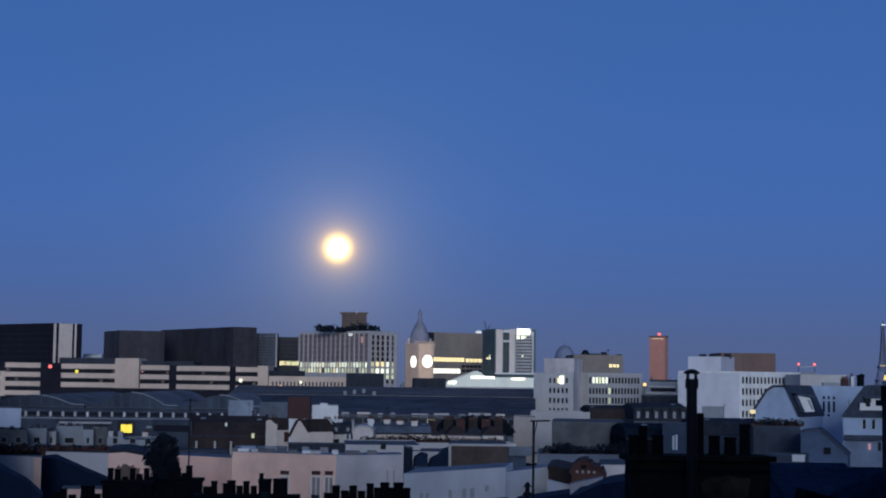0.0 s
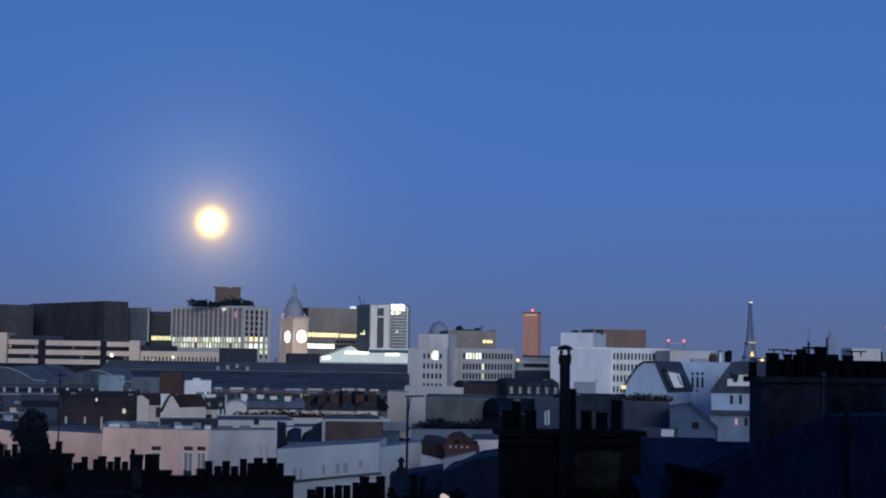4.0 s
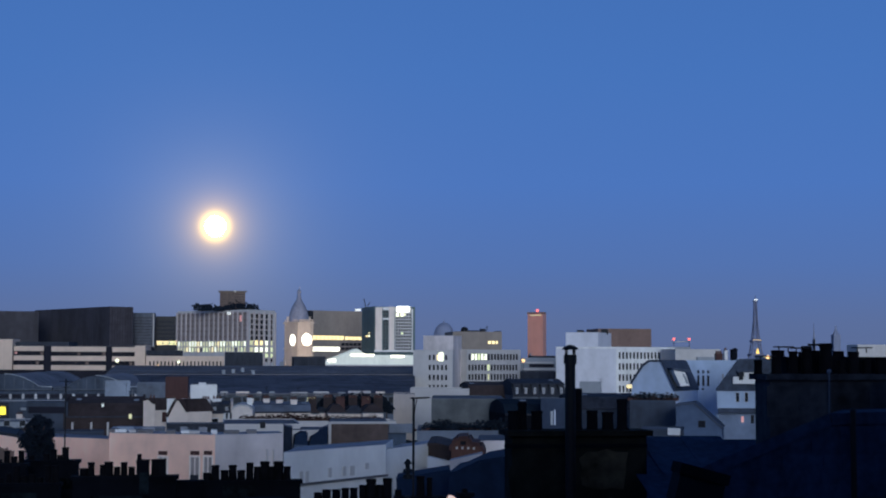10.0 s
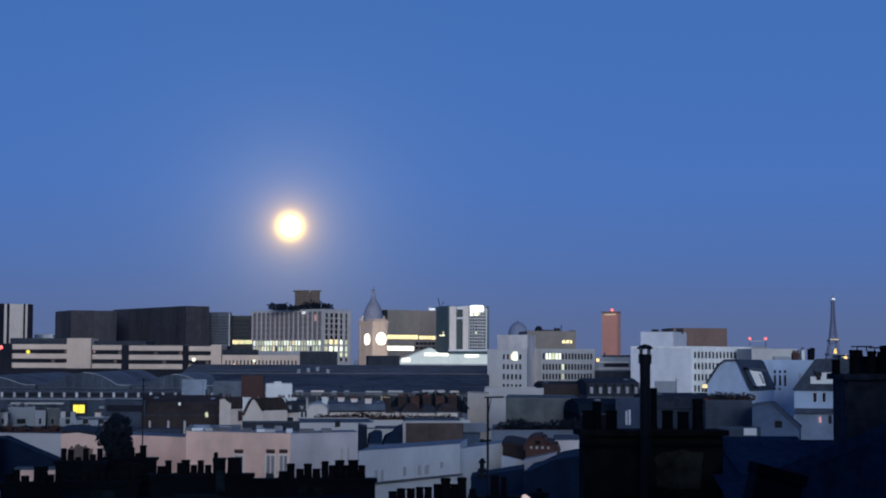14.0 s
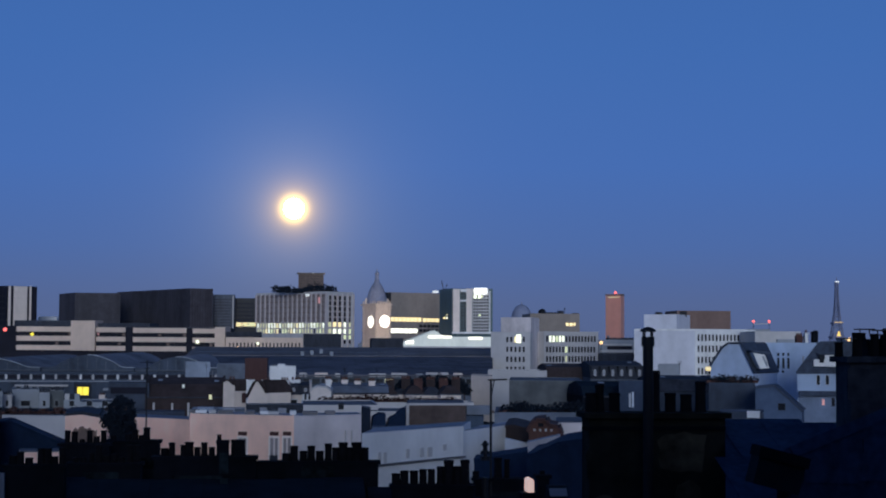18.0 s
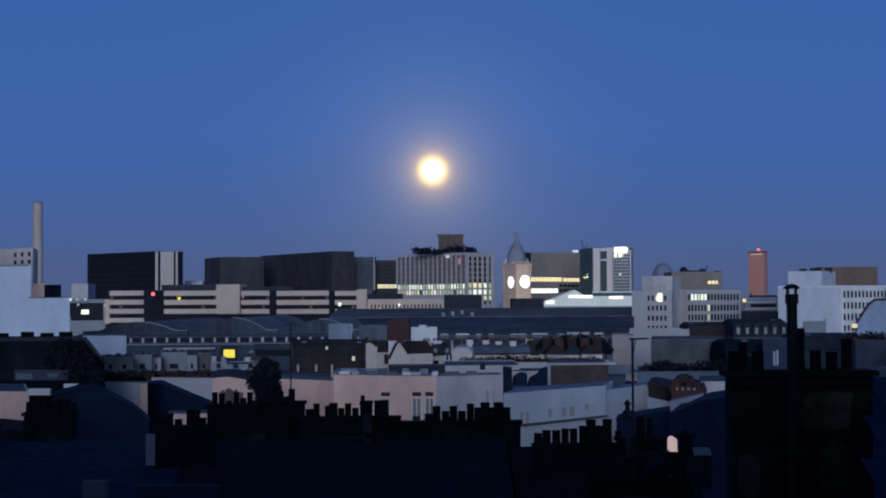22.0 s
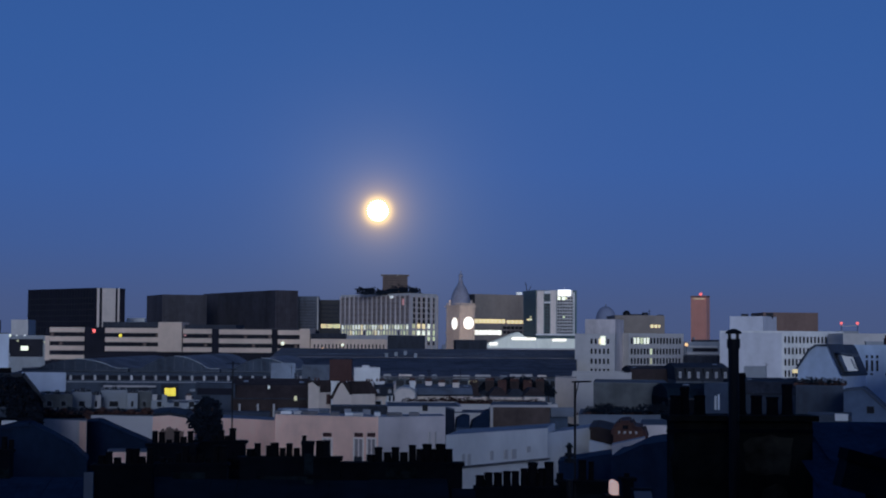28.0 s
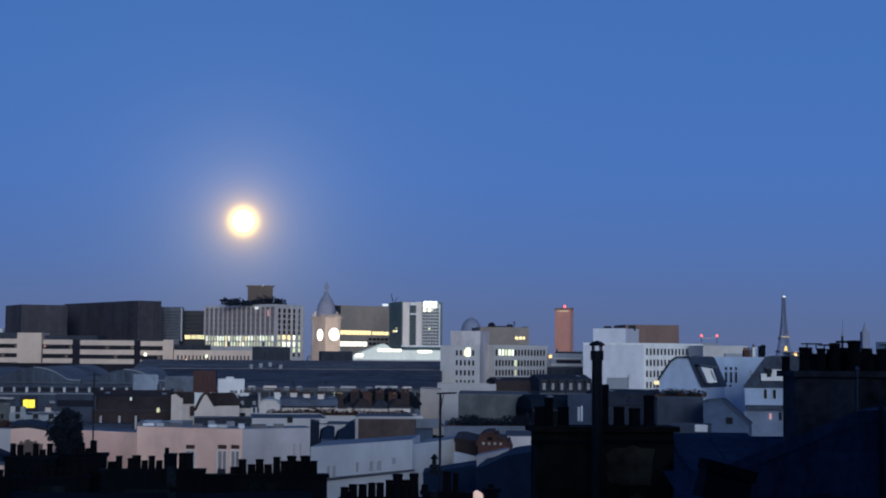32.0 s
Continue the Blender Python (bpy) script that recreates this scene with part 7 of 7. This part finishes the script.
# small cowl with cross arms on the middle pot
p = at(1092, 32, d2 + 0.45)
bm = beam(bmesh.new(), p + Vector((0, 0, -0.12)), p + Vector((0, 0, 0.12)), 0.02)
beam(bm, p + Vector((-0.14, 0, 0.0)), p + Vector((0.14, 0, 0.0)), 0.025)
solid("pot_cowl", bm, IRON, "small dark metal cowl on a chimney pot", "vent")


# hoods on some of the near pots
for px in ((1033, 24), (1066, 22), (1184, 23), (998, 7)):
    p = at(*px, d2 + 0.45)
    hood = thing("pot_hood", Matrix.Translation(p), "flat metal hood over a chimney pot", "vent", "pot hoods")
    part("hood_plate", boxes((-0.17, 0.17, -0.17, 0.17, 0.03, 0.055)), IRON, hood, "", Matrix.Translation(p))
    for sx in (-0.1, 0.1):
        part("hood_leg", boxes((sx - 0.01, sx + 0.01, -0.01, 0.01, -0.06, 0.03)), IRON, hood, "", Matrix.Translation(p))
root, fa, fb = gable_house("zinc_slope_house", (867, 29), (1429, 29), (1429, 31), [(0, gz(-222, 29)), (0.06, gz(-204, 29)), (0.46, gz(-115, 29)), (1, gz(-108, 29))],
            SKYZINC, SKYZINC, "steep blue-grey zinc roof slope before the stack", overhang=0.05)
for j in range(5):
    x0, z1 = fa.spot(1139 - 62 * j * 0.9, -118 - 26 * j)
    ww, zh = fa.width - x0 - 0.1, 26 * 29 * U
    sheets(root, fa.m @ Matrix.Translation((x0, -0.02, z1 - zh)) @ pose(0, 0, 0, 90, 0, 0), ww, zh, 0.9 - 0.1 * j, 1, SKYZINC, 40 + j)
hatch = thing("roof_hatch", Matrix.Translation(at(877, -213, 28.6)), "dark closed hatch on a zinc roof", "hatch")
part("hatch_lid", boxes((-0.48, 0.48, -0.1, 0.5, 0.0, 0.2)), SHADEWALL, hatch, "", Matrix.Translation(at(877, -213, 28.6)) @ pose(0, 0, 0, 0, 15, 0))
part("hatch_curb", boxes((-0.44, 0.44, -0.04, 0.5, -0.5, 0.02)), SHADEZINC, hatch, "", Matrix.Translation(at(877, -213, 28.6)) @ pose(0, 0, 0, 0, 15, 0))
vp = at(1165, -89, 28.7)
vent = thing("vent_pipe", Matrix.Translation((vp.x, vp.y, 28.0)), "black vent pipe standing before a roof slope", "vent")
part("pipe", tube(bmesh.new(), vp.x, vp.y, 26.6, vp.z, 0.06, 0.055, 10), IRON, vent)
part("pipe_cap", tube(bmesh.new(), vp.x, vp.y, vp.z - 0.02, vp.z + 0.05, 0.085, 0.03, 10), IRON, vent)


def dish():
    d = 30.0
    c = at(1291, -28, d)
    m = Matrix.Translation(c) @ pose(0, 0, 0, 0, 0, -20) @ pose(0, 0, 0, -20, 0, 0) @ pose(0, 0, 0, 90, 0, 0)
    root = thing("satellite_dish", Matrix.Translation((c.x, c.y, 25.5)), "grey oval satellite dish on a pole", "satellite dish")
    bm = bmesh.new()
    n, rings = 28, 6
    rx, ry = 0.30, 0.44
    prev = None
    for k in range(rings + 1):
        t = k / rings
        row = [bm.verts.new((rx * t * math.cos(6.28319 * i / n), ry * t * math.sin(6.28319 * i / n), -0.09 * (1 - t * t))) for i in range(n)] if k else [bm.verts.new((0, 0, -0.09))]
        if prev:
            for i in range(n):
                if len(prev) == 1:
                    bm.faces.new((prev[0], row[i], row[(i + 1) % n]))
                else:
                    bm.faces.new((prev[i], row[i], row[(i + 1) % n], prev[(i + 1) % n]))
        prev = row
    geom = bmesh.ops.solidify(bm, geom=bm.faces[:], thickness=0.012)
    part("reflector", bm, DISHM, root, "", m)
    part("pole", beam(bmesh.new(), (c.x, c.y + 0.18, 25.5), (c.x, c.y + 0.18, c.z + 0.1), 0.025), IRON, root)


dish()
stack(1272, 1408, -4, 33.5, 24.0, pot_row(1278, 1405, 5, 18, 2, 21, 9), SHADEWALL, SHADEPOT, 0.9, 0.1, 0, "shade-dark sooty chimney stack behind the dish", "near stacks")
# roof window and ridge cap on the zinc roof
for px in ((1061, -141),):
    p = at(*px, 33.0)
    rw = thing("roof_window", Matrix.Translation((p.x, p.y, p.z - 0.3)), "dark tilted roof window in zinc", "skylight")
    mm_ = Matrix.Translation((p.x, p.y, p.z - 0.02)) @ pose(0, 0, 0, 10, 0, 0)
    part("frame", boxes((-0.5, 0.5, -0.7, 0.7, -0.35, 0.06)), SLATE, rw, "", mm_)
    part("pane", boxes((-0.4, 0.4, -0.6, 0.6, 0.06, 0.075)), DARKGLASS, rw, "", mm_)

# ---- the rest of the quarter: lower houses that fill the streets between ----
rf = random.Random(21)
for j in range(9):
    d = 72 + 26 * j + j * j * 1.2
    half = 0.30 * d + 16
    x = -half
    while x < half + 0.14 * d:
        w = rf.uniform(10, 19)
        zt = rf.uniform(14.0, 17.5) if d < 210 else rf.uniform(16, 18.5)
        xa = x
        x += w + (rf.uniform(3, 9) if rf.random() < 0.3 else 0.0)
        root = mansard("town_house", xa / (d * U), (xa + w) / (d * U), d, zt - 2.6, zt - 0.6, zt, rf.uniform(9, 12), rf.choice([PALE, GREY, BLUEREND, STONE, BLUEREND, DARKCONC]), rf.choice([ZINC, SHADEZINC, SLATE, SLATE]),
                       rf.choice(["rendered town house with a grey metal roof", "plain town house among the roofs", "pale town house with a dark roof"]), 0, "town houses", floors=0)
        for k in range(rf.choice((1, 2))):
            bx = xa + w * rf.uniform(0.1, 0.9)
            roof_chimney(bx / ((d + 5) * U), rf.uniform(1.0, 2.2) / ((d + 5) * U), (zt + 1.1 - EYE) / ((d + 5) * U), d + 5, zt - 1.0, rf.choice([WHITE, BRICK, PALE, CREAM]), 3, "small roof chimney with clay pots")
